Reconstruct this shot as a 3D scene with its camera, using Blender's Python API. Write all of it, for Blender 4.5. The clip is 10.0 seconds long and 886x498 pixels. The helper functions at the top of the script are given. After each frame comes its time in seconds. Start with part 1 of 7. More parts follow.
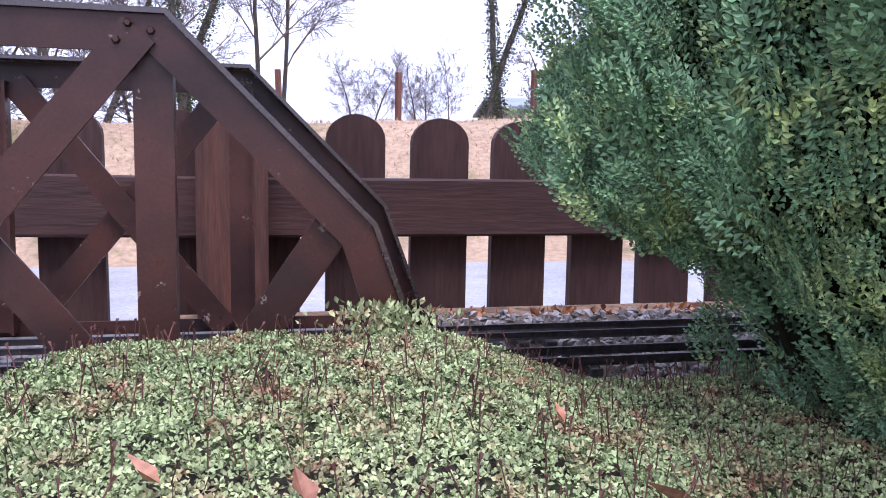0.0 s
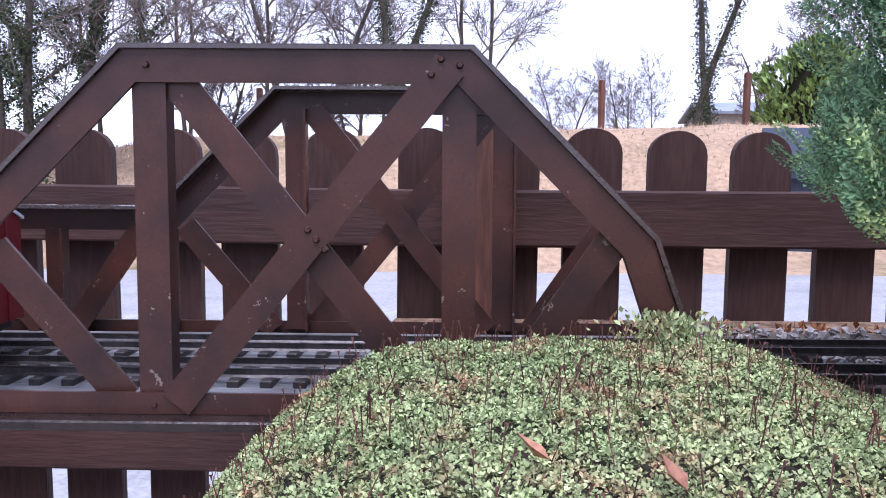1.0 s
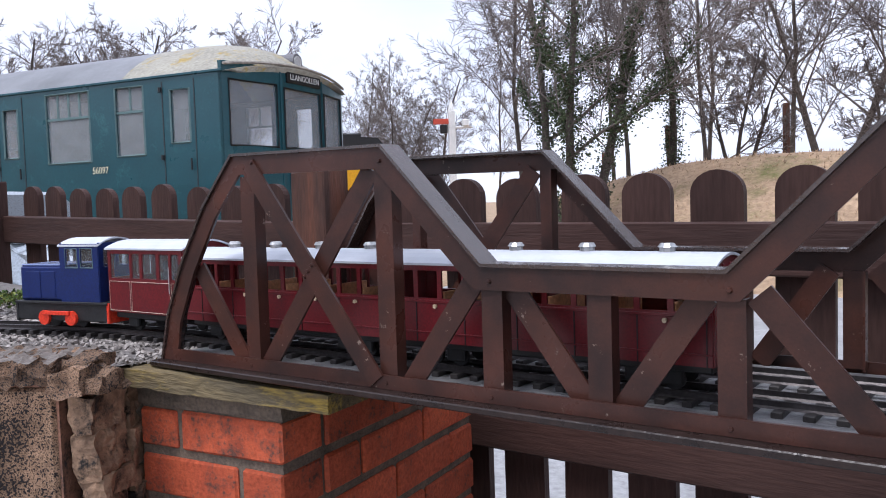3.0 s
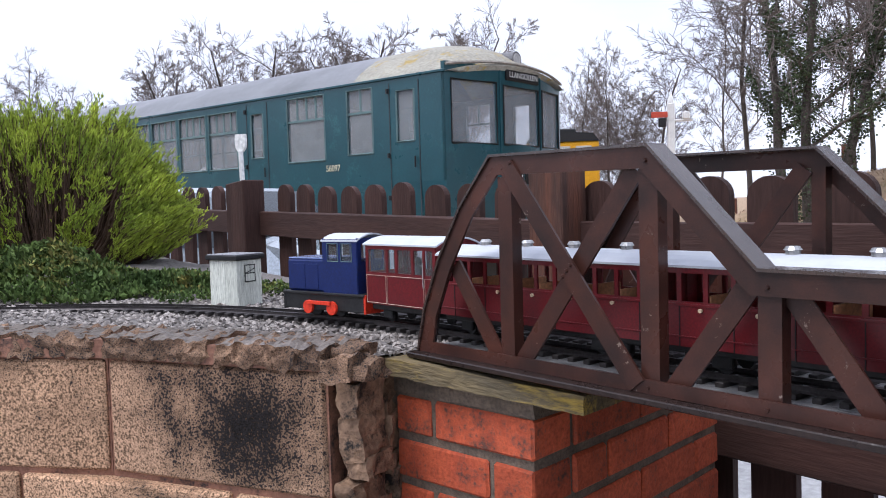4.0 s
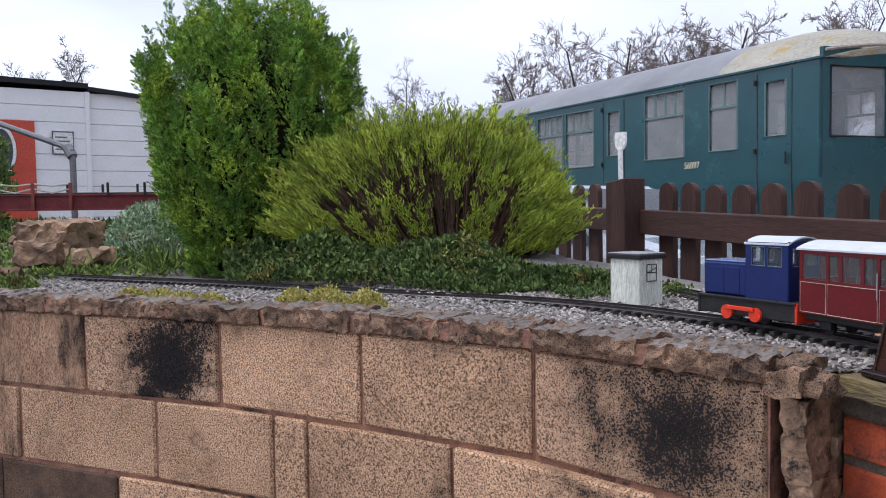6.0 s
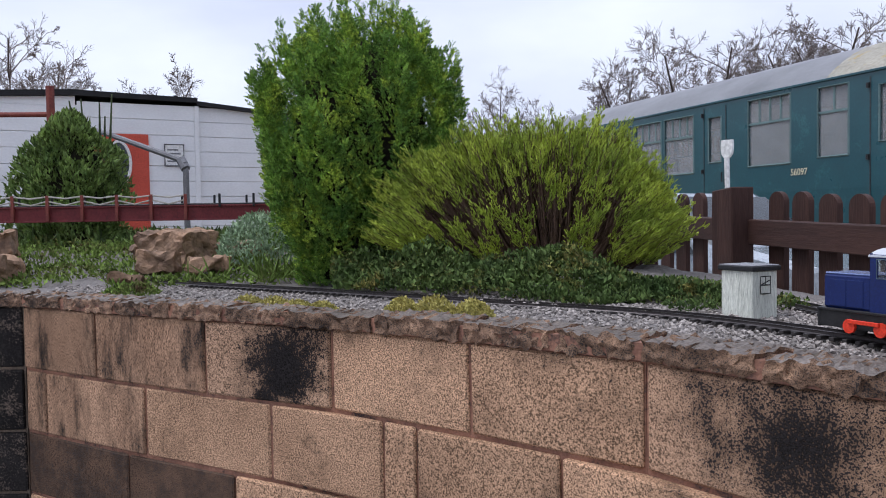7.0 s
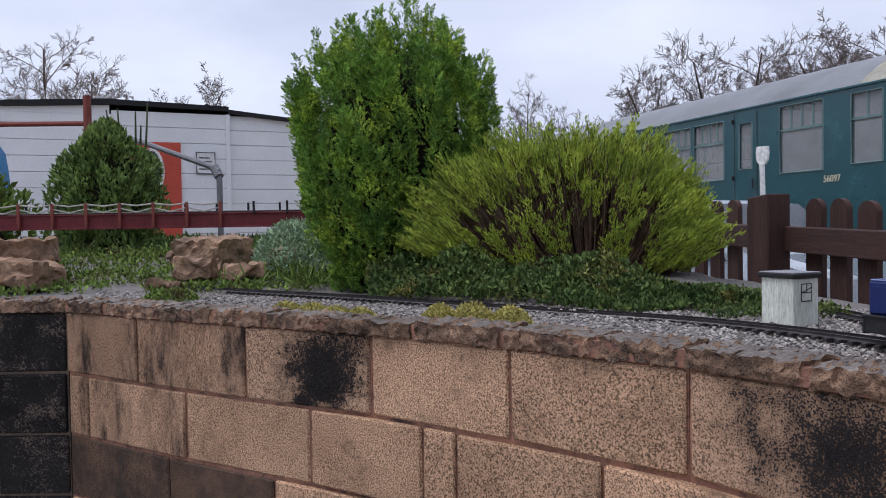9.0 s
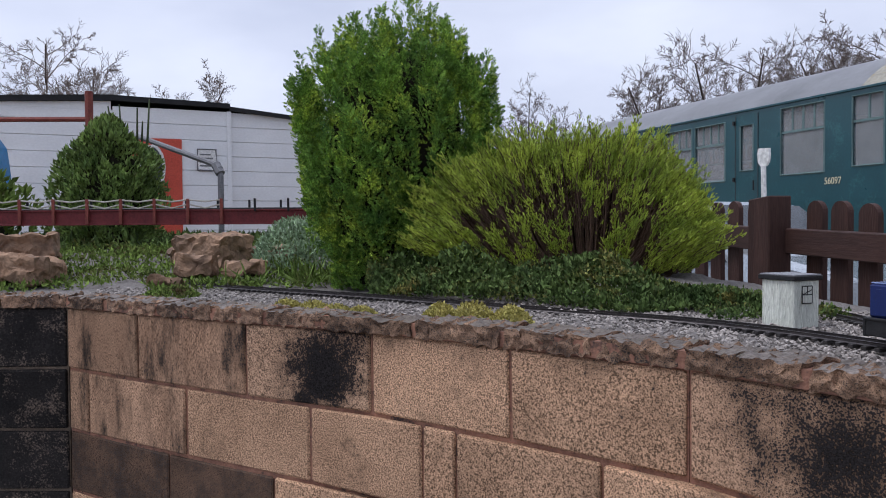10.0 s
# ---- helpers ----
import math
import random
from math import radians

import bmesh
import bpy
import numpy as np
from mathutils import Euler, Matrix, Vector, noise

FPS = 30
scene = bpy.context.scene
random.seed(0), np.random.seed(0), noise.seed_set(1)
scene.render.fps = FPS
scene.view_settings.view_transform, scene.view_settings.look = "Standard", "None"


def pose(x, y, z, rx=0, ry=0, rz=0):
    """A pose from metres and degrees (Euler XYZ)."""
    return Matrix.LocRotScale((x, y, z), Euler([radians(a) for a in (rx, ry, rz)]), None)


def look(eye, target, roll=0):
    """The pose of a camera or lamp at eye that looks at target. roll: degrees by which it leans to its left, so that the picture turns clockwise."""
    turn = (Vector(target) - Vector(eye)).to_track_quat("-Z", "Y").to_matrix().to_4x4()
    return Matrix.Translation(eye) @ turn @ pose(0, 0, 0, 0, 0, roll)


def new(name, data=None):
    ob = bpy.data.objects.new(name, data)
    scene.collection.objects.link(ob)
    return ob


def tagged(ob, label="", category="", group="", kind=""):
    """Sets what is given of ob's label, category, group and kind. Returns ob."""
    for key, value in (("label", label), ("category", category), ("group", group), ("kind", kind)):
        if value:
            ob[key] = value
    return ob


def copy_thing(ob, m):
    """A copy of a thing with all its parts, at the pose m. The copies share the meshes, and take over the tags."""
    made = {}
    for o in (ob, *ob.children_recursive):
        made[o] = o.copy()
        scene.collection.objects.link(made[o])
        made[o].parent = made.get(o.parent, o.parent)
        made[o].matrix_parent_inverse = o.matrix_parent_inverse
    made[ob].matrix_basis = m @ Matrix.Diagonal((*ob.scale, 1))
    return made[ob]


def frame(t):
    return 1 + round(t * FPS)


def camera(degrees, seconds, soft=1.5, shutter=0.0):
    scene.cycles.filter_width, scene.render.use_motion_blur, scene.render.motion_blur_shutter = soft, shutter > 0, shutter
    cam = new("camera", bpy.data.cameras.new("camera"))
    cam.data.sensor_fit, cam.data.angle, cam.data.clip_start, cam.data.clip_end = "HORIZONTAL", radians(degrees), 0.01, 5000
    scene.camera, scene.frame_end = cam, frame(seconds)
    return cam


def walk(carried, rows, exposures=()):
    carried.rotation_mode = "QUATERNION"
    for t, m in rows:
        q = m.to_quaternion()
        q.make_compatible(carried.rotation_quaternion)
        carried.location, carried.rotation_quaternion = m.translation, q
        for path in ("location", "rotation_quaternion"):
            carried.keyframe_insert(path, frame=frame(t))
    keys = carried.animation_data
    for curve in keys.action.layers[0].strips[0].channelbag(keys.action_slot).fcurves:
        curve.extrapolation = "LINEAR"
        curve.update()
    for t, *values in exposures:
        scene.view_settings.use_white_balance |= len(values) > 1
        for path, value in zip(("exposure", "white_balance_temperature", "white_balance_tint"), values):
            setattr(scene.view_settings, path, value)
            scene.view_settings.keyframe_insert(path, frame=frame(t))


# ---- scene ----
cam = camera(56.7, 10.0, soft=1.0)
PATH = [
    (0, (1.396, -0.633, 0.976), (1.828, 1.31, 0.781), 0.7),
    (0.5, (1.364, -0.649, 0.979), (1.625, 1.323, 0.771), 0.1),
    (1, (1.321, -0.675, 0.983), (1.28, 1.316, 0.805), 0.3),
    (1.2, (1.29, -0.701, 0.988), (1.127, 1.285, 0.816), 0.1),
    (1.5, (1.256, -0.72, 0.995), (0.914, 1.245, 0.843), -0.2),
    (2, (1.209, -0.741, 0.999), (0.529, 1.135, 0.856), -0.9),
    (2.5, (1.172, -0.769, 1.008), (0.238, 0.995, 0.876), -1.2),
    (3, (1.136, -0.798, 1.017), (-0.03, 0.823, 0.904), -1.8),
    (4.5, (1.068, -0.868, 1.026), (-0.62, 0.199, 0.917), -1.1),
    (5, (1.046, -0.906, 1.028), (-0.759, -0.05, 0.925), -0.6),
    (5.5, (1.026, -0.938, 1.031), (-0.839, -0.221, 0.929), -0.7),
    (6, (1.003, -0.965, 1.032), (-0.917, -0.412, 0.935), -0.8),
    (7.5, (1.023, -1.021, 1.043), (-0.957, -0.742, 0.979), -0.7),
    (8, (1.022, -1.034, 1.042), (-0.961, -0.785, 0.983), -0.5),
    (8.5, (1.027, -1.041, 1.043), (-0.957, -0.79, 0.987), -0.9),
    (9, (1.028, -1.04, 1.041), (-0.953, -0.768, 0.985), -0.9),
    (9.5, (1.03, -1.045, 1.042), (-0.951, -0.773, 0.984), -0.5),
    (10, (1.03, -1.044, 1.042), (-0.951, -0.772, 0.983), -0.4),
]
walk(cam, [(t, look(eye, target, roll)) for t, eye, target, roll in PATH],
     exposures=((0, 1.36, 5450, 28), (1.0, 1.3, 5450, 25), (1.5, 0.92, 5600, 18), (2.5, 0.86, 5900, 14), (3.2, 0.9, 5900, 14), (5.5, 0.78, 5950, 14), (7.5, 0.47, 5900, 14), (10.0, 0.35, 5900, 14)))

# ---- world and light: a flat overcast winter sky ----
world = bpy.data.worlds.new("overcast")
scene.world = world
world.use_nodes = True
wn = world.node_tree
wn.nodes.clear()
w_out = wn.nodes.new("ShaderNodeOutputWorld")
w_bg = wn.nodes.new("ShaderNodeBackground")
w_sky = wn.nodes.new("ShaderNodeTexSky")
w_sky.sky_type = "NISHITA"
w_sky.sun_disc = False
w_sky.sun_elevation = radians(35)
w_sky.sun_rotation = radians(200)
w_coord = wn.nodes.new("ShaderNodeTexCoord")
w_map = wn.nodes.new("ShaderNodeMapping")
w_map.inputs["Scale"].default_value = (1.0, 1.0, 2.6)
w_noise = wn.nodes.new("ShaderNodeTexNoise")
w_noise.inputs["Scale"].default_value = 2.2
w_noise.inputs["Detail"].default_value = 5
w_noise.inputs["Roughness"].default_value = 0.5
w_ramp = wn.nodes.new("ShaderNodeValToRGB")
w_ramp.color_ramp.elements[0].position = 0.3
w_ramp.color_ramp.elements[0].color = (5.7, 6.0, 7.0, 1)
w_ramp.color_ramp.elements[1].position = 0.72
w_ramp.color_ramp.elements[1].color = (8.6, 8.8, 9.4, 1)
w_mix = wn.nodes.new("ShaderNodeMix")
w_mix.data_type = "RGBA"
w_mix.inputs[0].default_value = 0.93
wn.links.new(w_coord.outputs["Generated"], w_map.inputs["Vector"])
wn.links.new(w_map.outputs[0], w_noise.inputs["Vector"])
wn.links.new(w_noise.outputs["Fac"], w_ramp.inputs["Fac"])
wn.links.new(w_sky.outputs[0], w_mix.inputs[6])
wn.links.new(w_ramp.outputs[0], w_mix.inputs[7])
wn.links.new(w_mix.outputs[2], w_bg.inputs["Color"])
w_bg.inputs["Strength"].default_value = 0.085
wn.links.new(w_bg.outputs[0], w_out.inputs["Surface"])

sun = new("sun", bpy.data.lights.new("sun", "SUN"))
sun.data.energy = 1.5
sun.data.angle = radians(25)
sun.data.color = (1.0, 0.96, 0.9)
sun.matrix_world = look((0, -4, 8), (0, 0, 0))


# ---- materials ----
def material(name, a, b=None, rough=0.6, scale=30.0, fine=200.0, bump=0.2, metal=0.0, stretch=(1, 1, 1),
             stain=None, stain_scale=4.0, stain_at=(0.5, 0.62), island=0.0, random_ob=0.0, coat=0.0, spec=0.3, speck=0.22, hard=0.2, grain=0.12, rvar=0.12, blob=None):
    """Two colours mixed by noise, a finer noise on top, an optional stain with its own shape, and relief."""
    m = bpy.data.materials.new(name)
    m.use_nodes = True
    nt = m.node_tree
    bsdf = nt.nodes["Principled BSDF"]
    b = b or tuple(c * 0.7 for c in a)
    coord = nt.nodes.new("ShaderNodeTexCoord")
    mp = nt.nodes.new("ShaderNodeMapping")
    mp.inputs["Scale"].default_value = stretch
    nt.links.new(coord.outputs["Object"], mp.inputs["Vector"])
    vec = mp.outputs[0]
    if random_ob:
        info = nt.nodes.new("ShaderNodeObjectInfo")
        add = nt.nodes.new("ShaderNodeVectorMath")
        add.operation = "ADD"
        sc = nt.nodes.new("ShaderNodeMath")
        sc.operation = "MULTIPLY"
        sc.inputs[1].default_value = 37.0
        nt.links.new(info.outputs["Random"], sc.inputs[0])
        nt.links.new(vec, add.inputs[0])
        nt.links.new(sc.outputs[0], add.inputs[1])
        vec = add.outputs[0]
    n1 = nt.nodes.new("ShaderNodeTexNoise")
    n1.inputs["Scale"].default_value = scale
    n1.inputs["Detail"].default_value = 5
    n1.inputs["Roughness"].default_value = 0.6
    n2 = nt.nodes.new("ShaderNodeTexNoise")
    n2.inputs["Scale"].default_value = fine
    n2.inputs["Detail"].default_value = 3
    nt.links.new(vec, n1.inputs["Vector"])
    nt.links.new(vec, n2.inputs["Vector"])
    r1 = nt.nodes.new("ShaderNodeMapRange")
    r1.inputs[1].default_value, r1.inputs[2].default_value = 0.3, 0.7
    nt.links.new(n1.outputs["Fac"], r1.inputs[0])
    mix = nt.nodes.new("ShaderNodeMix")
    mix.data_type = "RGBA"
    mix.inputs[6].default_value = (*a, 1)
    mix.inputs[7].default_value = (*b, 1)
    nt.links.new(r1.outputs[0], mix.inputs[0])
    col = mix.outputs[2]
    hsv = nt.nodes.new("ShaderNodeHueSaturation")
    r2 = nt.nodes.new("ShaderNodeMapRange")
    r2.inputs[1].default_value, r2.inputs[2].default_value = 0.5 - hard, 0.5 + hard
    r2.inputs[3].default_value, r2.inputs[4].default_value = 1 - speck, 1 + speck
    nt.links.new(n2.outputs["Fac"], r2.inputs[0])
    val = r2.outputs[0]
    for amount, kind in ((island, "geo"), (random_ob, "ob")):
        if amount:
            src = nt.nodes.new("ShaderNodeNewGeometry" if kind == "geo" else "ShaderNodeObjectInfo")
            out = src.outputs["Random Per Island" if kind == "geo" else "Random"]
            rr = nt.nodes.new("ShaderNodeMapRange")
            rr.inputs[3].default_value, rr.inputs[4].default_value = 1 - amount, 1 + amount
            nt.links.new(out, rr.inputs[0])
            mul = nt.nodes.new("ShaderNodeMath")
            mul.operation = "MULTIPLY"
            nt.links.new(val, mul.inputs[0])
            nt.links.new(rr.outputs[0], mul.inputs[1])
            val = mul.outputs[0]
    nt.links.new(val, hsv.inputs["Value"])
    if stain:
        n3 = nt.nodes.new("ShaderNodeTexNoise")
        n3.inputs["Scale"].default_value = stain_scale
        n3.inputs["Detail"].default_value = 6
        n3.inputs["Roughness"].default_value = 0.78
        nt.links.new(vec, n3.inputs["Vector"])
        r3 = nt.nodes.new("ShaderNodeMapRange")
        r3.inputs[1].default_value, r3.inputs[2].default_value = stain_at
        sum3 = nt.nodes.new("ShaderNodeMath")
        sum3.operation = "MULTIPLY_ADD"
        sum3.inputs[1].default_value = grain
        nt.links.new(n2.outputs["Fac"], sum3.inputs[0])
        shift3 = nt.nodes.new("ShaderNodeMath")
        shift3.operation = "SUBTRACT"
        shift3.inputs[1].default_value = grain * 0.5
        nt.links.new(n3.outputs["Fac"], shift3.inputs[0])
        nt.links.new(shift3.outputs[0], sum3.inputs[2])
        field = sum3.outputs[0]
        if blob:
            flat = nt.nodes.new("ShaderNodeVectorMath")
            flat.operation = "MULTIPLY"
            flat.inputs[1].default_value = (1.0, 0.0, 1.3)
            nt.links.new(coord.outputs["Object"], flat.inputs[0])
            far = nt.nodes.new("ShaderNodeVectorMath")
            far.operation = "DISTANCE"
            far.inputs[1].default_value = (blob[0], 0.0, 1.3 * blob[1])
            nt.links.new(flat.outputs[0], far.inputs[0])
            fall = nt.nodes.new("ShaderNodeMath")
            fall.operation = "MULTIPLY_ADD"
            fall.inputs[1].default_value = -1.6
            fall.inputs[2].default_value = 1.6 * blob[2]
            nt.links.new(far.outputs["Value"], fall.inputs[0])
            total = nt.nodes.new("ShaderNodeMath")
            nt.links.new(fall.outputs[0], total.inputs[0])
            nt.links.new(field, total.inputs[1])
            field = total.outputs[0]
        nt.links.new(field, r3.inputs[0])
        mx = nt.nodes.new("ShaderNodeMix")
        mx.data_type = "RGBA"
        nt.links.new(r3.outputs[0], mx.inputs[0])
        nt.links.new(col, mx.inputs[6])
        mx.inputs[7].default_value = (*stain, 1)
        col = mx.outputs[2]
    nt.links.new(col, hsv.inputs["Color"])
    nt.links.new(hsv.outputs["Color"], bsdf.inputs["Base Color"])
    rr = nt.nodes.new("ShaderNodeMapRange")
    rr.inputs[3].default_value, rr.inputs[4].default_value = max(rough - rvar, 0.05), min(rough + rvar, 1)
    nt.links.new(n1.outputs["Fac"], rr.inputs[0])
    nt.links.new(rr.outputs[0], bsdf.inputs["Roughness"])
    bsdf.inputs["Metallic"].default_value = metal
    bsdf.inputs["Coat Weight"].default_value = coat
    bsdf.inputs["Specular IOR Level"].default_value = spec
    if bump:
        bp = nt.nodes.new("ShaderNodeBump")
        bp.inputs["Strength"].default_value = bump
        bp.inputs["Distance"].default_value = 0.5 / fine
        nt.links.new(n2.outputs["Fac"], bp.inputs["Height"])
        nt.links.new(bp.outputs[0], bsdf.inputs["Normal"])
    return m


def glass(name, tint=(0.9, 0.95, 0.95), alpha=0.25):
    m = bpy.data.materials.new(name)
    m.use_nodes = True
    nt = m.node_tree
    bsdf = nt.nodes["Principled BSDF"]
    bsdf.inputs["Base Color"].default_value = (*tint, 1)
    bsdf.inputs["Roughness"].default_value = 0.04
    bsdf.inputs["Alpha"].default_value = alpha
    return m


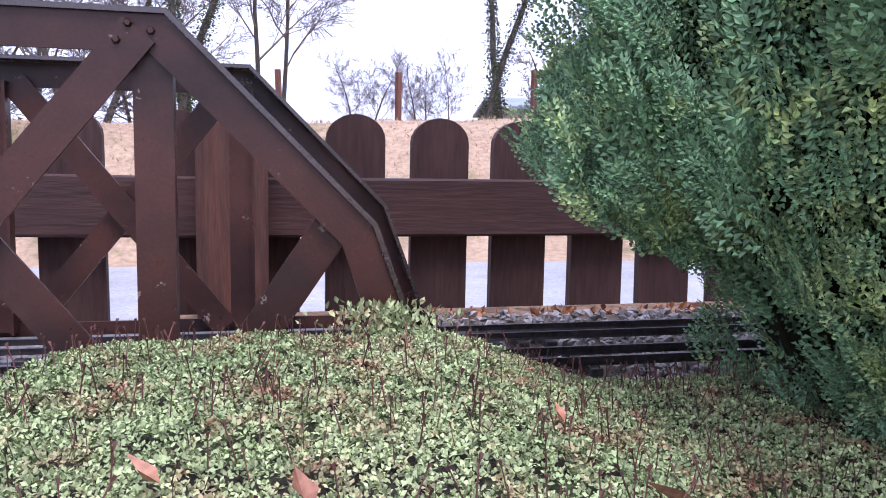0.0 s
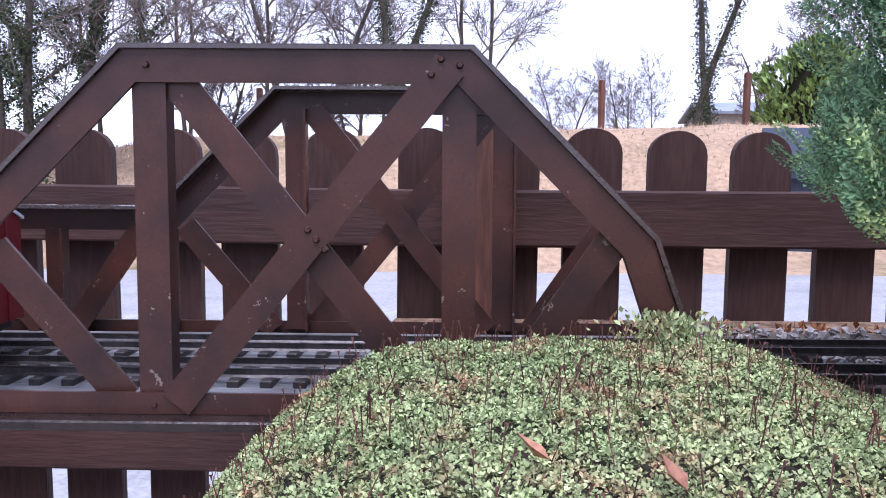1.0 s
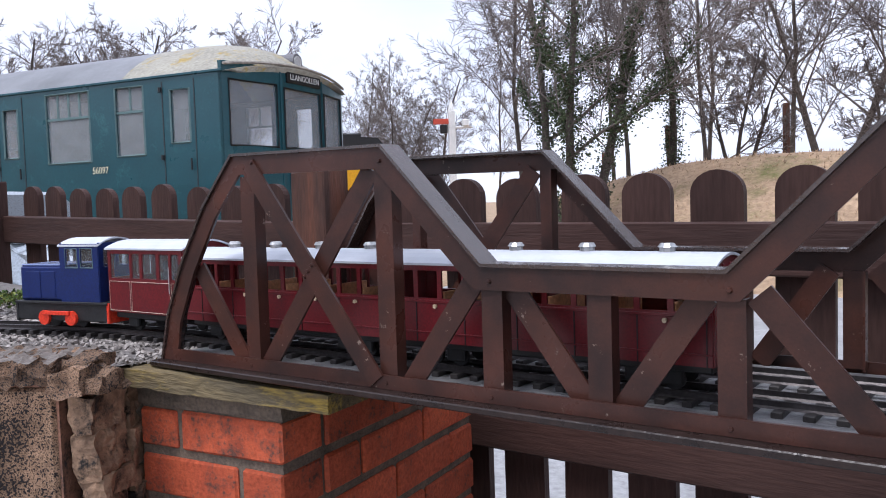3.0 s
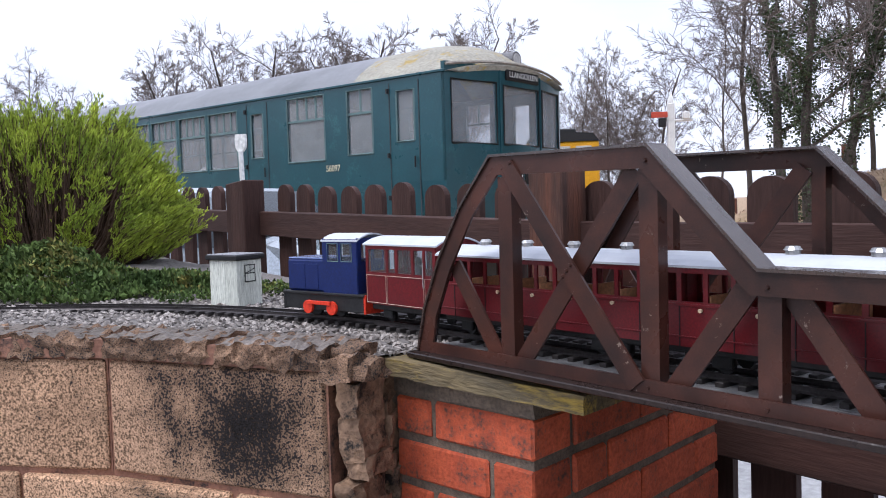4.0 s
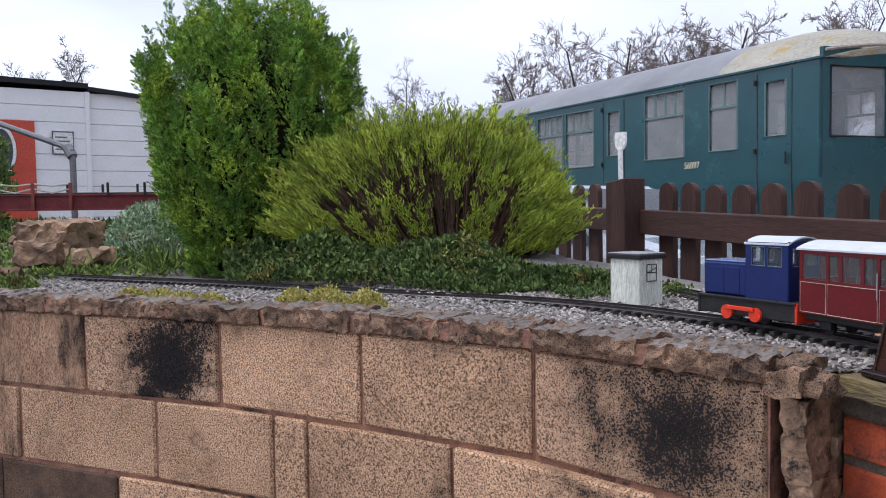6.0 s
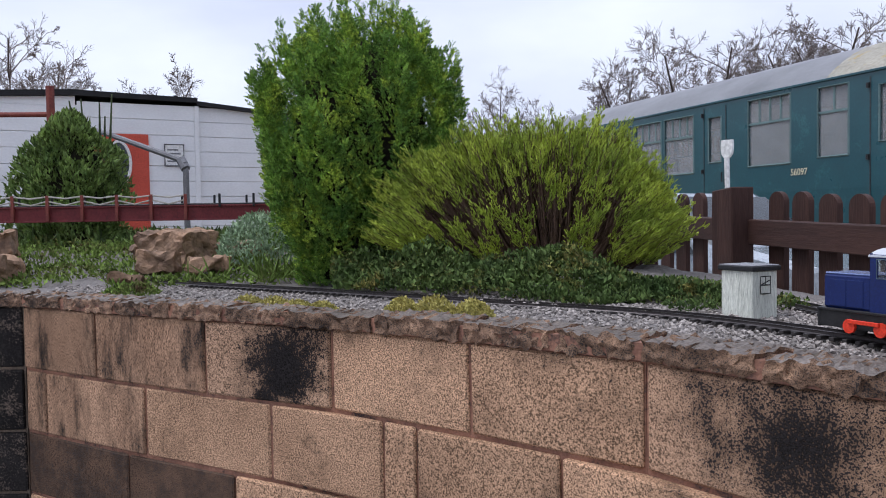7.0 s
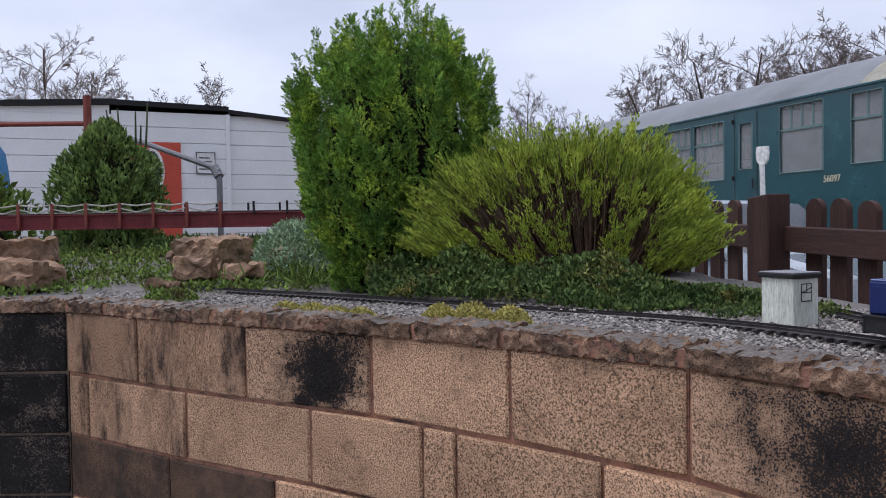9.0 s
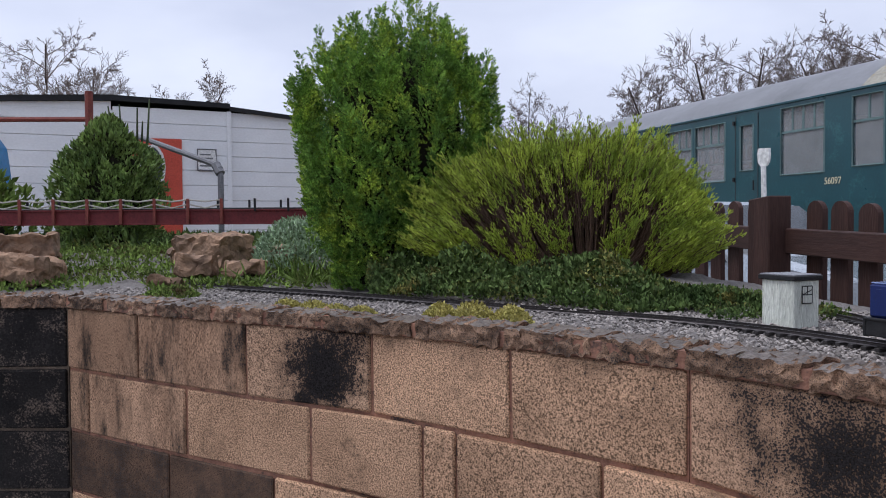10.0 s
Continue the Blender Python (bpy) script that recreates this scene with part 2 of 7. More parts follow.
M = dict(
    bridge=material("brown bridge paint", (0.078, 0.029, 0.02), (0.016, 0.009, 0.008), rough=0.32, scale=9, fine=380, bump=0.1, spec=0.34, speck=0.07, hard=0.12, rvar=0.3,
                    stain=(0.19, 0.145, 0.12), stain_scale=38, stain_at=(0.645, 0.66), grain=0.12),
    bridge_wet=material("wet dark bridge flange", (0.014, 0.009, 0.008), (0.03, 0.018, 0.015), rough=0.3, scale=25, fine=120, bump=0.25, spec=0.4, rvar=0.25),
    bridge_top=material("wet dark upper flange paint", (0.05, 0.03, 0.025), (0.025, 0.016, 0.014), rough=0.22, scale=18, fine=200, bump=0.1, spec=0.9, speck=0.25, rvar=0.2),
    fence=material("dark stained fence timber", (0.064, 0.034, 0.028), (0.04, 0.022, 0.019), rough=0.6, scale=5, fine=50, bump=0.25, speck=0.2, spec=0.15,
                   stretch=(3, 3, 0.35), random_ob=0.18),
    rail_wood=material("dark stained rail timber", (0.068, 0.036, 0.03), (0.042, 0.024, 0.021), rough=0.5, scale=5, fine=60, bump=0.2, speck=0.18, spec=0.18,
                       stretch=(0.3, 3, 3), random_ob=0.1),
    post_wood=material("worn reddish brown post", (0.17, 0.066, 0.04), (0.07, 0.038, 0.03), rough=0.6, scale=7, fine=60, bump=0.4,
                       stretch=(4, 4, 0.4), random_ob=0.25),
    block=material("buff concrete block", (0.47, 0.295, 0.185), (0.31, 0.19, 0.118), rough=0.85, scale=4, fine=265, bump=1.0, speck=0.7, hard=0.13, spec=0.1,
                   stain=(0.022, 0.018, 0.016), stain_scale=5.5, stain_at=(0.6, 0.7), random_ob=0.14, grain=0.7),
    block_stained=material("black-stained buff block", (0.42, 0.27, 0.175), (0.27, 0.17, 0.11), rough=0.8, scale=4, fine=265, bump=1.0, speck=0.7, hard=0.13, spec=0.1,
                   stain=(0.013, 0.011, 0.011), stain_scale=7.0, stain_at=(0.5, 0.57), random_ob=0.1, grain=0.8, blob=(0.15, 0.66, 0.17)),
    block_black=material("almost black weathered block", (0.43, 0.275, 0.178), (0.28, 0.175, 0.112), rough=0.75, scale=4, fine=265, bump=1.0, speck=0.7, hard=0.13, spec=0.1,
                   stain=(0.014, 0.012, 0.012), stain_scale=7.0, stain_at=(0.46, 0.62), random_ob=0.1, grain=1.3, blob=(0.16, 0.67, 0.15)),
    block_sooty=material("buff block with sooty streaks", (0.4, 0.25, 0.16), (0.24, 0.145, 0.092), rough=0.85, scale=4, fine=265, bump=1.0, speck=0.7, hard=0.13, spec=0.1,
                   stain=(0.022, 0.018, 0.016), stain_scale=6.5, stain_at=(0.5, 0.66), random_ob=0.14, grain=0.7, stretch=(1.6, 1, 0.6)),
    block_brown=material("dark brown block", (0.14, 0.085, 0.056), (0.07, 0.044, 0.03), rough=0.7, scale=5, fine=265, bump=1.0, speck=0.7, hard=0.13, spec=0.1,
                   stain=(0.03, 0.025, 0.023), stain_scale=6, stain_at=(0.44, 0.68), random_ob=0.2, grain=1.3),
    block_dark=material("soot-black concrete block", (0.026, 0.023, 0.022), (0.012, 0.011, 0.011), rough=0.75, spec=0.08, speck=0.35, scale=8, fine=150, bump=0.8,
                        stain=(0.15, 0.115, 0.09), stain_scale=9, stain_at=(0.54, 0.74), random_ob=0.2, grain=0.5),
    mortar=material("pinkish mortar", (0.34, 0.17, 0.11), (0.17, 0.085, 0.06), rough=0.9, scale=12, fine=150, bump=0.6,
                    stain=(0.03, 0.025, 0.025), stain_scale=9, stain_at=(0.5, 0.66), grain=0.4),
    cap=material("rough reconstituted coping stone", (0.42, 0.265, 0.17), (0.15, 0.092, 0.063), rough=0.75, scale=22, fine=330, bump=1.0, speck=0.65, hard=0.12, spec=0.12,
                 stain=(0.022, 0.019, 0.018), stain_scale=7, stain_at=(0.45, 0.66), random_ob=0.25, grain=1.5),
    cap_top=material("wet grey coping top", (0.2, 0.165, 0.14), (0.09, 0.073, 0.06), rough=0.5, scale=14, fine=160, bump=0.5, random_ob=0.15, speck=0.4,
                     stain=(0.1, 0.1, 0.05), stain_scale=12, stain_at=(0.6, 0.75)),
    # brick stain is soot, and also darkens for the bridge's shade on the pier
    brick=material("orange red brick", (0.52, 0.105, 0.042), (0.4, 0.075, 0.035), rough=0.75, scale=18, fine=150, bump=0.5, speck=0.3,
                   stain=(0.09, 0.04, 0.03), stain_scale=11, stain_at=(0.52, 0.7), random_ob=0.2, grain=0.5),
    brick_mortar=material("grey brown mortar", (0.2, 0.15, 0.11), (0.09, 0.075, 0.06), rough=0.95, scale=25, fine=180, bump=1.0),
    rubble=material("broken brown stone", (0.34, 0.215, 0.135), (0.12, 0.075, 0.05), rough=0.85, scale=30, fine=90, bump=1.0,
                    stain=(0.02, 0.018, 0.017), stain_scale=12, stain_at=(0.52, 0.62), random_ob=0.25),
    plank=material("mossy weathered board", (0.2, 0.15, 0.075), (0.09, 0.075, 0.05), rough=0.85, scale=14, fine=90, bump=0.7,
                   stretch=(0.4, 2, 2), stain=(0.36, 0.25, 0.055), stain_scale=9, stain_at=(0.5, 0.62)),
    gravel=material("grey stone chippings", (0.36, 0.325, 0.3), (0.19, 0.17, 0.155), rough=0.7, scale=60, fine=300, bump=0.4, island=0.5),
    gravel_bed=material("gravel bed", (0.23, 0.21, 0.2), (0.11, 0.1, 0.095), rough=0.9, scale=70, fine=200, bump=1.0),
    deck=material("wet grey deck board", (0.3, 0.3, 0.31), (0.1, 0.1, 0.105), rough=0.3, scale=9, fine=90, bump=0.25, stretch=(0.4, 2, 2),
                  stain=(0.05, 0.05, 0.05), stain_scale=14, stain_at=(0.55, 0.66)),
    rail=material("dark oxidised rail", (0.05, 0.045, 0.045), (0.09, 0.08, 0.08), rough=0.35, metal=0.7, scale=40, fine=200, bump=0.1),
    sleeper=material("black plastic sleeper", (0.025, 0.022, 0.022), (0.045, 0.04, 0.038), rough=0.4, scale=40, fine=200, bump=0.2),
    blue=material("deep blue loco paint", (0.006, 0.018, 0.105), (0.005, 0.014, 0.085), rough=0.42, scale=20, fine=300, bump=0.03, spec=0.35),
    # paler blue: the wet bonnet's sky reflection put into the colour
    blue_sheen=material("blue bonnet top with painted wet sheen", (0.1, 0.14, 0.3), (0.2, 0.24, 0.4), rough=0.15, scale=22, fine=200, bump=0.1),
    maroon=material("maroon carriage paint", (0.125, 0.007, 0.011), (0.095, 0.006, 0.009), rough=0.4, scale=16, fine=300, bump=0.03, spec=0.4),
    lining=material("cream lining", (0.62, 0.5, 0.4), rough=0.5, scale=40, fine=300, bump=0),
    roof=material("pale grey carriage roof", (0.55, 0.57, 0.62), (0.47, 0.49, 0.54), rough=0.35, scale=25, fine=200, bump=0.02, speck=0.04),
    interior=material("orange tan timber interior", (0.58, 0.3, 0.15), (0.45, 0.22, 0.11), rough=0.6, scale=30, fine=200, bump=0.1),
    black=material("black underframe", (0.014, 0.014, 0.015), (0.025, 0.025, 0.026), rough=0.45, scale=40, fine=200, bump=0.15),
    red=material("bright orange red paint", (0.72, 0.05, 0.02), (0.6, 0.04, 0.018), rough=0.4, scale=40, fine=200, bump=0.05),
    silver=material("silver fitting", (0.5, 0.5, 0.5), rough=0.35, metal=0.8, scale=40, fine=200, bump=0.1),
    brass=material("pale brass knob", (0.75, 0.6, 0.4), rough=0.35, scale=40, fine=200, bump=0),
    figure=material("painted figurine", (0.09, 0.1, 0.11), (0.05, 0.055, 0.06), rough=0.6, scale=40, fine=200, bump=0.1),
    hut=material("flaking white paint on wood", (0.72, 0.74, 0.66), (0.52, 0.54, 0.48), rough=0.8, scale=10, fine=90, bump=0.8, stretch=(3, 3, 0.5),
                 stain=(0.24, 0.25, 0.21), stain_scale=60, stain_at=(0.56, 0.66)),
    slate=material("dark wet hut roof", (0.012, 0.012, 0.013), (0.022, 0.022, 0.024), rough=0.45, scale=20, fine=120, bump=0.3),
    # wet sheen of the dark hut lid, painted as a paler grey
    hut_lid=material("felt lid with wet sheen painted grey", (0.28, 0.28, 0.3), (0.2, 0.2, 0.22), rough=0.3, scale=20, fine=120, bump=0.3),
    conifer=material("conifer green", (0.22, 0.38, 0.055), (0.05, 0.125, 0.028), rough=0.65, scale=9, fine=90, bump=0.1, island=0.5, spec=0.15,
                     stain=(0.5, 0.62, 0.07), stain_scale=7, stain_at=(0.5, 0.68)),
    hedge=material("blue green conifer sprays", (0.235, 0.38, 0.2), (0.1, 0.2, 0.105), rough=0.6, scale=14, fine=120, bump=0.1, island=0.5, spec=0.25,
                   stain=(0.56, 0.66, 0.26), stain_scale=14, stain_at=(0.52, 0.66)),
    # near-black fill: the shade deep in a crown, carried by colour
    inner=material("crown inside painted as shade", (0.022, 0.02, 0.012), (0.012, 0.012, 0.008), rough=0.9, scale=20, fine=100, bump=0.5, spec=0.05),
    heather=material("yellow green heather tips", (0.52, 0.6, 0.08), (0.2, 0.29, 0.04), rough=0.6, scale=6, fine=90, bump=0.1, island=0.4),
    twig=material("brown heather twigs", (0.13, 0.08, 0.055), (0.075, 0.047, 0.034), rough=0.85, scale=30, fine=200, bump=0.3, island=0.3),
    cover=material("dark green ground cover", (0.11, 0.16, 0.045), (0.04, 0.07, 0.022), rough=0.65, scale=9, fine=120, bump=0.1, island=0.6, spec=0.12,
                   stain=(0.26, 0.21, 0.06), stain_scale=7, stain_at=(0.53, 0.68)),
    weeds=material("bright weed leaves", (0.2, 0.28, 0.06), (0.09, 0.14, 0.03), rough=0.65, scale=5, fine=120, bump=0.1, island=0.5, spec=0.12,
                   stain=(0.1, 0.07, 0.035), stain_scale=4, stain_at=(0.54, 0.66)),
    silver_leaf=material("pale silvery leaves", (0.36, 0.46, 0.3), (0.2, 0.29, 0.17), rough=0.7, scale=12, fine=120, bump=0.1, island=0.4, spec=0.2),
    moss=material("yellow green moss", (0.5, 0.43, 0.14), (0.3, 0.28, 0.075), rough=0.9, scale=30, fine=200, bump=0.5, island=0.3),
    soil=material("damp soil", (0.05, 0.036, 0.026), (0.03, 0.024, 0.018), rough=0.95, scale=20, fine=120, bump=0.8,
                  stain=(0.05, 0.07, 0.022), stain_scale=8, stain_at=(0.45, 0.6)),
    sedum=material("pale green stonecrop leaves", (0.4, 0.455, 0.22), (0.23, 0.3, 0.13), rough=0.6, scale=9, fine=80, bump=0.1, island=0.5, spec=0.15,
                   stain=(0.3, 0.14, 0.09), stain_scale=26, stain_at=(0.5, 0.66)),
    stalk=material("dead red brown stalks", (0.13, 0.06, 0.045), (0.08, 0.035, 0.03), rough=0.8, scale=30, fine=120, bump=0.2, island=0.4),
    litter=material("dead leaf litter", (0.4, 0.17, 0.07), (0.22, 0.1, 0.05), rough=0.7, scale=30, fine=200, bump=0.2, island=0.5),
    leaf=material("fallen tan leaf", (0.42, 0.21, 0.12), (0.3, 0.13, 0.08), rough=0.6, scale=60, fine=300, bump=0.2, random_ob=0.3),
    laurel=material("dark glossy laurel", (0.24, 0.33, 0.09), (0.08, 0.135, 0.04), rough=0.45, scale=8, fine=100, bump=0.1, island=0.6, spec=0.2,
                    stain=(0.16, 0.17, 0.05), stain_scale=7, stain_at=(0.6, 0.7)),
    rock=material("brown garden rock", (0.36, 0.225, 0.14), (0.15, 0.1, 0.07), rough=0.85, scale=9, fine=60, bump=0.9, random_ob=0.3),
    red_girder=material("dark red girder paint", (0.17, 0.025, 0.028), (0.12, 0.018, 0.022), rough=0.5, scale=14, fine=120, bump=0.15),
    steel=material("grey galvanised pipe", (0.14, 0.14, 0.15), (0.2, 0.2, 0.21), rough=0.5, metal=0.3, scale=20, fine=120, bump=0.15),
    rust=material("red brown steel pole", (0.22, 0.055, 0.04), (0.14, 0.035, 0.03), rough=0.6, scale=14, fine=120, bump=0.2),
    cable=material("pale rope", (0.5, 0.48, 0.42), rough=0.8, scale=40, fine=300, bump=0.2),
    white=material("white painted boards", (0.8, 0.81, 0.82), (0.71, 0.72, 0.73), rough=0.55, scale=1.5, fine=30, bump=0.05, speck=0.04, stretch=(1, 0.4, 1.5),
                   stain=(0.42, 0.4, 0.38), stain_scale=1.6, stain_at=(0.62, 0.85)),
    felt=material("black roof felt", (0.018, 0.018, 0.02), rough=0.7, scale=8, fine=60, bump=0.2),
    door=material("orange red door paint", (0.55, 0.085, 0.05), (0.47, 0.07, 0.042), rough=0.5, scale=6, fine=60, bump=0.1),
    tarp=material("bright blue tarpaulin", (0.01, 0.22, 0.48), (0.008, 0.15, 0.36), rough=0.4, scale=5, fine=20, bump=0.6),
    green=material("faded railway green paint", (0.013, 0.073, 0.09), (0.009, 0.054, 0.068), rough=0.3, scale=1.6, fine=30, bump=0.04, speck=0.06, spec=0.5,
                   stain=(0.035, 0.13, 0.14), stain_scale=2.2, stain_at=(0.55, 0.75)),
    dmu_roof=material("weathered grey carriage roof", (0.22, 0.225, 0.24), (0.15, 0.155, 0.165), rough=0.45, scale=1.2, fine=20, bump=0.03, speck=0.05),
    dome=material("peeling yellowed cab dome", (0.36, 0.34, 0.28), (0.27, 0.255, 0.21), rough=0.6, scale=2, fine=25, bump=0.15,
                  stain=(0.33, 0.24, 0.07), stain_scale=3.0, stain_at=(0.55, 0.64)),
    window=glass("carriage window glass", (0.45, 0.48, 0.5), 0.26),
    pane=glass("small clear pane", (0.4, 0.44, 0.46), 0.07),
    frame_pale=material("dull window frame", (0.14, 0.22, 0.22), rough=0.4, metal=0.0, scale=5, fine=60, bump=0),
    seat_pale=material("pale carriage interior", (0.55, 0.55, 0.54), (0.35, 0.35, 0.36), rough=0.7, scale=3, fine=40, bump=0.1),
    dark_in=material("dark cab interior", (0.06, 0.07, 0.075), (0.03, 0.035, 0.04), rough=0.8, scale=3, fine=40, bump=0.1),
    sign_white=material("white enamel", (0.78, 0.78, 0.76), (0.68, 0.68, 0.67), rough=0.4, scale=5, fine=60, bump=0.05),
    letter=material("white lettering", (0.85, 0.85, 0.82), rough=0.5, scale=5, fine=60, bump=0),
    cream_letter=material("cream numerals", (0.75, 0.7, 0.5), rough=0.5, scale=5, fine=60, bump=0),
    ink=material("black ink", (0.012, 0.012, 0.012), rough=0.5, scale=5, fine=60, bump=0),
    yellow=material("warning yellow paint", (0.7, 0.36, 0.01), (0.6, 0.3, 0.01), rough=0.45, scale=3, fine=40, bump=0.05),
    car=material("silver grey car paint", (0.42, 0.46, 0.5), (0.36, 0.4, 0.44), rough=0.18, scale=3, fine=60, bump=0, metal=0.4, coat=0.5),
    car_glass=material("dark car glass", (0.05, 0.06, 0.07), rough=0.06, scale=3, fine=60, bump=0),
    tyre=material("tyre rubber", (0.02, 0.02, 0.02), rough=0.85, scale=20, fine=100, bump=0.3),
    bark=material("grey brown bark", (0.1, 0.082, 0.07), (0.06, 0.05, 0.043), rough=0.9, scale=6, fine=40, bump=0.7),
    branch=material("bare winter twigs", (0.19, 0.16, 0.145), (0.12, 0.1, 0.092), rough=0.9, scale=4, fine=40, bump=0.2),
    ivy=material("dark ivy leaves", (0.06, 0.082, 0.035), (0.035, 0.05, 0.022), rough=0.5, scale=3, fine=40, bump=0.1, island=0.5),
    grass=material("dead tan grass", (0.43, 0.3, 0.195), (0.31, 0.215, 0.14), rough=0.95, scale=1.2, fine=14, bump=0.8,
                   stain=(0.14, 0.13, 0.05), stain_scale=0.7, stain_at=(0.52, 0.68)),
    grass_blade=material("dead grass blades", (0.48, 0.35, 0.23), (0.36, 0.25, 0.16), rough=0.9, scale=2, fine=20, bump=0, island=0.4),
    concrete=material("pale wet concrete", (0.38, 0.38, 0.385), (0.27, 0.27, 0.275), rough=0.5, scale=1.5, fine=40, bump=0.3,
                      stain=(0.22, 0.22, 0.22), stain_scale=1.2, stain_at=(0.55, 0.75)),
    orange=material("terracotta orange plastic", (0.7, 0.17, 0.07), (0.6, 0.14, 0.06), rough=0.5, scale=10, fine=100, bump=0.1),
    dark_box=material("dark grey blue cladding", (0.035, 0.045, 0.07), (0.028, 0.035, 0.055), rough=0.5, scale=2, fine=40, bump=0.1),
    roof_blue=material("pale blue grey roof sheet", (0.25, 0.29, 0.36), (0.2, 0.23, 0.3), rough=0.5, scale=2, fine=40, bump=0.1),
    stone_far=material("weathered pale stone", (0.33, 0.3, 0.26), (0.2, 0.18, 0.16), rough=0.9, scale=3, fine=20, bump=0.6),
)


# ---- mesh helpers ----
class Shape:
    """Collects vertices and faces of one mesh."""

    def __init__(self):
        self.v, self.f = [], []

    def add(self, verts, faces, m=None):
        n = len(self.v)
        self.v += [tuple(m @ Vector(p)) if m is not None else tuple(p) for p in verts]
        self.f += [tuple(n + i for i in face) for face in faces]
        return self

    def box(self, x0, x1, y0, y1, z0, z1, m=None):
        v = [(x, y, z) for x in (x0, x1) for y in (y0, y1) for z in (z0, z1)]
        return self.add(v, [(0, 1, 3, 2), (4, 6, 7, 5), (0, 4, 5, 1), (2, 3, 7, 6), (0, 2, 6, 4), (1, 5, 7, 3)], m)

    def brick(self, x0, x1, y0, y1, z0, z1, c=0.004, m=None, jitter=0.0, rnd=random):
        """A box with chamfered edges, uneven by jitter."""
        lo, hi = (x0, y0, z0), (x1, y1, z1)
        v, index = [], {}
        for corner in ((a, b, d) for a in (0, 1) for b in (0, 1) for d in (0, 1)):
            for ax in range(3):
                p = []
                for k in range(3):
                    edge = hi[k] if corner[k] else lo[k]
                    inset = 0 if k == ax else (-c if corner[k] else c)
                    p.append(edge + inset + (rnd.uniform(-jitter, jitter) if jitter else 0))
                index[corner, ax] = len(v)
                v.append(p)
        f = []
        for ax in range(3):
            o = [k for k in range(3) if k != ax]
            for side in (0, 1):
                ring = []
                for a, b in ((0, 0), (1, 0), (1, 1), (0, 1)):
                    corner = [0, 0, 0]
                    corner[ax], corner[o[0]], corner[o[1]] = side, a, b
                    ring.append(index[tuple(corner), ax])
                f.append(tuple(ring if (side == 1) ^ (ax == 1) else ring[::-1]))
            for a in (0, 1):
                for b in (0, 1):
                    c0, c1 = [0, 0, 0], [0, 0, 0]
                    c0[ax], c1[ax] = 0, 1
                    for q in (c0, c1):
                        q[o[0]], q[o[1]] = a, b
                    f.append((index[tuple(c0), o[0]], index[tuple(c1), o[0]], index[tuple(c1), o[1]], index[tuple(c0), o[1]]))
        for corner in ((a, b, d) for a in (0, 1) for b in (0, 1) for d in (0, 1)):
            f.append(tuple(index[corner, ax] for ax in range(3)))
        return self.add(v, f, m)

    def tube(self, pts, radii, n=8, cap=True):
        pts = [Vector(p) for p in pts]
        if not hasattr(radii, "__len__"):
            radii = [radii] * len(pts)
        base = len(self.v)
        for i, p in enumerate(pts):
            d = (pts[min(i + 1, len(pts) - 1)] - pts[max(i - 1, 0)]).normalized()
            u = d.cross(Vector((0, 0, 1)) if abs(d.z) < 0.9 else Vector((1, 0, 0))).normalized()
            w = d.cross(u)
            for k in range(n):
                a = 2 * math.pi * k / n
                self.v.append(tuple(p + radii[i] * (math.cos(a) * u + math.sin(a) * w)))
        for i in range(len(pts) - 1):
            for k in range(n):
                a, b = base + i * n + k, base + i * n + (k + 1) % n
                self.f.append((a, b, b + n, a + n))
        if cap:
            self.f.append(tuple(base + k for k in range(n))[::-1])
            self.f.append(tuple(base + (len(pts) - 1) * n + k for k in range(n)))
        return self

    def prism(self, profile, x0, x1, m=None):
        """A profile of (y, z) drawn out along x."""
        n = len(profile)
        v = [(x0, y, z) for y, z in profile] + [(x1, y, z) for y, z in profile]
        f = [(k, (k + 1) % n, n + (k + 1) % n, n + k) for k in range(n)]
        return self.add(v, f + [tuple(range(n))[::-1], tuple(range(n, 2 * n))], m)

    def mesh(self, name, mat, smooth=False, weld=False):
        me = bpy.data.meshes.new(name)
        me.from_pydata(self.v, [], self.f)
        me.materials.append(mat)
        bm = bmesh.new()
        bm.from_mesh(me)
        if weld:
            bmesh.ops.remove_doubles(bm, verts=bm.verts, dist=1e-5)
        bmesh.ops.recalc_face_normals(bm, faces=bm.faces)
        bm.to_mesh(me)
        bm.free()
        if smooth:
            me.polygons.foreach_set("use_smooth", [True] * len(me.polygons))
        return me


def part(name, shape, mat, parent=None, label="", smooth=False):
    """One mesh object under a thing or a part."""
    ob = new(name, shape.mesh(name, mat, smooth) if isinstance(shape, Shape) else shape)
    if parent:
        ob.parent = parent
    return tagged(ob, label) if label else ob


def thing(name, label, category, group="", kind="", at=None):
    ob = tagged(new(name), label, category, group, kind)
    if at is not None:
        ob.matrix_basis = at
    return ob


def piece(name, me, parent, m):
    """An object of its own on a shared mesh."""
    ob = new(name, me)
    ob.parent = parent
    ob.matrix_basis = m
    return ob


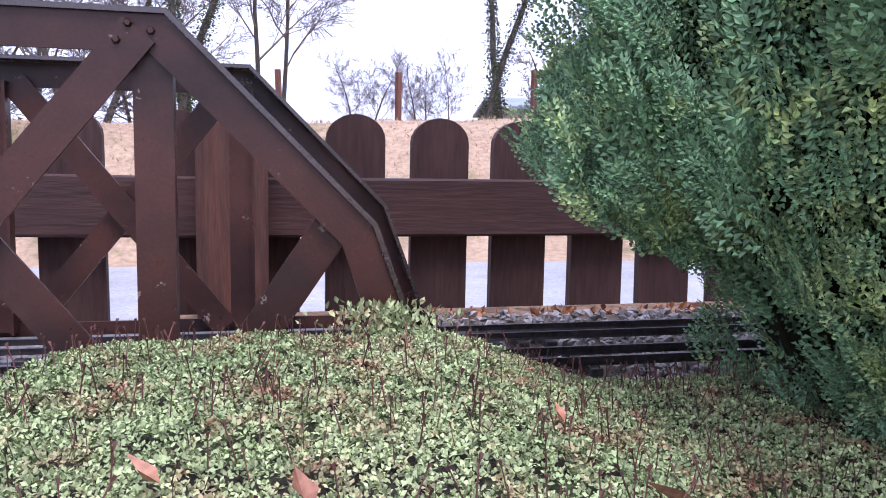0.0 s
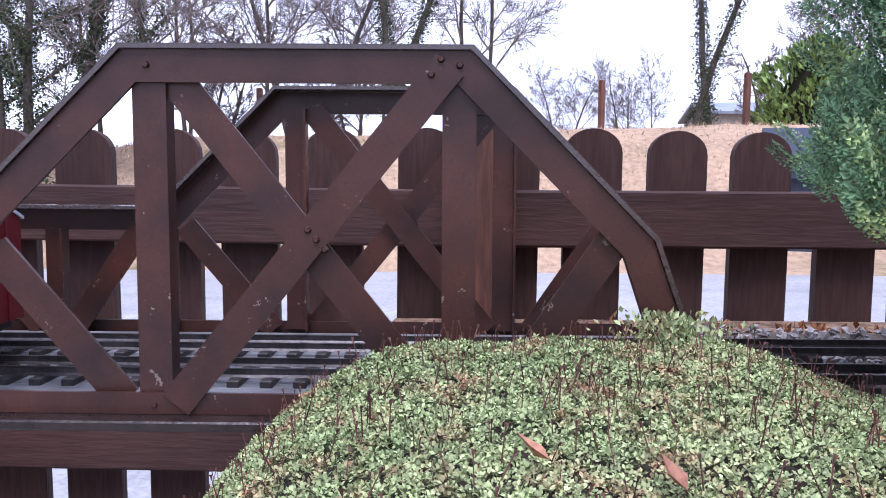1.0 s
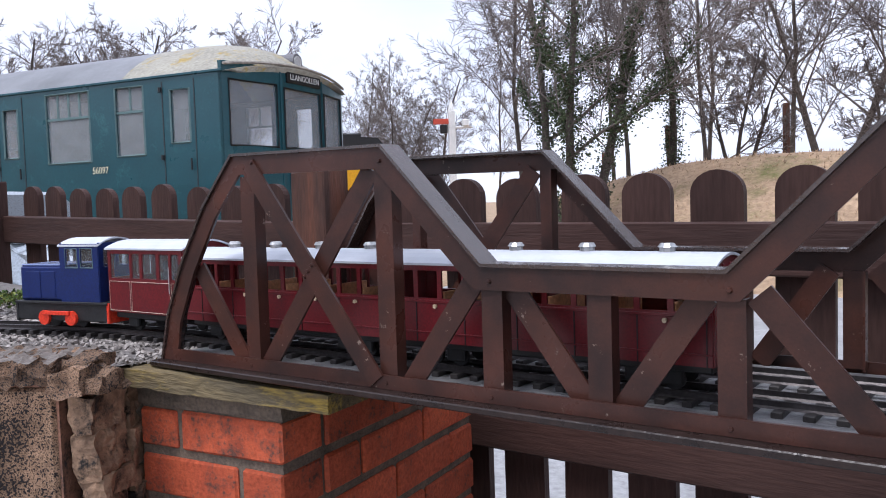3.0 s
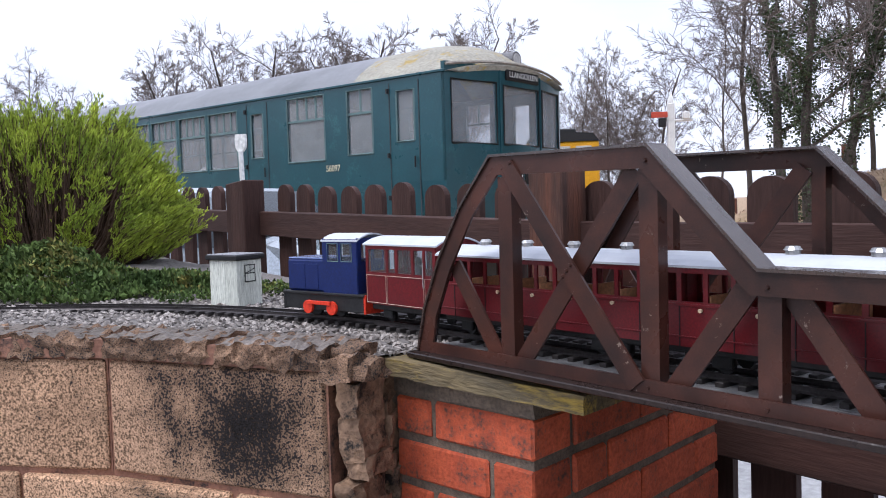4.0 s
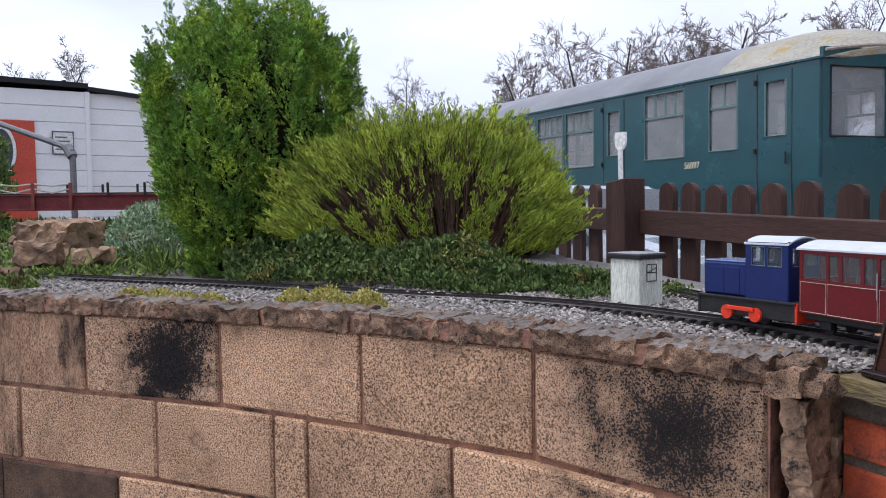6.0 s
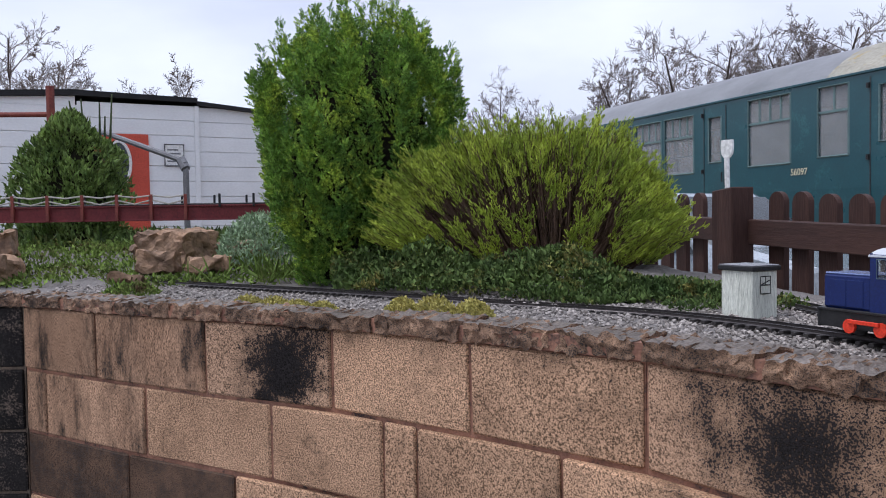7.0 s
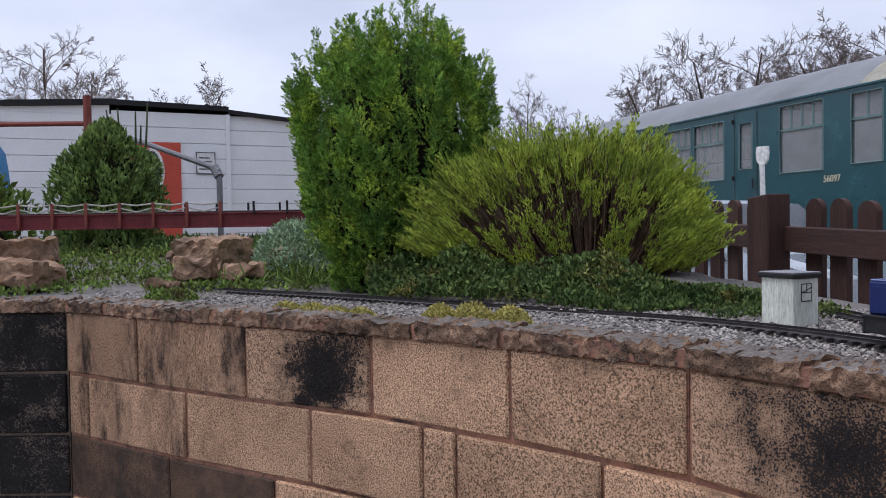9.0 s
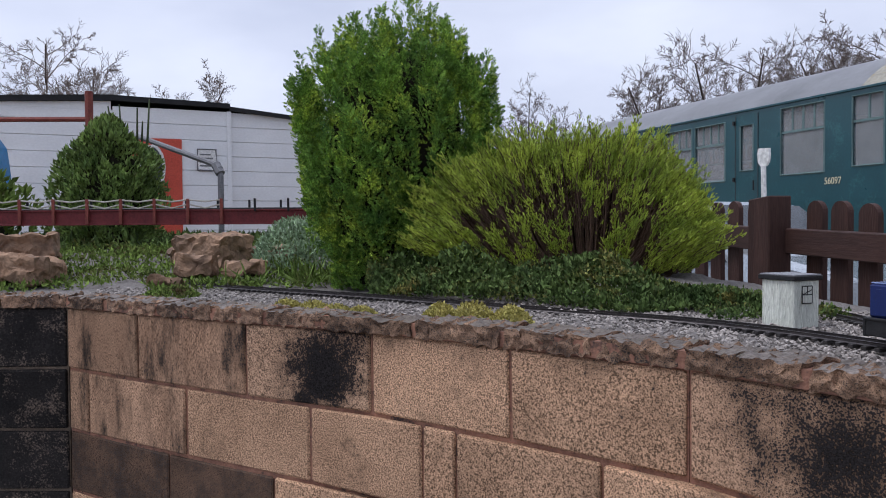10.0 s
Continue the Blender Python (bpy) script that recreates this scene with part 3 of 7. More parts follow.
def big_mesh(name, verts, faces, mat, smooth=False):
    """A mesh from arrays of vertices and equal-sided faces."""
    verts, faces = np.asarray(verts, np.float32), np.asarray(faces, np.int32)
    me = bpy.data.meshes.new(name)
    me.vertices.add(len(verts))
    me.vertices.foreach_set("co", verts.ravel())
    k = faces.shape[1]
    me.loops.add(faces.size)
    me.loops.foreach_set("vertex_index", faces.ravel())
    me.polygons.add(len(faces))
    me.polygons.foreach_set("loop_start", np.arange(len(faces), dtype=np.int32) * k)
    me.polygons.foreach_set("use_smooth", np.full(len(faces), smooth))
    me.update(calc_edges=True)
    me.materials.append(mat)
    return me


def scatter(name, tv, tf, places, mat, ups, sizes, rng, lean=0.3, smooth=False):
    """Many copies of a small template, as one mesh: its z turned to ups (with a lean), its spin at random."""
    tv, tf = np.asarray(tv, float), np.asarray(tf, int)
    n = len(places)
    up = np.asarray(ups, float) + rng.normal(0, lean, (n, 3))
    up /= np.linalg.norm(up, axis=1, keepdims=True) + 1e-9
    ref = rng.normal(0, 1, (n, 3))
    a = np.cross(up, ref)
    a /= np.linalg.norm(a, axis=1, keepdims=True) + 1e-9
    b = np.cross(up, a)
    s = np.asarray(sizes, float).reshape(-1, 1, 1) * np.ones((n, 1, 1))
    co = tv[None, :, 0, None] * a[:, None] + tv[None, :, 1, None] * b[:, None] + tv[None, :, 2, None] * up[:, None]
    co = co * s + np.asarray(places, float)[:, None]
    faces = tf[None] + (np.arange(n) * len(tv))[:, None, None]
    return big_mesh(name, co.reshape(-1, 3), faces.reshape(-1, tf.shape[1]), mat, smooth)


def grid_mesh(name, xs, ys, height, mat, smooth=True, keep=None):
    """A height field over xs by ys."""
    v = [(x, y, height(x, y)) for x in xs for y in ys]
    n = len(ys)
    f = [(i * n + j, (i + 1) * n + j, (i + 1) * n + j + 1, i * n + j + 1) for i in range(len(xs) - 1) for j in range(n - 1)
         if keep is None or keep((xs[i] + xs[i + 1]) / 2, (ys[j] + ys[j + 1]) / 2)]
    return big_mesh(name, v, f, mat, smooth)


def smoothstep(a, b, x):
    t = min(max((x - a) / (b - a), 0), 1)
    return t * t * (3 - 2 * t)


def fbm(x, y, s, seed=0.0):
    return noise.fractal(Vector((x * s + seed, y * s - seed, seed)), 1.0, 2.0, 4)


def letters(name, body, size, mat, parent, m, width=1.0):
    """Text laid in the plane of m, turned into a mesh."""
    cu = bpy.data.curves.new(name, "FONT")
    cu.body, cu.size, cu.extrude = body, size, 0.002
    cu.align_x, cu.align_y = "CENTER", "CENTER"
    tmp = bpy.data.objects.new(name, cu)
    me = bpy.data.meshes.new_from_object(tmp)
    bpy.data.objects.remove(tmp)
    me.materials.clear()
    me.materials.append(mat)
    ob = new(name, me)
    ob.parent = parent
    ob.matrix_basis = m @ Matrix.Diagonal((width, 1, 1, 1))
    return ob


# ---- ground and garden terrain ----
WALL = [(0.0, -0.13), (-0.03, -0.165), (-0.445, -0.374), (-0.776, -0.647), (-1.093, -0.943), (-1.374, -1.289), (-1.694, -1.658), (-1.966, -1.951), (-2.1, -2.85), (-2.5, -4.85)]


def behind_wall(x, y):
    """Signed distance behind the face of the retaining wall."""
    best, sign = 1e9, 1
    for (ax, ay), (bx, by) in zip(WALL, WALL[1:]):
        dx, dy = bx - ax, by - ay
        u = min(max(((x - ax) * dx + (y - ay) * dy) / (dx * dx + dy * dy), 0), 1)
        d = math.hypot(x - ax - u * dx, y - ay - u * dy)
        if d < best:
            best, sign = d, 1 if (x - ax) * dy - (y - ay) * dx > 0 else -1
    return best * sign


def bank_height(x, y):
    """Yard level near by; beyond it a grassy railway bank that rises to the north-east."""
    rise = smoothstep(8.5, 12.5, y + 0.16 * x) * smoothstep(-12, -3, x)
    fall = -0.55 * smoothstep(1.5, 4.5, y) * (1 - smoothstep(6, 12, y + 0.16 * x)) * smoothstep(4.5, 1.0, x)
    fall -= 0.55 * smoothstep(2.5, 5.5, y) * smoothstep(-6, -10, x) * (1 - smoothstep(14, 30, y))
    return fall + rise * (1.63 + 0.02 * min(max(x, -10), 20)) + 0.06 * fbm(x, y, 0.5) * rise


xs = [-400, -200, -100, -60, -40] + [-30 + k * 0.75 for k in range(80)] + [30, 40, 60, 100, 200, 400]
ys = [-400, -150, -60, -30, -15, -8, -4, -2, 0, 0.8] + [1.5 + k * 0.6 for k in range(44)] + [29, 36, 50, 80, 150, 300, 600]
ground = tagged(new("ground", grid_mesh("ground", xs, ys, bank_height, M["grass"])), "dead tan winter grass on a railway bank and field", "ground", kind="structure")
yard = tagged(new("pavement", Shape().box(-9, 6, -6, 3.0, -0.2, 0.012).mesh("pavement", M["concrete"])), "pale wet concrete yard beside the wall", "pavement", kind="structure")


def garden(x, y):
    d = behind_wall(x, y)
    h = 0.778 + 0.004 * fbm(x, y, 9)
    bed = math.exp(-(((x + 2.07) / 0.85) ** 2 + ((y - 0.02) / 0.55) ** 2) ** 1.5)
    h += 0.075 * bed + 0.03 * bed * fbm(x, y, 5)
    h += smoothstep(-2.5, -3.8, x) * (0.1 + 0.05 * fbm(x, y, 2))
    h -= 0.03 * smoothstep(0.5, 0.78, y)
    return h


step = 0.035
xs = [-9 + 0.25 * k for k in range(24)] + [-3 + step * k for k in range(int(3.0 / step) + 1)]
ys = [-4.6 + 0.2 * k for k in range(12)] + [-2.2 + step * k for k in range(int(3.0 / step) + 1)]
bed = tagged(new("garden_ground", grid_mesh("garden_ground", xs, ys, garden, M["gravel_bed"], keep=lambda x, y: behind_wall(x, y) > 0.03 and x < 0.02)),
             "raised garden bed of gravel and soil behind the wall", "ground", kind="structure")

# ---- the retaining wall, block by block ----
wall = thing("wall_west", "curved retaining wall of buff concrete blocks with black stains", "wall", kind="structure")
core = Shape()
for (ax, ay), (bx, by) in zip(WALL[1:], WALL[2:8]):
    d = Vector((bx - ax, by - ay, 0))
    n = Vector((-d.y, d.x, 0)).normalized()
    a, b = Vector((ax, ay, 0)) - 0.007 * n, Vector((bx, by, 0)) - 0.007 * n
    q = [a, b, b - 0.12 * n, a - 0.12 * n]
    core.add([(p.x, p.y, -0.2) for p in q] + [(p.x, p.y, 0.796) for p in q], [(0, 1, 5, 4), (1, 2, 6, 5), (2, 3, 7, 6), (3, 0, 4, 7), (4, 5, 6, 7)])
part("mortar", core, M["mortar"], wall, "pinkish mortar joints with dark patches")
core = Shape()
for (ax, ay), (bx, by) in zip(WALL[1:], WALL[2:8]):
    d = Vector((bx - ax, by - ay, 0))
    n = Vector((-d.y, d.x, 0)).normalized()
    a, b = Vector((ax, ay, 0)) + 0.004 * n, Vector((bx, by, 0)) + 0.004 * n
    q = [a, b, b - 0.09 * n, a - 0.09 * n]
    core.add([(p.x, p.y, 0.765) for p in q] + [(p.x, p.y, 0.799) for p in q], [(0, 1, 5, 4), (1, 2, 6, 5), (2, 3, 7, 6), (3, 0, 4, 7), (4, 5, 6, 7), (3, 2, 1, 0)])
part("coping_mortar", core, M["mortar"], wall, "pinkish mortar between the coping stones")
rnd = random.Random(4)


def run_blocks(joints, z0, z1, mat, parent, gap=0.0045, stained=(), special=None):
    for k, ((ax, ay), (bx, by)) in enumerate(zip(joints, joints[1:])):
        d = Vector((bx - ax, by - ay, 0))
        u, n = d.normalized(), Vector((-d.y, d.x, 0)).normalized()
        L = d.length
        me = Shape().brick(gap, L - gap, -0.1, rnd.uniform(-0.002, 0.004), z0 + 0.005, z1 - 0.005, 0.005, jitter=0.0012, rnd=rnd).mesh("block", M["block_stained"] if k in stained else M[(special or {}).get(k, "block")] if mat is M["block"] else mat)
        piece("block", me, parent, Matrix(((u.x, n.x, 0, ax), (u.y, n.y, 0, ay), (0, 0, 1, 0), (0, 0, 0, 1))))


C0, C1 = WALL[1], WALL[7]
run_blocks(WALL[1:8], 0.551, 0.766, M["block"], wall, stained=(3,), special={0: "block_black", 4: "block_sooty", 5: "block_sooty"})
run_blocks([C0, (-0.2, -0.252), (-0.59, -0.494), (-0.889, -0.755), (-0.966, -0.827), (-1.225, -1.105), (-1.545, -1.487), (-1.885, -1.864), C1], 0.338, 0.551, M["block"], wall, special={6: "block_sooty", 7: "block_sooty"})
run_blocks([C0, (-0.4, -0.352), (-0.74, -0.617), (-1.04, -0.894), (-1.31, -1.21), (-1.6, -1.55), C1], 0.125, 0.338, M["block"], wall, special={4: "block_brown", 5: "block_brown"})
run_blocks([C0, (-0.2, -0.252), (-0.59, -0.494), (-0.9, -0.763), (-1.2, -1.075), (-1.5, -1.434), (-1.82, -1.795), C1], -0.09, 0.125, M["block"], wall)
side_wall = thing("wall_south", "blackened stone block wall meeting the buff wall at a corner", "wall", kind="structure")
core = Shape()
core.add([(-1.985, -1.955, -0.2), (-2.12, -2.85, -0.2), (-2.5, -4.85, -0.2), (-2.7, -4.85, -0.2), (-2.23, -1.94, -0.2),
          (-1.985, -1.955, 0.77), (-2.12, -2.85, 0.77), (-2.5, -4.85, 0.77), (-2.7, -4.85, 0.77), (-2.23, -1.94, 0.77)],
         [(0, 1, 6, 5), (1, 2, 7, 6), (2, 3, 8, 7), (3, 4, 9, 8), (4, 0, 5, 9), (5, 6, 7, 8, 9)])
part("mortar", core, M["brick_mortar"], side_wall)
for k in range(4):
    z0 = 0.55 - 0.215 * k
    off = 0.2 if k % 2 else 0.0
    js = [(-1.975, -1.953)] + [(-1.975 - 0.15 * s, -1.953 - s) for s in (0.26 + off, 0.68 + off, 1.1 + off)]
    run_blocks(js, z0, z0 + 0.215, M["block_dark"], side_wall, 0.008)


def rough_stone(L, D, H, seed, rough=0.008, cuts=(10, 3, 3), freq=45):
    """A split-faced stone: a box cut fine and pushed about by noise."""
    s = Shape()
    nx, ny, nz = cuts
    index = {}
    rr = random.Random(seed)
    off = Vector((rr.uniform(-50, 50), rr.uniform(-50, 50), rr.uniform(-50, 50)))

    def vert(i, j, k):
        if (i, j, k) not in index:
            p = Vector((L * i / nx, -D * j / ny, H * k / nz))
            q = p + rough * noise.noise_vector(p * freq + off) + (0.8 if freq == 45 else 0.35) * rough * noise.noise_vector(p * 16 + off)
            index[i, j, k] = len(s.v)
            s.v.append(tuple(q))
        return index[i, j, k]

    for a, b, fixed, na, nb, nf in ((0, 1, 2, nx, ny, nz), (0, 2, 1, nx, nz, ny), (1, 2, 0, ny, nz, nx)):
        for side in (0, nf):
            for i in range(na):
                for j in range(nb):
                    q = []
                    for di, dj in ((0, 0), (1, 0), (1, 1), (0, 1)):
                        c = [0, 0, 0]
                        c[a], c[b], c[fixed] = i + di, j + dj, side
                        q.append(vert(*c))
                    s.f.append(tuple(q))
    return s


def along(points, s):
    """Point and direction at distance s along a polyline."""
    for (ax, ay), (bx, by) in zip(points, points[1:]):
        L = math.hypot(bx - ax, by - ay)
        if s <= L or (bx, by) == tuple(points[-1]):
            return Vector((ax + (bx - ax) * s / L, ay + (by - ay) * s / L, 0)), Vector(((bx - ax) / L, (by - ay) / L, 0))
        s -= L


def run_caps(path, total, parent, mat, seed):
    rr = random.Random(seed)
    s = 0.0
    while s < total - 0.05:
        L = min(rr.uniform(0.19, 0.31), total - s)
        p, _ = along(path, s)
        q, _ = along(path, s + L)
        u = (q - p).normalized()
        n = Vector((-u.y, u.x, 0))
        h = rr.uniform(0.038, 0.043)
        o = p + n * rr.uniform(0.006, 0.014)
        m = Matrix(((u.x, n.x, 0, o.x), (u.y, n.y, 0, o.y), (0, 0, 1, 0.766), (0, 0, 0, 1)))
        me = rough_stone(L - 0.019, 0.13, h - 0.001, rr.random(), 0.0105, (34, 8, 8), 62).mesh("coping_stone", mat)
        me.materials.append(M["cap_top"])
        for poly in me.polygons:
            if poly.normal.z > 0.9 and poly.center.z > h * 0.75:
                poly.material_index = 1
        ob = piece("coping_stone", me, parent, m)
        s += L


run_caps(WALL[1:8], 2.65, wall, M["cap"], 7)
run_caps(WALL[7:10], 1.3, side_wall, M["cap"], 9)

# broken stones in the gap between wall and pier
rr = random.Random(12)
for row, back, L in ((0, 0.0, 0.036), (1, 0.0, 0.034)):
    z = 0.74
    while z > -0.05:
        H = rr.uniform(0.03, 0.08)
        z -= H - 0.003
        st = part("rubble_stone", rough_stone(L * rr.uniform(0.85, 1.2), 0.09, H, rr.random(), 0.0075, (7, 6, 10)), M["rubble"])
        st.matrix_basis = pose(-0.058 - 0.06 * row, -0.072 + 0.086 * row + back + rr.uniform(-0.003, 0.009), z, rr.uniform(-3, 3), rr.uniform(-8, 8), 31 + rr.uniform(-9, 9))
        tagged(st, "broken brown stone wedged beside the brick pier", "stone", "broken stones in the gap")
# added filler box: keeps the pale yard from showing through the dark gap
tagged(new("gap_backing", Shape().box(-0.2, -0.06, -0.02, 0.12, -0.1, 0.755).mesh("gap_backing", M["brick_mortar"])), "added backing box that closes the gap beside the pier", "wall", kind="structure")
for x, y, z, L, H in ((-0.03, -0.13, 0.755, 0.05, 0.035), (0.0, -0.1, 0.757, 0.04, 0.026), (-0.05, -0.1, 0.785, 0.05, 0.018)):
    st = part("rubble_stone", rough_stone(L, 0.06, H, rr.random(), 0.01, (6, 5, 5)), M["cap"])
    st.matrix_basis = pose(x, y, z, 3, -5, 30 + rr.uniform(-20, 20))
    tagged(st, "broken brown stone wedged beside the brick pier", "stone", "broken stones in the gap")

# ---- brick pier under the bridge ----
pier = thing("brick_pier", "orange-red brick pier with rough grey mortar", "pier", kind="structure", at=pose(0.245, 0.022, 0, 0, 0, 7.5))
core = Shape().box(-0.295, -0.005, 0.006, 0.62, -0.1, 0.735)
part("mortar", core, M["brick_mortar"], pier, "rough grey-brown mortar")
part("mortar_bed", rough_stone(0.298, 0.62, 0.036, 3, 0.004, (12, 14, 2)), M["brick_mortar"], pier).matrix_basis = pose(-0.298, 0.62, 0.706)
front_long = Shape().brick(0.004, 0.206, 0, 0.1, 0.004, 0.066, 0.004, jitter=0.0012).mesh("brick", M["brick"])
front_half = Shape().brick(0.004, 0.084, 0, 0.1, 0.004, 0.066, 0.004, jitter=0.0012).mesh("brick", M["brick"])
side_long = Shape().brick(-0.1, 0, 0.004, 0.206, 0.004, 0.066, 0.004, jitter=0.0012).mesh("brick", M["brick"])
side_half = Shape().brick(-0.1, 0, 0.004, 0.1, 0.004, 0.066, 0.004, jitter=0.0012).mesh("brick", M["brick"])
for k in range(9):
    z = 0.634 - 0.077 * k
    if k % 2 == 0:
        piece("brick", front_half, pier, pose(-0.298, 0, z))
        piece("brick", front_long, pier, pose(-0.208, 0, z))
        for y in (0.1, 0.31):
            piece("brick", side_long, pier, pose(0.002, y + 0.004, z))
        piece("brick", side_half, pier, pose(0.002, 0.52, z))
    else:
        piece("brick", front_long, pier, pose(-0.298, 0, z))
        piece("brick", front_half, pier, pose(-0.086, 0, z))
        piece("brick", side_half, pier, pose(0.002, 0.1, z))
        for y in (0.205, 0.415):
            piece("brick", side_long, pier, pose(0.002, y, z))
coping = part("wooden_plank", rough_stone(0.40, 0.5, 0.028, 5, 0.0018, (24, 8, 2)), M["plank"])
coping.matrix_basis = pose(-0.12, 0.44, 0.744, 0, 2.0, 9)
tagged(coping, "weathered board with yellow moss capping the brick pier", "plank")
slab = tagged(new("bridge_seat", Shape().brick(-0.1, 0.22, 0.03, 0.6, 0.742, 0.776, 0.004).mesh("bridge_seat", M["gravel_bed"])), "gravelly concrete seat under the bridge end", "seat", kind="structure")
abut = tagged(new("abutment", Shape().brick(1.555, 2.8, -0.3, 0.42, -0.1, 0.778, 0.01).mesh("abutment", M["brick_mortar"])), "rendered masonry abutment under the stonecrop", "abutment", kind="structure")

# ---- fence ----
fence = thing("fence", "dark brown stained picket fence with rounded tops", "fence", kind="structure")


def picket_mesh(w, z0, z1):
    r = w / 2
    prof = [(-r, z0), (r, z0)] + [(r * math.cos(a), z1 - r * 0.86 + 0.86 * r * math.sin(a)) for a in [math.pi * k / 12 for k in range(13)]]
    s = Shape()
    n = len(prof)
    s.add([(x, -0.011, z) for x, z in prof] + [(x, 0.011, z) for x, z in prof], [tuple(range(n)), tuple(range(n, 2 * n))[::-1]] + [(k, n + k, n + (k + 1) % n, (k + 1) % n) for k in range(n)])
    return s.mesh("picket", M["fence"])


picket = picket_mesh(0.103, 0.08, 1.066)
frnd = random.Random(2)


def fence_rise(x):
    """The fence climbs a little towards the west."""
    return 0.026 * max(0.0, 0.2 - x)


xs_picket = [0.045 + 0.1505 * k for k in range(-1, 20)] + [0.045 - 0.1635 * k for k in range(1, 13)] + [-2.36 - 0.18 * k for k in range(16)]
for x in xs_picket:
    piece("picket", picket, fence, pose(x + frnd.uniform(-0.004, 0.004), 0.815 + frnd.uniform(-0.002, 0.002), fence_rise(x) + frnd.uniform(-0.008, 0.006), 0, frnd.uniform(-0.6, 0.6), 0))
posts = [-5.2, -3.7, -2.115, -0.35, 1.35, 2.95]
for a, b in zip(posts, posts[1:]):
    for z0, z1 in ((0.858, 0.958), (0.44, 0.552)):
        tilt = math.degrees(math.atan2(fence_rise(a) - fence_rise(b), b - a))
        piece("rail", Shape().brick(0, b - a - 0.08, -0.02, 0.02, z0, z1, 0.004, jitter=0.001).mesh("rail", M["rail_wood"]), fence, pose(a + 0.04, 0.782, fence_rise(a), 0, tilt, 0))
for k, x in enumerate(posts):
    w = 0.075 if k == 2 else 0.055
    s = Shape().brick(-w, w, -0.05, 0.05, 0, 1.06 if k > 3 else 1.095, 0.004)
    s.v = [(vx, vy, vz + (0.012 if vz > 1 and vx > 0 else 0)) for vx, vy, vz in s.v]
    piece("post", s.mesh("post", M["fence"] if k in (2, 1, 0) else M["post_wood"]), fence, pose(x, 0.735, fence_rise(x) * 0.7, 0, 0, 3))

# ---- the model truss bridge ----
bridge = thing("model_truss_bridge", "dark brown painted steel model truss bridge, chipped and wet", "bridge")
TOP = [(0.0, 0.778), (0.02, 0.853), (0.06, 0.935), (0.117, 1.021), (0.188, 1.097), (0.472, 1.093), (0.617, 0.945), (0.896, 0.944), (1.042, 1.089), (1.331, 1.088), (1.484, 0.933), (1.54, 0.778)]


def offset_line(pts, w):
    out = []
    for i, (x, z) in enumerate(pts):
        ns = []
        for a, b in ((i - 1, i), (i, i + 1)):
            if a >= 0 and b < len(pts):
                dx, dz = pts[b][0] - pts[a][0], pts[b][1] - pts[a][1]
                L = math.hypot(dx, dz)
                ns.append((dz / L, -dx / L))
        if len(ns) == 1:
            out.append((x + w * ns[0][0], z + w * ns[0][1]))
        else:
            mx, mz = ns[0][0] + ns[1][0], ns[0][1] + ns[1][1]
            k = 2 * w / (mx * mx + mz * mz)
            out.append((x + k * mx, z + k * mz))
    return out


def plate(pts, y0, y1, s=None):
    """A flat plate of an (x, z) outline between y0 and y1."""
    s = s or Shape()
    n = len(pts)
    return s.add([(x, y0, z) for x, z in pts] + [(x, y1, z) for x, z in pts], [tuple(range(n)), tuple(range(n, 2 * n))[::-1]] + [(k, n + k, n + (k + 1) % n, (k + 1) % n) for k in range(n)])


def bar(p, q, w):
    dx, dz = q[0] - p[0], q[1] - p[1]
    L = math.hypot(dx, dz)
    nx, nz = -dz / L * w / 2, dx / L * w / 2
    return [(p[0] + nx, p[1] + nz), (q[0] + nx, q[1] + nz), (q[0] - nx, q[1] - nz), (p[0] - nx, p[1] - nz)]


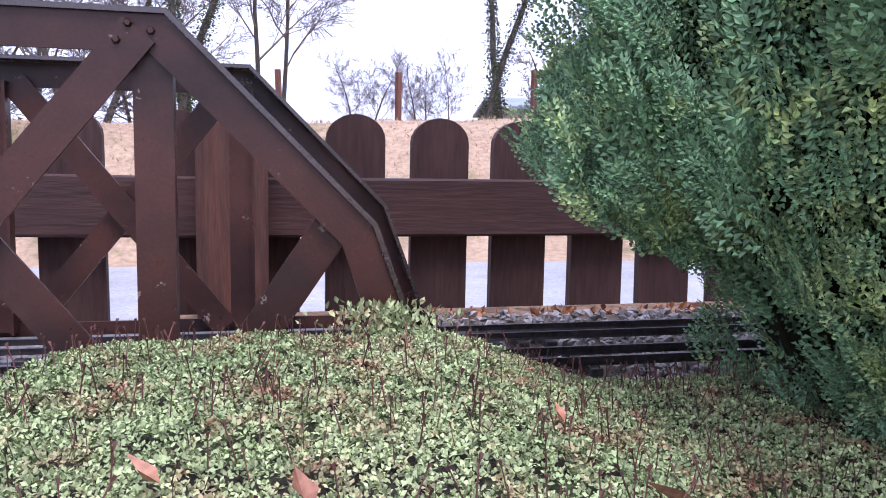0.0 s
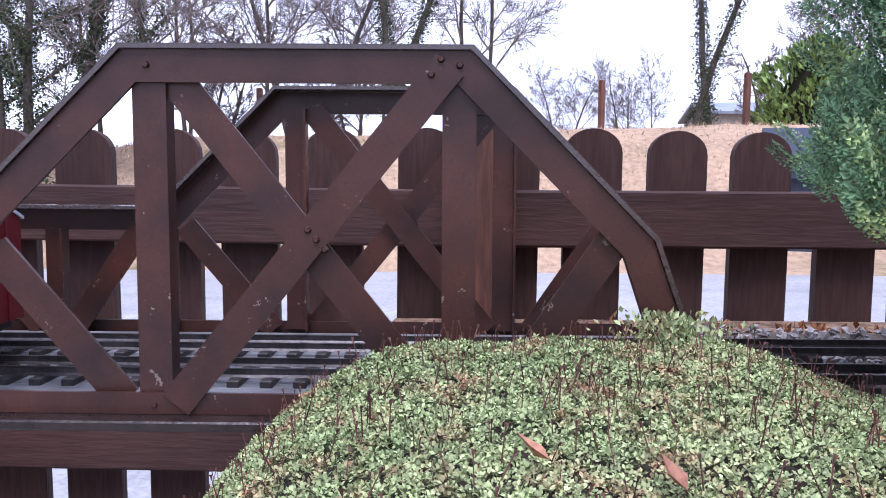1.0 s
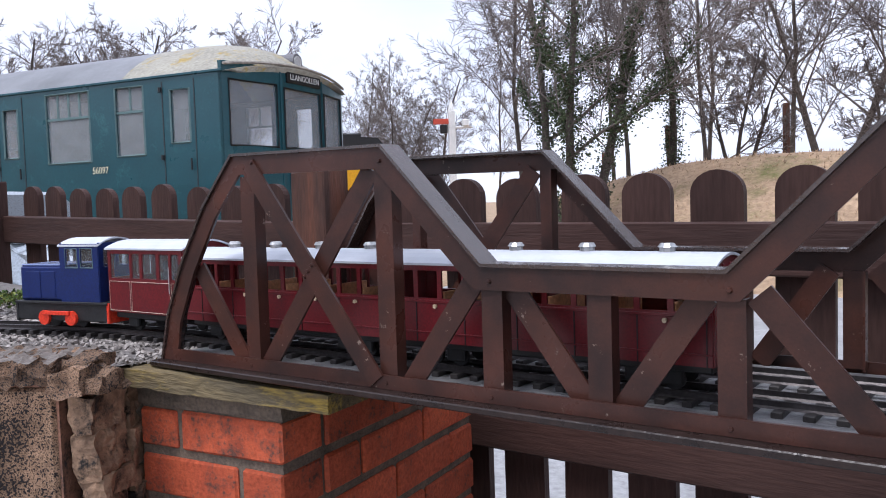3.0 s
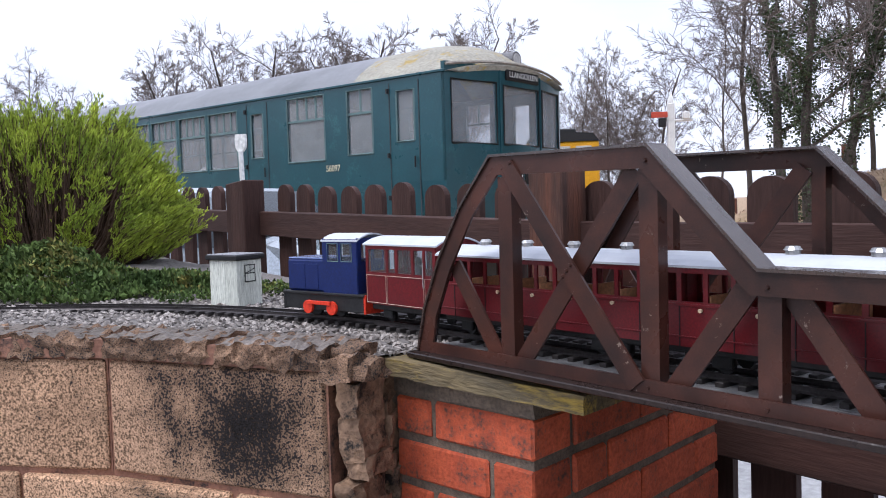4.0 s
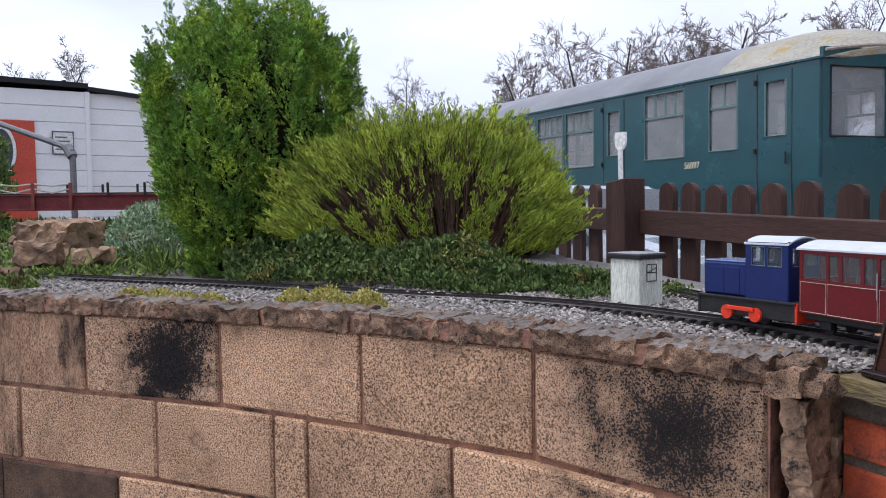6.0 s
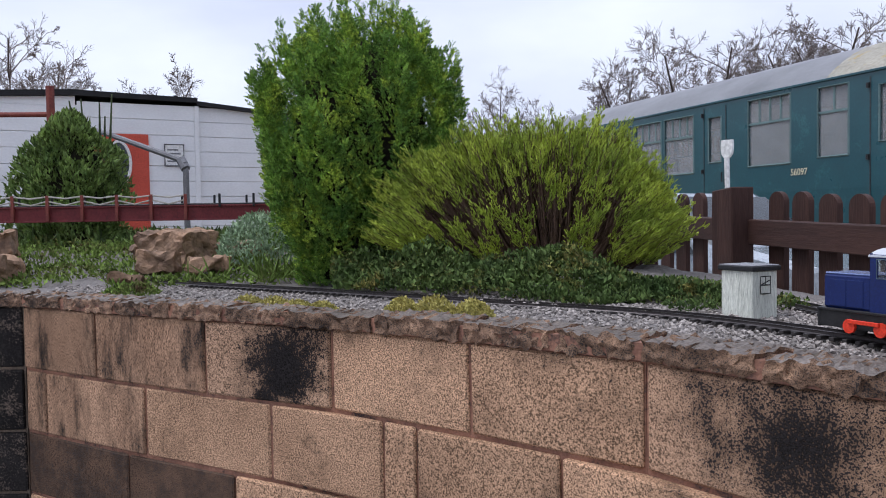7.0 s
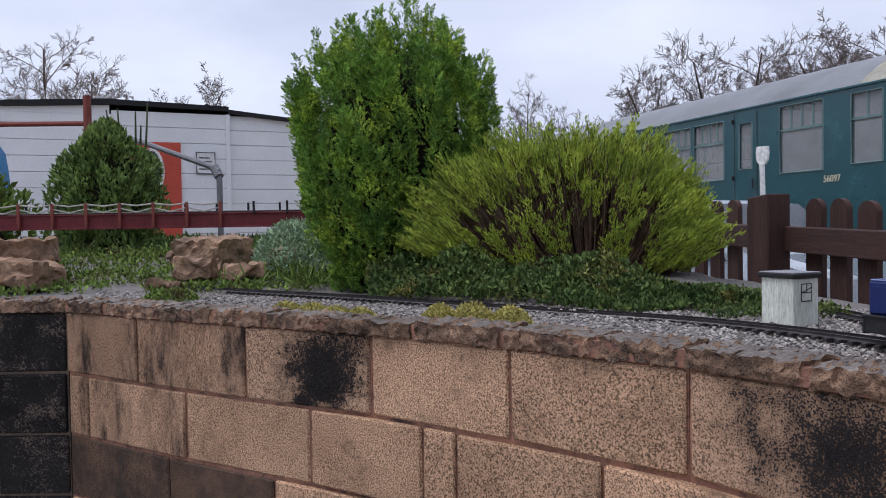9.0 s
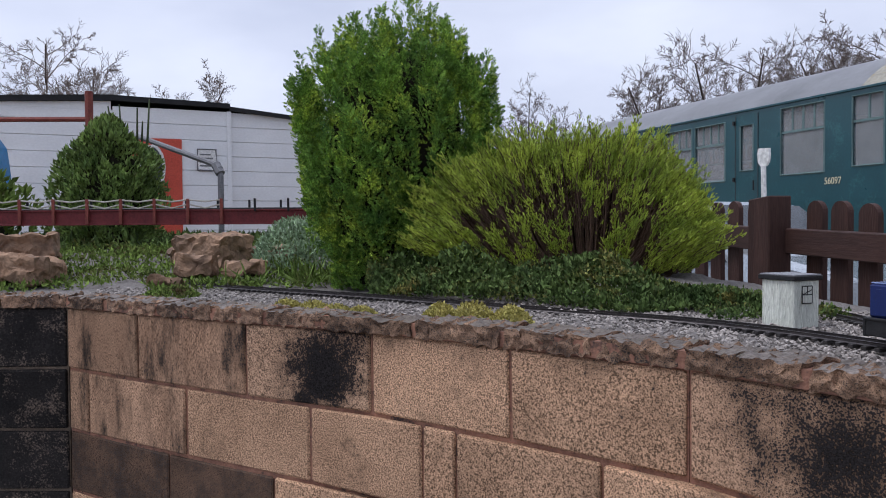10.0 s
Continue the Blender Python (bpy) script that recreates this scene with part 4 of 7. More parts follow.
def truss(y, inward, shift=0.0):
    """One side: angle-iron chords, posts and crossed flats."""

    def member(name, shape, mat="bridge", label=""):
        part(name, shape, M[mat], bridge, label).location.x = shift

    def lay(pts, a, b, s=None):
        return plate(pts, y + a * inward, y + b * inward, s)

    inner = offset_line(TOP, 0.031)
    inner[0], inner[-1] = (0.036, 0.778), (1.504, 0.778)
    flange, web = offset_line(TOP, 0.004), offset_line(TOP, 0.0042)
    for i in range(len(TOP) - 1):
        member("top_chord" if i in (4, 6, 8) else "end_post", lay([web[i], web[i + 1], inner[i + 1], inner[i]], 0, 0.004))
        member("flange", lay([TOP[i], TOP[i + 1], flange[i + 1], flange[i]], -0.004, 0.034), "bridge_top", "wet glossy upper flange")
    member("bottom_chord", lay([(0.002, 0.781), (1.55, 0.781), (1.545, 0.799), (0.002, 0.799)], -0.0014, 0.003))
    a, b = sorted((y - 0.022 * inward, y + 0.03 * inward))
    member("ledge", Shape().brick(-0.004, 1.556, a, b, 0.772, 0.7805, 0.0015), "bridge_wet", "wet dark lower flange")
    hi, lo = 1.063, 0.79
    for x, top in ((0.213, hi), (0.4675, hi), (0.626, 0.915), (0.761, 0.915), (0.9, 0.915), (1.064, hi), (1.32, hi)):
        s = lay([(x - 0.014, lo), (x + 0.014, lo), (x + 0.014, top), (x - 0.014, top)], 0.0045, 0.0085)
        lay([(x + 0.011, lo), (x + 0.014, lo), (x + 0.014, top), (x + 0.011, top)], 0.0086, 0.024, s)
        member("post", s)
    diag = [((0.225, 1.078), (0.452, lo), 0), ((0.445, hi), (0.238, lo), 1), ((0.09, 0.928), (0.188, lo), 1), ((0.6, 0.925), (0.5, lo), 1), ((0.648, 0.917), (0.742, lo), 2), ((0.872, 0.917), (0.784, lo), 2),
            ((0.925, 0.92), (1.035, lo), 1), ((1.083, hi), (1.3, lo), 1), ((1.312, 1.072), (1.083, lo), 0), ((1.45, 0.931), (1.354, lo), 1)]
    for p, q, layer in diag:
        a = (-0.0045, 0.009, 0.0135)[layer]
        member("diagonal", lay(bar(p, q, 0.028), a, a + 0.004))
    for x, z in ((0.339, 0.93), (0.346, 0.938), (0.332, 0.922), (1.203, 0.93), (1.196, 0.938), (1.21, 0.922), (1.305, 1.076), (1.297, 1.064), (0.235, 1.082)):
        member("rivet", Shape().tube([(x, y - 0.0046 * inward, z), (x, y - 0.0075 * inward, z)], [0.0034, 0.002], 6))
    for x, top in ((0.213, hi), (0.4675, hi), (1.064, hi), (1.32, hi), (0.626, 0.915), (0.9, 0.915)):
        for z in (top + 0.009, 0.789):
            member("rivet", Shape().tube([(x, y - 0.0001 * inward, z), (x, y - 0.003 * inward, z)], [0.0034, 0.0022], 6))


truss(0.0, 1)
truss(0.348, -1, 0.055)
for x in [0.03 + 0.1456 * k for k in range(11)]:
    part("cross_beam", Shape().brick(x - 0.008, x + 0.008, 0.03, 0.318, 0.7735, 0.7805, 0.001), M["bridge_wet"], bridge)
part("deck", Shape().brick(0.002, 1.55, 0.012, 0.336, 0.781, 0.786, 0.001), M["deck"], bridge, "wet pale grey deck boards")

# ---- tracks ----


def catmull(pts, n=8):
    out = []
    P = [pts[0]] + list(pts) + [pts[-1]]
    for i in range(1, len(P) - 2):
        for k in range(n):
            t = k / n
            out.append(tuple(0.5 * (2 * b + (c - a) * t + (2 * a - 5 * b + 4 * c - d) * t * t + (3 * b - a - 3 * c + d) * t ** 3) for a, b, c, d in zip(P[i - 1], P[i], P[i + 1], P[i + 2])))
    return out + [tuple(pts[-1])]


NEAR = catmull([(2.6, 0.13), (1.9, 0.108), (1.4, 0.107), (0.7, 0.109), (0.0, 0.114), (-0.18, 0.112), (-0.34, 0.09), (-0.505, 0.05), (-0.735, -0.029), (-0.972, -0.165),
                (-1.2, -0.365), (-1.48, -0.605), (-1.9, -0.963), (-2.38, -1.43), (-2.92, -1.85), (-3.5, -2.15), (-4.1, -2.25)])
FAR = catmull([(2.6, 0.24), (1.4, 0.226), (0.0, 0.23), (-0.5, 0.24), (-1.05, 0.31), (-1.6, 0.37), (-2.2, 0.36)])
RAIL_TOP = 0.801


def lay_track(path, label):
    ob = thing("model_track", label, "railway track")
    left, right = [], []
    for i, p in enumerate(path):
        a, b = Vector(path[max(i - 1, 0)]), Vector(path[min(i + 1, len(path) - 1)])
        d = (b - a).normalized()
        n = Vector((-d.y, d.x))
        left.append(Vector(p) + 0.0225 * n)
        right.append(Vector(p) - 0.0225 * n)
    for side in (left, right):
        s = Shape()
        prof = [(-0.0035, 0.792), (0.0035, 0.792), (0.0012, 0.7945), (0.0012, 0.798), (0.0017, 0.8005), (-0.0017, 0.8005), (-0.0012, 0.798), (-0.0012, 0.7945)]
        for i, p in enumerate(side):
            a, b = side[max(i - 1, 0)], side[min(i + 1, len(side) - 1)]
            d = (b - a).normalized()
            n = Vector((-d.y, d.x))
            s.v += [(p.x + n.x * u, p.y + n.y * u, z) for u, z in prof]
        k = len(prof)
        for i in range(len(side) - 1):
            s.f += [(i * k + j, i * k + (j + 1) % k, (i + 1) * k + (j + 1) % k, (i + 1) * k + j) for j in range(k)]
        part("rail", s, M["rail"], ob)
    me = Shape().brick(-0.006, 0.006, -0.04, 0.04, 0.7845, 0.7925, 0.001).mesh("sleeper", M["sleeper"])
    total = sum(math.dist(a, b) for a, b in zip(path, path[1:]))
    for k in range(min(int(total / 0.031), 150)):
        p, u = along(path, 0.9 + 0.031 * k) if 0.9 + 0.031 * k < total else (None, None)
        if p:
            piece("sleeper", me, ob, Matrix(((u.x, -u.y, 0, p.x), (u.y, u.x, 0, p.y), (0, 0, 1, 0), (0, 0, 0, 1))))
    return ob


lay_track(NEAR, "dark narrow model railway track on black sleepers")
lay_track(FAR, "second model railway track beside the fence")

# loose chippings
rng = np.random.default_rng(5)
pts = []
while len(pts) < 14500:
    x, y = rng.uniform(-2.9, -0.02), rng.uniform(-2.0, 0.75)
    d = behind_wall(x, y)
    if 0.07 < d and (d < 0.66 or y > 0.08) and not (x < -1.12 and y > -0.15 and d > 0.62) and rng.random() < (1.0 if x > -1.5 else 0.6):
        pts.append((x, y, garden(x, y) + rng.uniform(-0.001, 0.005)))
while len(pts) < 17000:
    pts.append((rng.uniform(1.53, 2.6), rng.uniform(0.0, 0.42), 0.779 + rng.uniform(-0.001, 0.005)))
octa = [(1, 0, 0), (0.2, 0.9, 0.1), (-0.9, 0.3, 0), (0, -0.8, 0.1), (0.1, 0.1, 0.6), (0, 0, -0.6)]
octf = [(0, 1, 4), (1, 2, 4), (2, 3, 4), (3, 0, 4), (1, 0, 5), (2, 1, 5), (3, 2, 5), (0, 3, 5)]
tagged(new("chippings", scatter("chippings", octa, octf, pts, M["gravel"], [(0, 0, 1)] * len(pts), rng.uniform(0.004, 0.0095, len(pts)), rng, 0.5)),
       "loose grey and pinkish stone chippings round the track", "gravel", kind="stuff")

# ---- the model train, standing on the near track ----


def arc_roof(L, w, z0, rise, thick=0.003, n=8, over=0.0):
    """A roof curved across y, along x."""
    ys = [-w / 2 + w * k / n for k in range(n + 1)]
    up = [(y, z0 + rise * (1 - (2 * y / w) ** 2)) for y in ys]
    return Shape().prism(up + [(y, z - thick) for y, z in reversed(up)], -L / 2 - over, L / 2 + over)


def wheelset(parent, x, r=0.0125, name="wheel", mat="black"):
    for side in (-1, 1):
        s = Shape().tube([(x, side * 0.02, r), (x, side * 0.026, r)], [r, r], 14)
        part(name, s, M[mat], parent)


def place_on_track(ob, s):
    p, u = along(NEAR, s)
    ob.matrix_basis = Matrix(((u.x, -u.y, 0, p.x), (u.y, u.x, 0, p.y), (0, 0, 1, RAIL_TOP), (0, 0, 0, 1)))


def windowed_side(parent, x0, x1, y, z0, z1, wins, mat, name="side_panel", t=0.003, glazed=True):
    """A side wall with real openings, its posts and panes."""
    s = Shape()
    x = x0
    for a, b, c, d in wins:
        s.box(x, a, y - t / 2, y + t / 2, z0, z1)
        s.box(a, b, y - t / 2, y + t / 2, z0, c)
        s.box(a, b, y - t / 2, y + t / 2, d, z1)
        x = b
    s.box(x, x1, y - t / 2, y + t / 2, z0, z1)
    ob = part(name, s.mesh(name, mat, weld=True), None, parent)
    if glazed:
        for a, b, c, d in wins:
            part("window_pane", Shape().box(a, b, y - 0.0004, y + 0.0004, c, d), M["pane"], ob).visible_shadow = False
    return ob


def loco():
    ob = thing("model_locomotive", "small blue model diesel locomotive with red rods", "locomotive")
    fr = part("underframe", Shape().brick(-0.117, 0.117, -0.046, 0.046, 0.014, 0.049, 0.002), M["black"], ob, "black underframe")
    part("running_board", Shape().brick(-0.12, 0.12, -0.05, 0.05, 0.046, 0.051, 0.001), M["black"], ob)
    part("bonnet", Shape().brick(-0.002, 0.112, -0.042, 0.042, 0.051, 0.118, 0.004), M["blue"], ob)
    # top sheet carries the sky's sheen in its paler blue
    part("bonnet_top", Shape().brick(0.0, 0.11, -0.04, 0.04, 0.1175, 0.1215, 0.002), M["blue_sheen"], ob, "bonnet top coloured paler as wet sky sheen")
    for x in (0.035, 0.075):
        for side in (-1, 1):
            part("bonnet_door", Shape().brick(x - 0.019, x + 0.019, side * 0.0425 - 0.0008, side * 0.0425 + 0.0008, 0.056, 0.108, 0.0005), M["blue"], ob)
    part("radiator", Shape().brick(0.11, 0.1135, -0.03, 0.03, 0.057, 0.11, 0.001), M["black"], ob)
    for side in (-1, 1):
        windowed_side(ob, -0.1, -0.002, side * 0.044, 0.051, 0.16, [(-0.086, -0.056, 0.116, 0.15), (-0.046, -0.018, 0.116, 0.15)], M["blue"], "cab_side")
        for x in (-0.071, -0.032):
            part("window_rim", Shape().tube([(x - 0.0155, side * 0.0458, 0.115), (x + 0.0155, side * 0.0458, 0.115), (x + 0.0155, side * 0.0458, 0.151), (x - 0.0155, side * 0.0458, 0.151), (x - 0.0155, side * 0.0458, 0.115)], 0.0009, 4), M["frame_pale"], ob)
    for x in (-0.1, -0.002):
        s = Shape()
        for a, b, c, d in ((-0.044, 0.044, 0.051, 0.116), (-0.044, -0.034, 0.116, 0.15), (-0.004, 0.004, 0.116, 0.15), (0.034, 0.044, 0.116, 0.15), (-0.044, 0.044, 0.15, 0.162)):
            s.box(x - 0.0015, x + 0.0015, a, b, c, d)
        end = part("cab_end", s, M["blue"], ob)
        for a, b in ((-0.034, -0.004), (0.004, 0.034)):
            part("window_pane", Shape().box(x - 0.0004, x + 0.0004, a, b, 0.116, 0.15), M["pane"], end).visible_shadow = False
    part("cab_floor", Shape().box(-0.1, -0.002, -0.044, 0.044, 0.052, 0.06), M["seat_pale"], ob)
    # pale roof colour doubles as the sky reflected on the wet cab
    r = part("cab_roof", arc_roof(0.104, 0.094, 0.158, 0.013), M["roof"], ob, "curved cab roof, wet sky reflection in its pale colour", smooth=False)
    r.location.x = -0.051
    for x in (0.119, -0.119):
        beam = part("buffer_beam", Shape().brick(x - 0.003, x + 0.003, -0.047, 0.047, 0.012, 0.05, 0.001), M["red"] if x < 0 else M["black"], ob, "bright red buffer beam" if x < 0 else "")
        part("coupling", Shape().tube([(x, 0, 0.03), (x + (0.012 if x > 0 else -0.012), 0, 0.03)], [0.006, 0.008], 8), M["silver"], beam)
    for x in (-0.03, 0.04):
        wheelset(ob, x, 0.017)
        for side in (-1, 1):
            part("crank", Shape().tube([(x, side * 0.047, 0.02), (x, side * 0.053, 0.02)], [0.014, 0.014], 12), M["red"], ob, "red crank disc")
    for side in (-1, 1):
        part("coupling_rod", Shape().brick(-0.03, 0.04, side * 0.055 - 0.002, side * 0.055 + 0.002, 0.026, 0.034, 0.001), M["red"], ob, "red coupling rod")
    return ob


def wheels_and_frame(ob, L, xs):
    part("underframe", Shape().brick(-L / 2 + 0.004, L / 2 - 0.004, -0.042, 0.042, 0.024, 0.036, 0.002), M["black"], ob, "black underframe")
    for x in xs:
        wheelset(ob, x)
        for side in (-1, 1):
            part("axle_box", Shape().brick(x - 0.014, x + 0.014, side * 0.033 - 0.004, side * 0.033 + 0.004, 0.008, 0.026, 0.002), M["black"], ob)
    for x in (-L / 2, L / 2):
        part("coupling", Shape().tube([(x * 0.97, 0, 0.024), (x + math.copysign(0.004, x), 0, 0.024)], 0.004, 6), M["black"], ob)


def van():
    L, w, z0 = 0.212, 0.1, 0.036
    ob = thing("model_brake_van", "maroon model carriage with cream lining and grey roof", "carriage")
    wheels_and_frame(ob, L, (-0.06, 0.06))
    x0, x1 = -L / 2, L / 2
    for side in (-1, 1):
        wins = [(x0 + 0.008, x0 + 0.03, 0.098, 0.142), (x0 + 0.036, x0 + 0.062, 0.098, 0.142), (x0 + 0.07, x0 + 0.11, 0.098, 0.142), (x0 + 0.118, x0 + 0.14, 0.098, 0.142), (x0 + 0.147, x1 - 0.008, 0.098, 0.142)]
        windowed_side(ob, x0, x1, side * w / 2, z0, 0.152, wins, M["maroon"])
        y = side * (w / 2 + 0.0022)
        for a, b in ((x0 + 0.004, x0 + 0.03), (x0 + 0.034, x0 + 0.143), (x0 + 0.147, x1 - 0.003)):
            part("lining", Shape().tube([(a, y, z0 + 0.003), (b, y, z0 + 0.003), (b, y, 0.092), (a, y, 0.092), (a, y, z0 + 0.003)], 0.0006, 4), M["lining"], ob, "thin cream lining")
        part("handrail", Shape().tube([(x0 + 0.033, y + side * 0.002, 0.075), (x0 + 0.033, y + side * 0.002, 0.12)], 0.001, 5), M["silver"], ob)
        part("footstep", Shape().brick(x0 + 0.01, x0 + 0.04, side * 0.045 - 0.006, side * 0.045 + 0.006, 0.018, 0.021, 0.0005), M["interior"], ob, "tan wooden footstep")
    for x in (x0, x1):
        s = Shape()
        for a, b, c, d in ((-w / 2, w / 2, z0, 0.098), (-w / 2, -0.04, 0.098, 0.142), (-0.006, 0.006, 0.098, 0.142), (0.04, w / 2, 0.098, 0.142), (-w / 2, w / 2, 0.142, 0.152)):
            s.box(x - 0.0015, x + 0.0015, a, b, c, d)
        s.add([(x - 0.0015, -w / 2 + w * k / 8, 0.152 + 0.012 * (1 - (2 * k / 8 - 1) ** 2)) for k in range(9)] + [(x + 0.0015, -w / 2 + w * k / 8, 0.152 + 0.012 * (1 - (2 * k / 8 - 1) ** 2)) for k in range(9)],
              [tuple(range(9)), tuple(range(9, 18))[::-1]] + [(k, k + 1, k + 10, k + 9) for k in range(8)])
        part("end_panel", s, M["maroon"], ob)
    part("floor_board", Shape().box(x0, x1, -w / 2, w / 2, z0, z0 + 0.003), M["interior"], ob)
    part("bench", Shape().brick(x0 + 0.06, x1 - 0.02, -0.03, 0.0, z0 + 0.003, 0.068, 0.002), M["seat_pale"], ob)
    part("roof", arc_roof(L, w + 0.008, 0.152, 0.014, over=0.006), M["roof"], ob, "pale grey curved roof")
    return ob


def coach():
    L, w, z0 = 0.435, 0.104, 0.034
    ob = thing("model_coach", "maroon model coach with open windows and grey roof", "carriage", "coaches of the model train")
    wheels_and_frame(ob, L, (-0.165, -0.125, 0.125, 0.165))
    x0, x1 = -L / 2, L / 2
    n = 11
    step = (L - 0.012) / n
    wins = [(x0 + 0.006 + step * k + 0.004, x0 + 0.006 + step * (k + 1) - 0.003, 0.092, 0.128) for k in range(n)]
    for side in (-1, 1):
        windowed_side(ob, x0, x1, side * w / 2, z0, 0.138, wins, M["maroon"], glazed=False)
        y = side * (w / 2 + 0.002)
        part("waist_strip", Shape().brick(x0, x1, y - 0.001, y + 0.001, 0.086, 0.0895, 0.0005), M["maroon"], ob)
        part("lower_strip", Shape().brick(x0, x1, y - 0.001, y + 0.001, 0.046, 0.048, 0.0005), M["maroon"], ob)
        for k in range(1, n, 2):
            part("door_knob", Shape().tube([(x0 + step * k + 0.012, y, 0.082), (x0 + step * k + 0.012, y + side * 0.004, 0.082)], [0.0022, 0.0028], 8), M["brass"], ob, "pale brass knob")
        for k in range(0, n + 1, 2):
            part("door_seam", Shape().box(x0 + 0.006 + step * k - 0.0006, x0 + 0.006 + step * k + 0.0006, y - 0.0006, y + 0.0006, z0, 0.09), M["black"], ob)
    for x in (x0, x1):
        s = Shape().box(x - 0.002, x + 0.002, -w / 2, w / 2, z0, 0.138)
        s.add([(x - 0.002, -w / 2 + w * k / 8, 0.138 + 0.012 * (1 - (2 * k / 8 - 1) ** 2)) for k in range(9)] + [(x + 0.002, -w / 2 + w * k / 8, 0.138 + 0.012 * (1 - (2 * k / 8 - 1) ** 2)) for k in range(9)],
              [tuple(range(9)), tuple(range(9, 18))[::-1]] + [(k, k + 1, k + 10, k + 9) for k in range(8)])
        part("end_panel", s, M["maroon"], ob)
        for y in (-0.025, 0.0, 0.025):
            part("end_rib", Shape().brick(x - 0.004, x + 0.004, y - 0.002, y + 0.002, z0, 0.142, 0.001), M["maroon"], ob)
    part("floor_board", Shape().box(x0, x1, -w / 2, w / 2, z0, z0 + 0.003), M["interior"], ob)
    for k in range(1, n, 2):
        x = x0 + 0.006 + step * k
        part("seat", Shape().brick(x - 0.003, x + 0.003, -w / 2 + 0.004, w / 2 - 0.004, z0 + 0.003, 0.1, 0.001), M["interior"], ob, "tan wooden seat back")
    part("roof", arc_roof(L, w + 0.008, 0.138, 0.0145, over=0.004), M["roof"], ob, "pale grey curved roof")
    for x in (-0.15, -0.05, 0.05, 0.15):
        v = part("ventilator", Shape().tube([(x, 0, 0.15), (x, 0, 0.157), (x, 0, 0.1575), (x, 0, 0.162)], [0.009, 0.009, 0.011, 0.008], 10), M["silver"], ob, "silver roof ventilator")
    return ob


def at_x(x):
    s, best = 0.0, None
    for a, b in zip(NEAR, NEAR[1:]):
        if (a[0] - x) * (b[0] - x) <= 0:
            return s + math.dist(a, b) * (a[0] - x) / (a[0] - b[0] + 1e-9)
        s += math.dist(a, b)
    return s


nose = at_x(-0.49)
place_on_track(loco(), nose - 0.12)
place_on_track(van(), nose - 0.24 - 0.016 - 0.106)
coach_1 = coach()
place_on_track(coach_1, nose - 0.24 - 0.016 - 0.212 - 0.012 - 0.2175)
second = copy_thing(coach_1, Matrix.Identity(4))
place_on_track(second, nose - 0.24 - 0.016 - 0.212 - 0.024 - 0.435 - 0.2175)
fig = Shape().tube([(0, 0, 0), (0, 0, 0.02), (0, 0, 0.034), (0, 0, 0.038), (0, 0, 0.042), (0, 0, 0.05), (0, 0, 0.056)], [0.011, 0.013, 0.011, 0.005, 0.0065, 0.0075, 0.004], 10)
for dx in (-0.035, 0.03):
    f = part("figurine", Shape().add(fig.v, fig.f), M["figure"], smooth=True)
    tagged(f, "small plain seated figurine inside the model carriage", "figurine", "figurines in the carriage")
    p, u = along(NEAR, nose - 0.362 + dx)
    f.location = (p.x, p.y + 0.02, RAIL_TOP + 0.068)

# ---- lineside hut ----
hut = thing("model_hut", "small white flaking wooden lineside hut with dark flat lid", "hut", at=pose(-0.882, 0.094, 0.782, 0, 0, 17.6))
body = part("body", Shape().brick(-0.05, 0.05, -0.043, 0.043, 0, 0.118, 0.002), M["hut"], hut)
part("lid", Shape().brick(-0.057, 0.057, -0.05, 0.05, 0.118, 0.13, 0.002), M["slate"], hut, "black lid edge")
# thin sheet gives the lid its painted pale sheen
part("lid_top", Shape().brick(-0.054, 0.054, -0.047, 0.047, 0.1301, 0.1325, 0.001), M["hut_lid"], hut, "lid top, its wet sheen painted grey")
win = part("window", Shape().box(0.0505, 0.0515, -0.017, 0.017, 0.062, 0.104), M["hut"], hut)
for a, b in (((0.052, -0.017, 0.062), (0.052, 0.017, 0.062)), ((0.052, -0.017, 0.104), (0.052, 0.017, 0.104)), ((0.052, -0.017, 0.062), (0.052, -0.017, 0.104)),
             ((0.052, 0.017, 0.062), (0.052, 0.017, 0.104)), ((0.052, -0.017, 0.083), (0.052, 0.017, 0.083)), ((0.052, 0.0, 0.083), (0.052, 0.0, 0.104)), ((0.052, -0.017, 0.083), (0.052, 0.017, 0.095))):
    part("glazing_bar", Shape().tube([a, b], 0.0012, 4), M["ink"], win)

# white paddle-shaped sign behind the fence
sign = thing("paddle_sign", "white blank paddle-shaped sign on a thin post", "sign", at=pose(-2.33, 0.84, 0.08, 0, 0, 18))
part("post", Shape().tube([(0.0, 0, 0.05), (-0.004, 0, 0.8), (-0.014, 0, 1.21)], 0.011, 8), M["sign_white"], sign)
prof = [(-0.044, 1.26), (-0.04, 1.225), (-0.026, 1.208), (0.004, 1.208), (0.018, 1.225), (0.022, 1.26), (0.02, 1.285), (-0.04, 1.287)]
part("blade", plate(prof, -0.006, 0.006), M["sign_white"], sign)

# ---- plants ----
rng = np.random.default_rng(11)


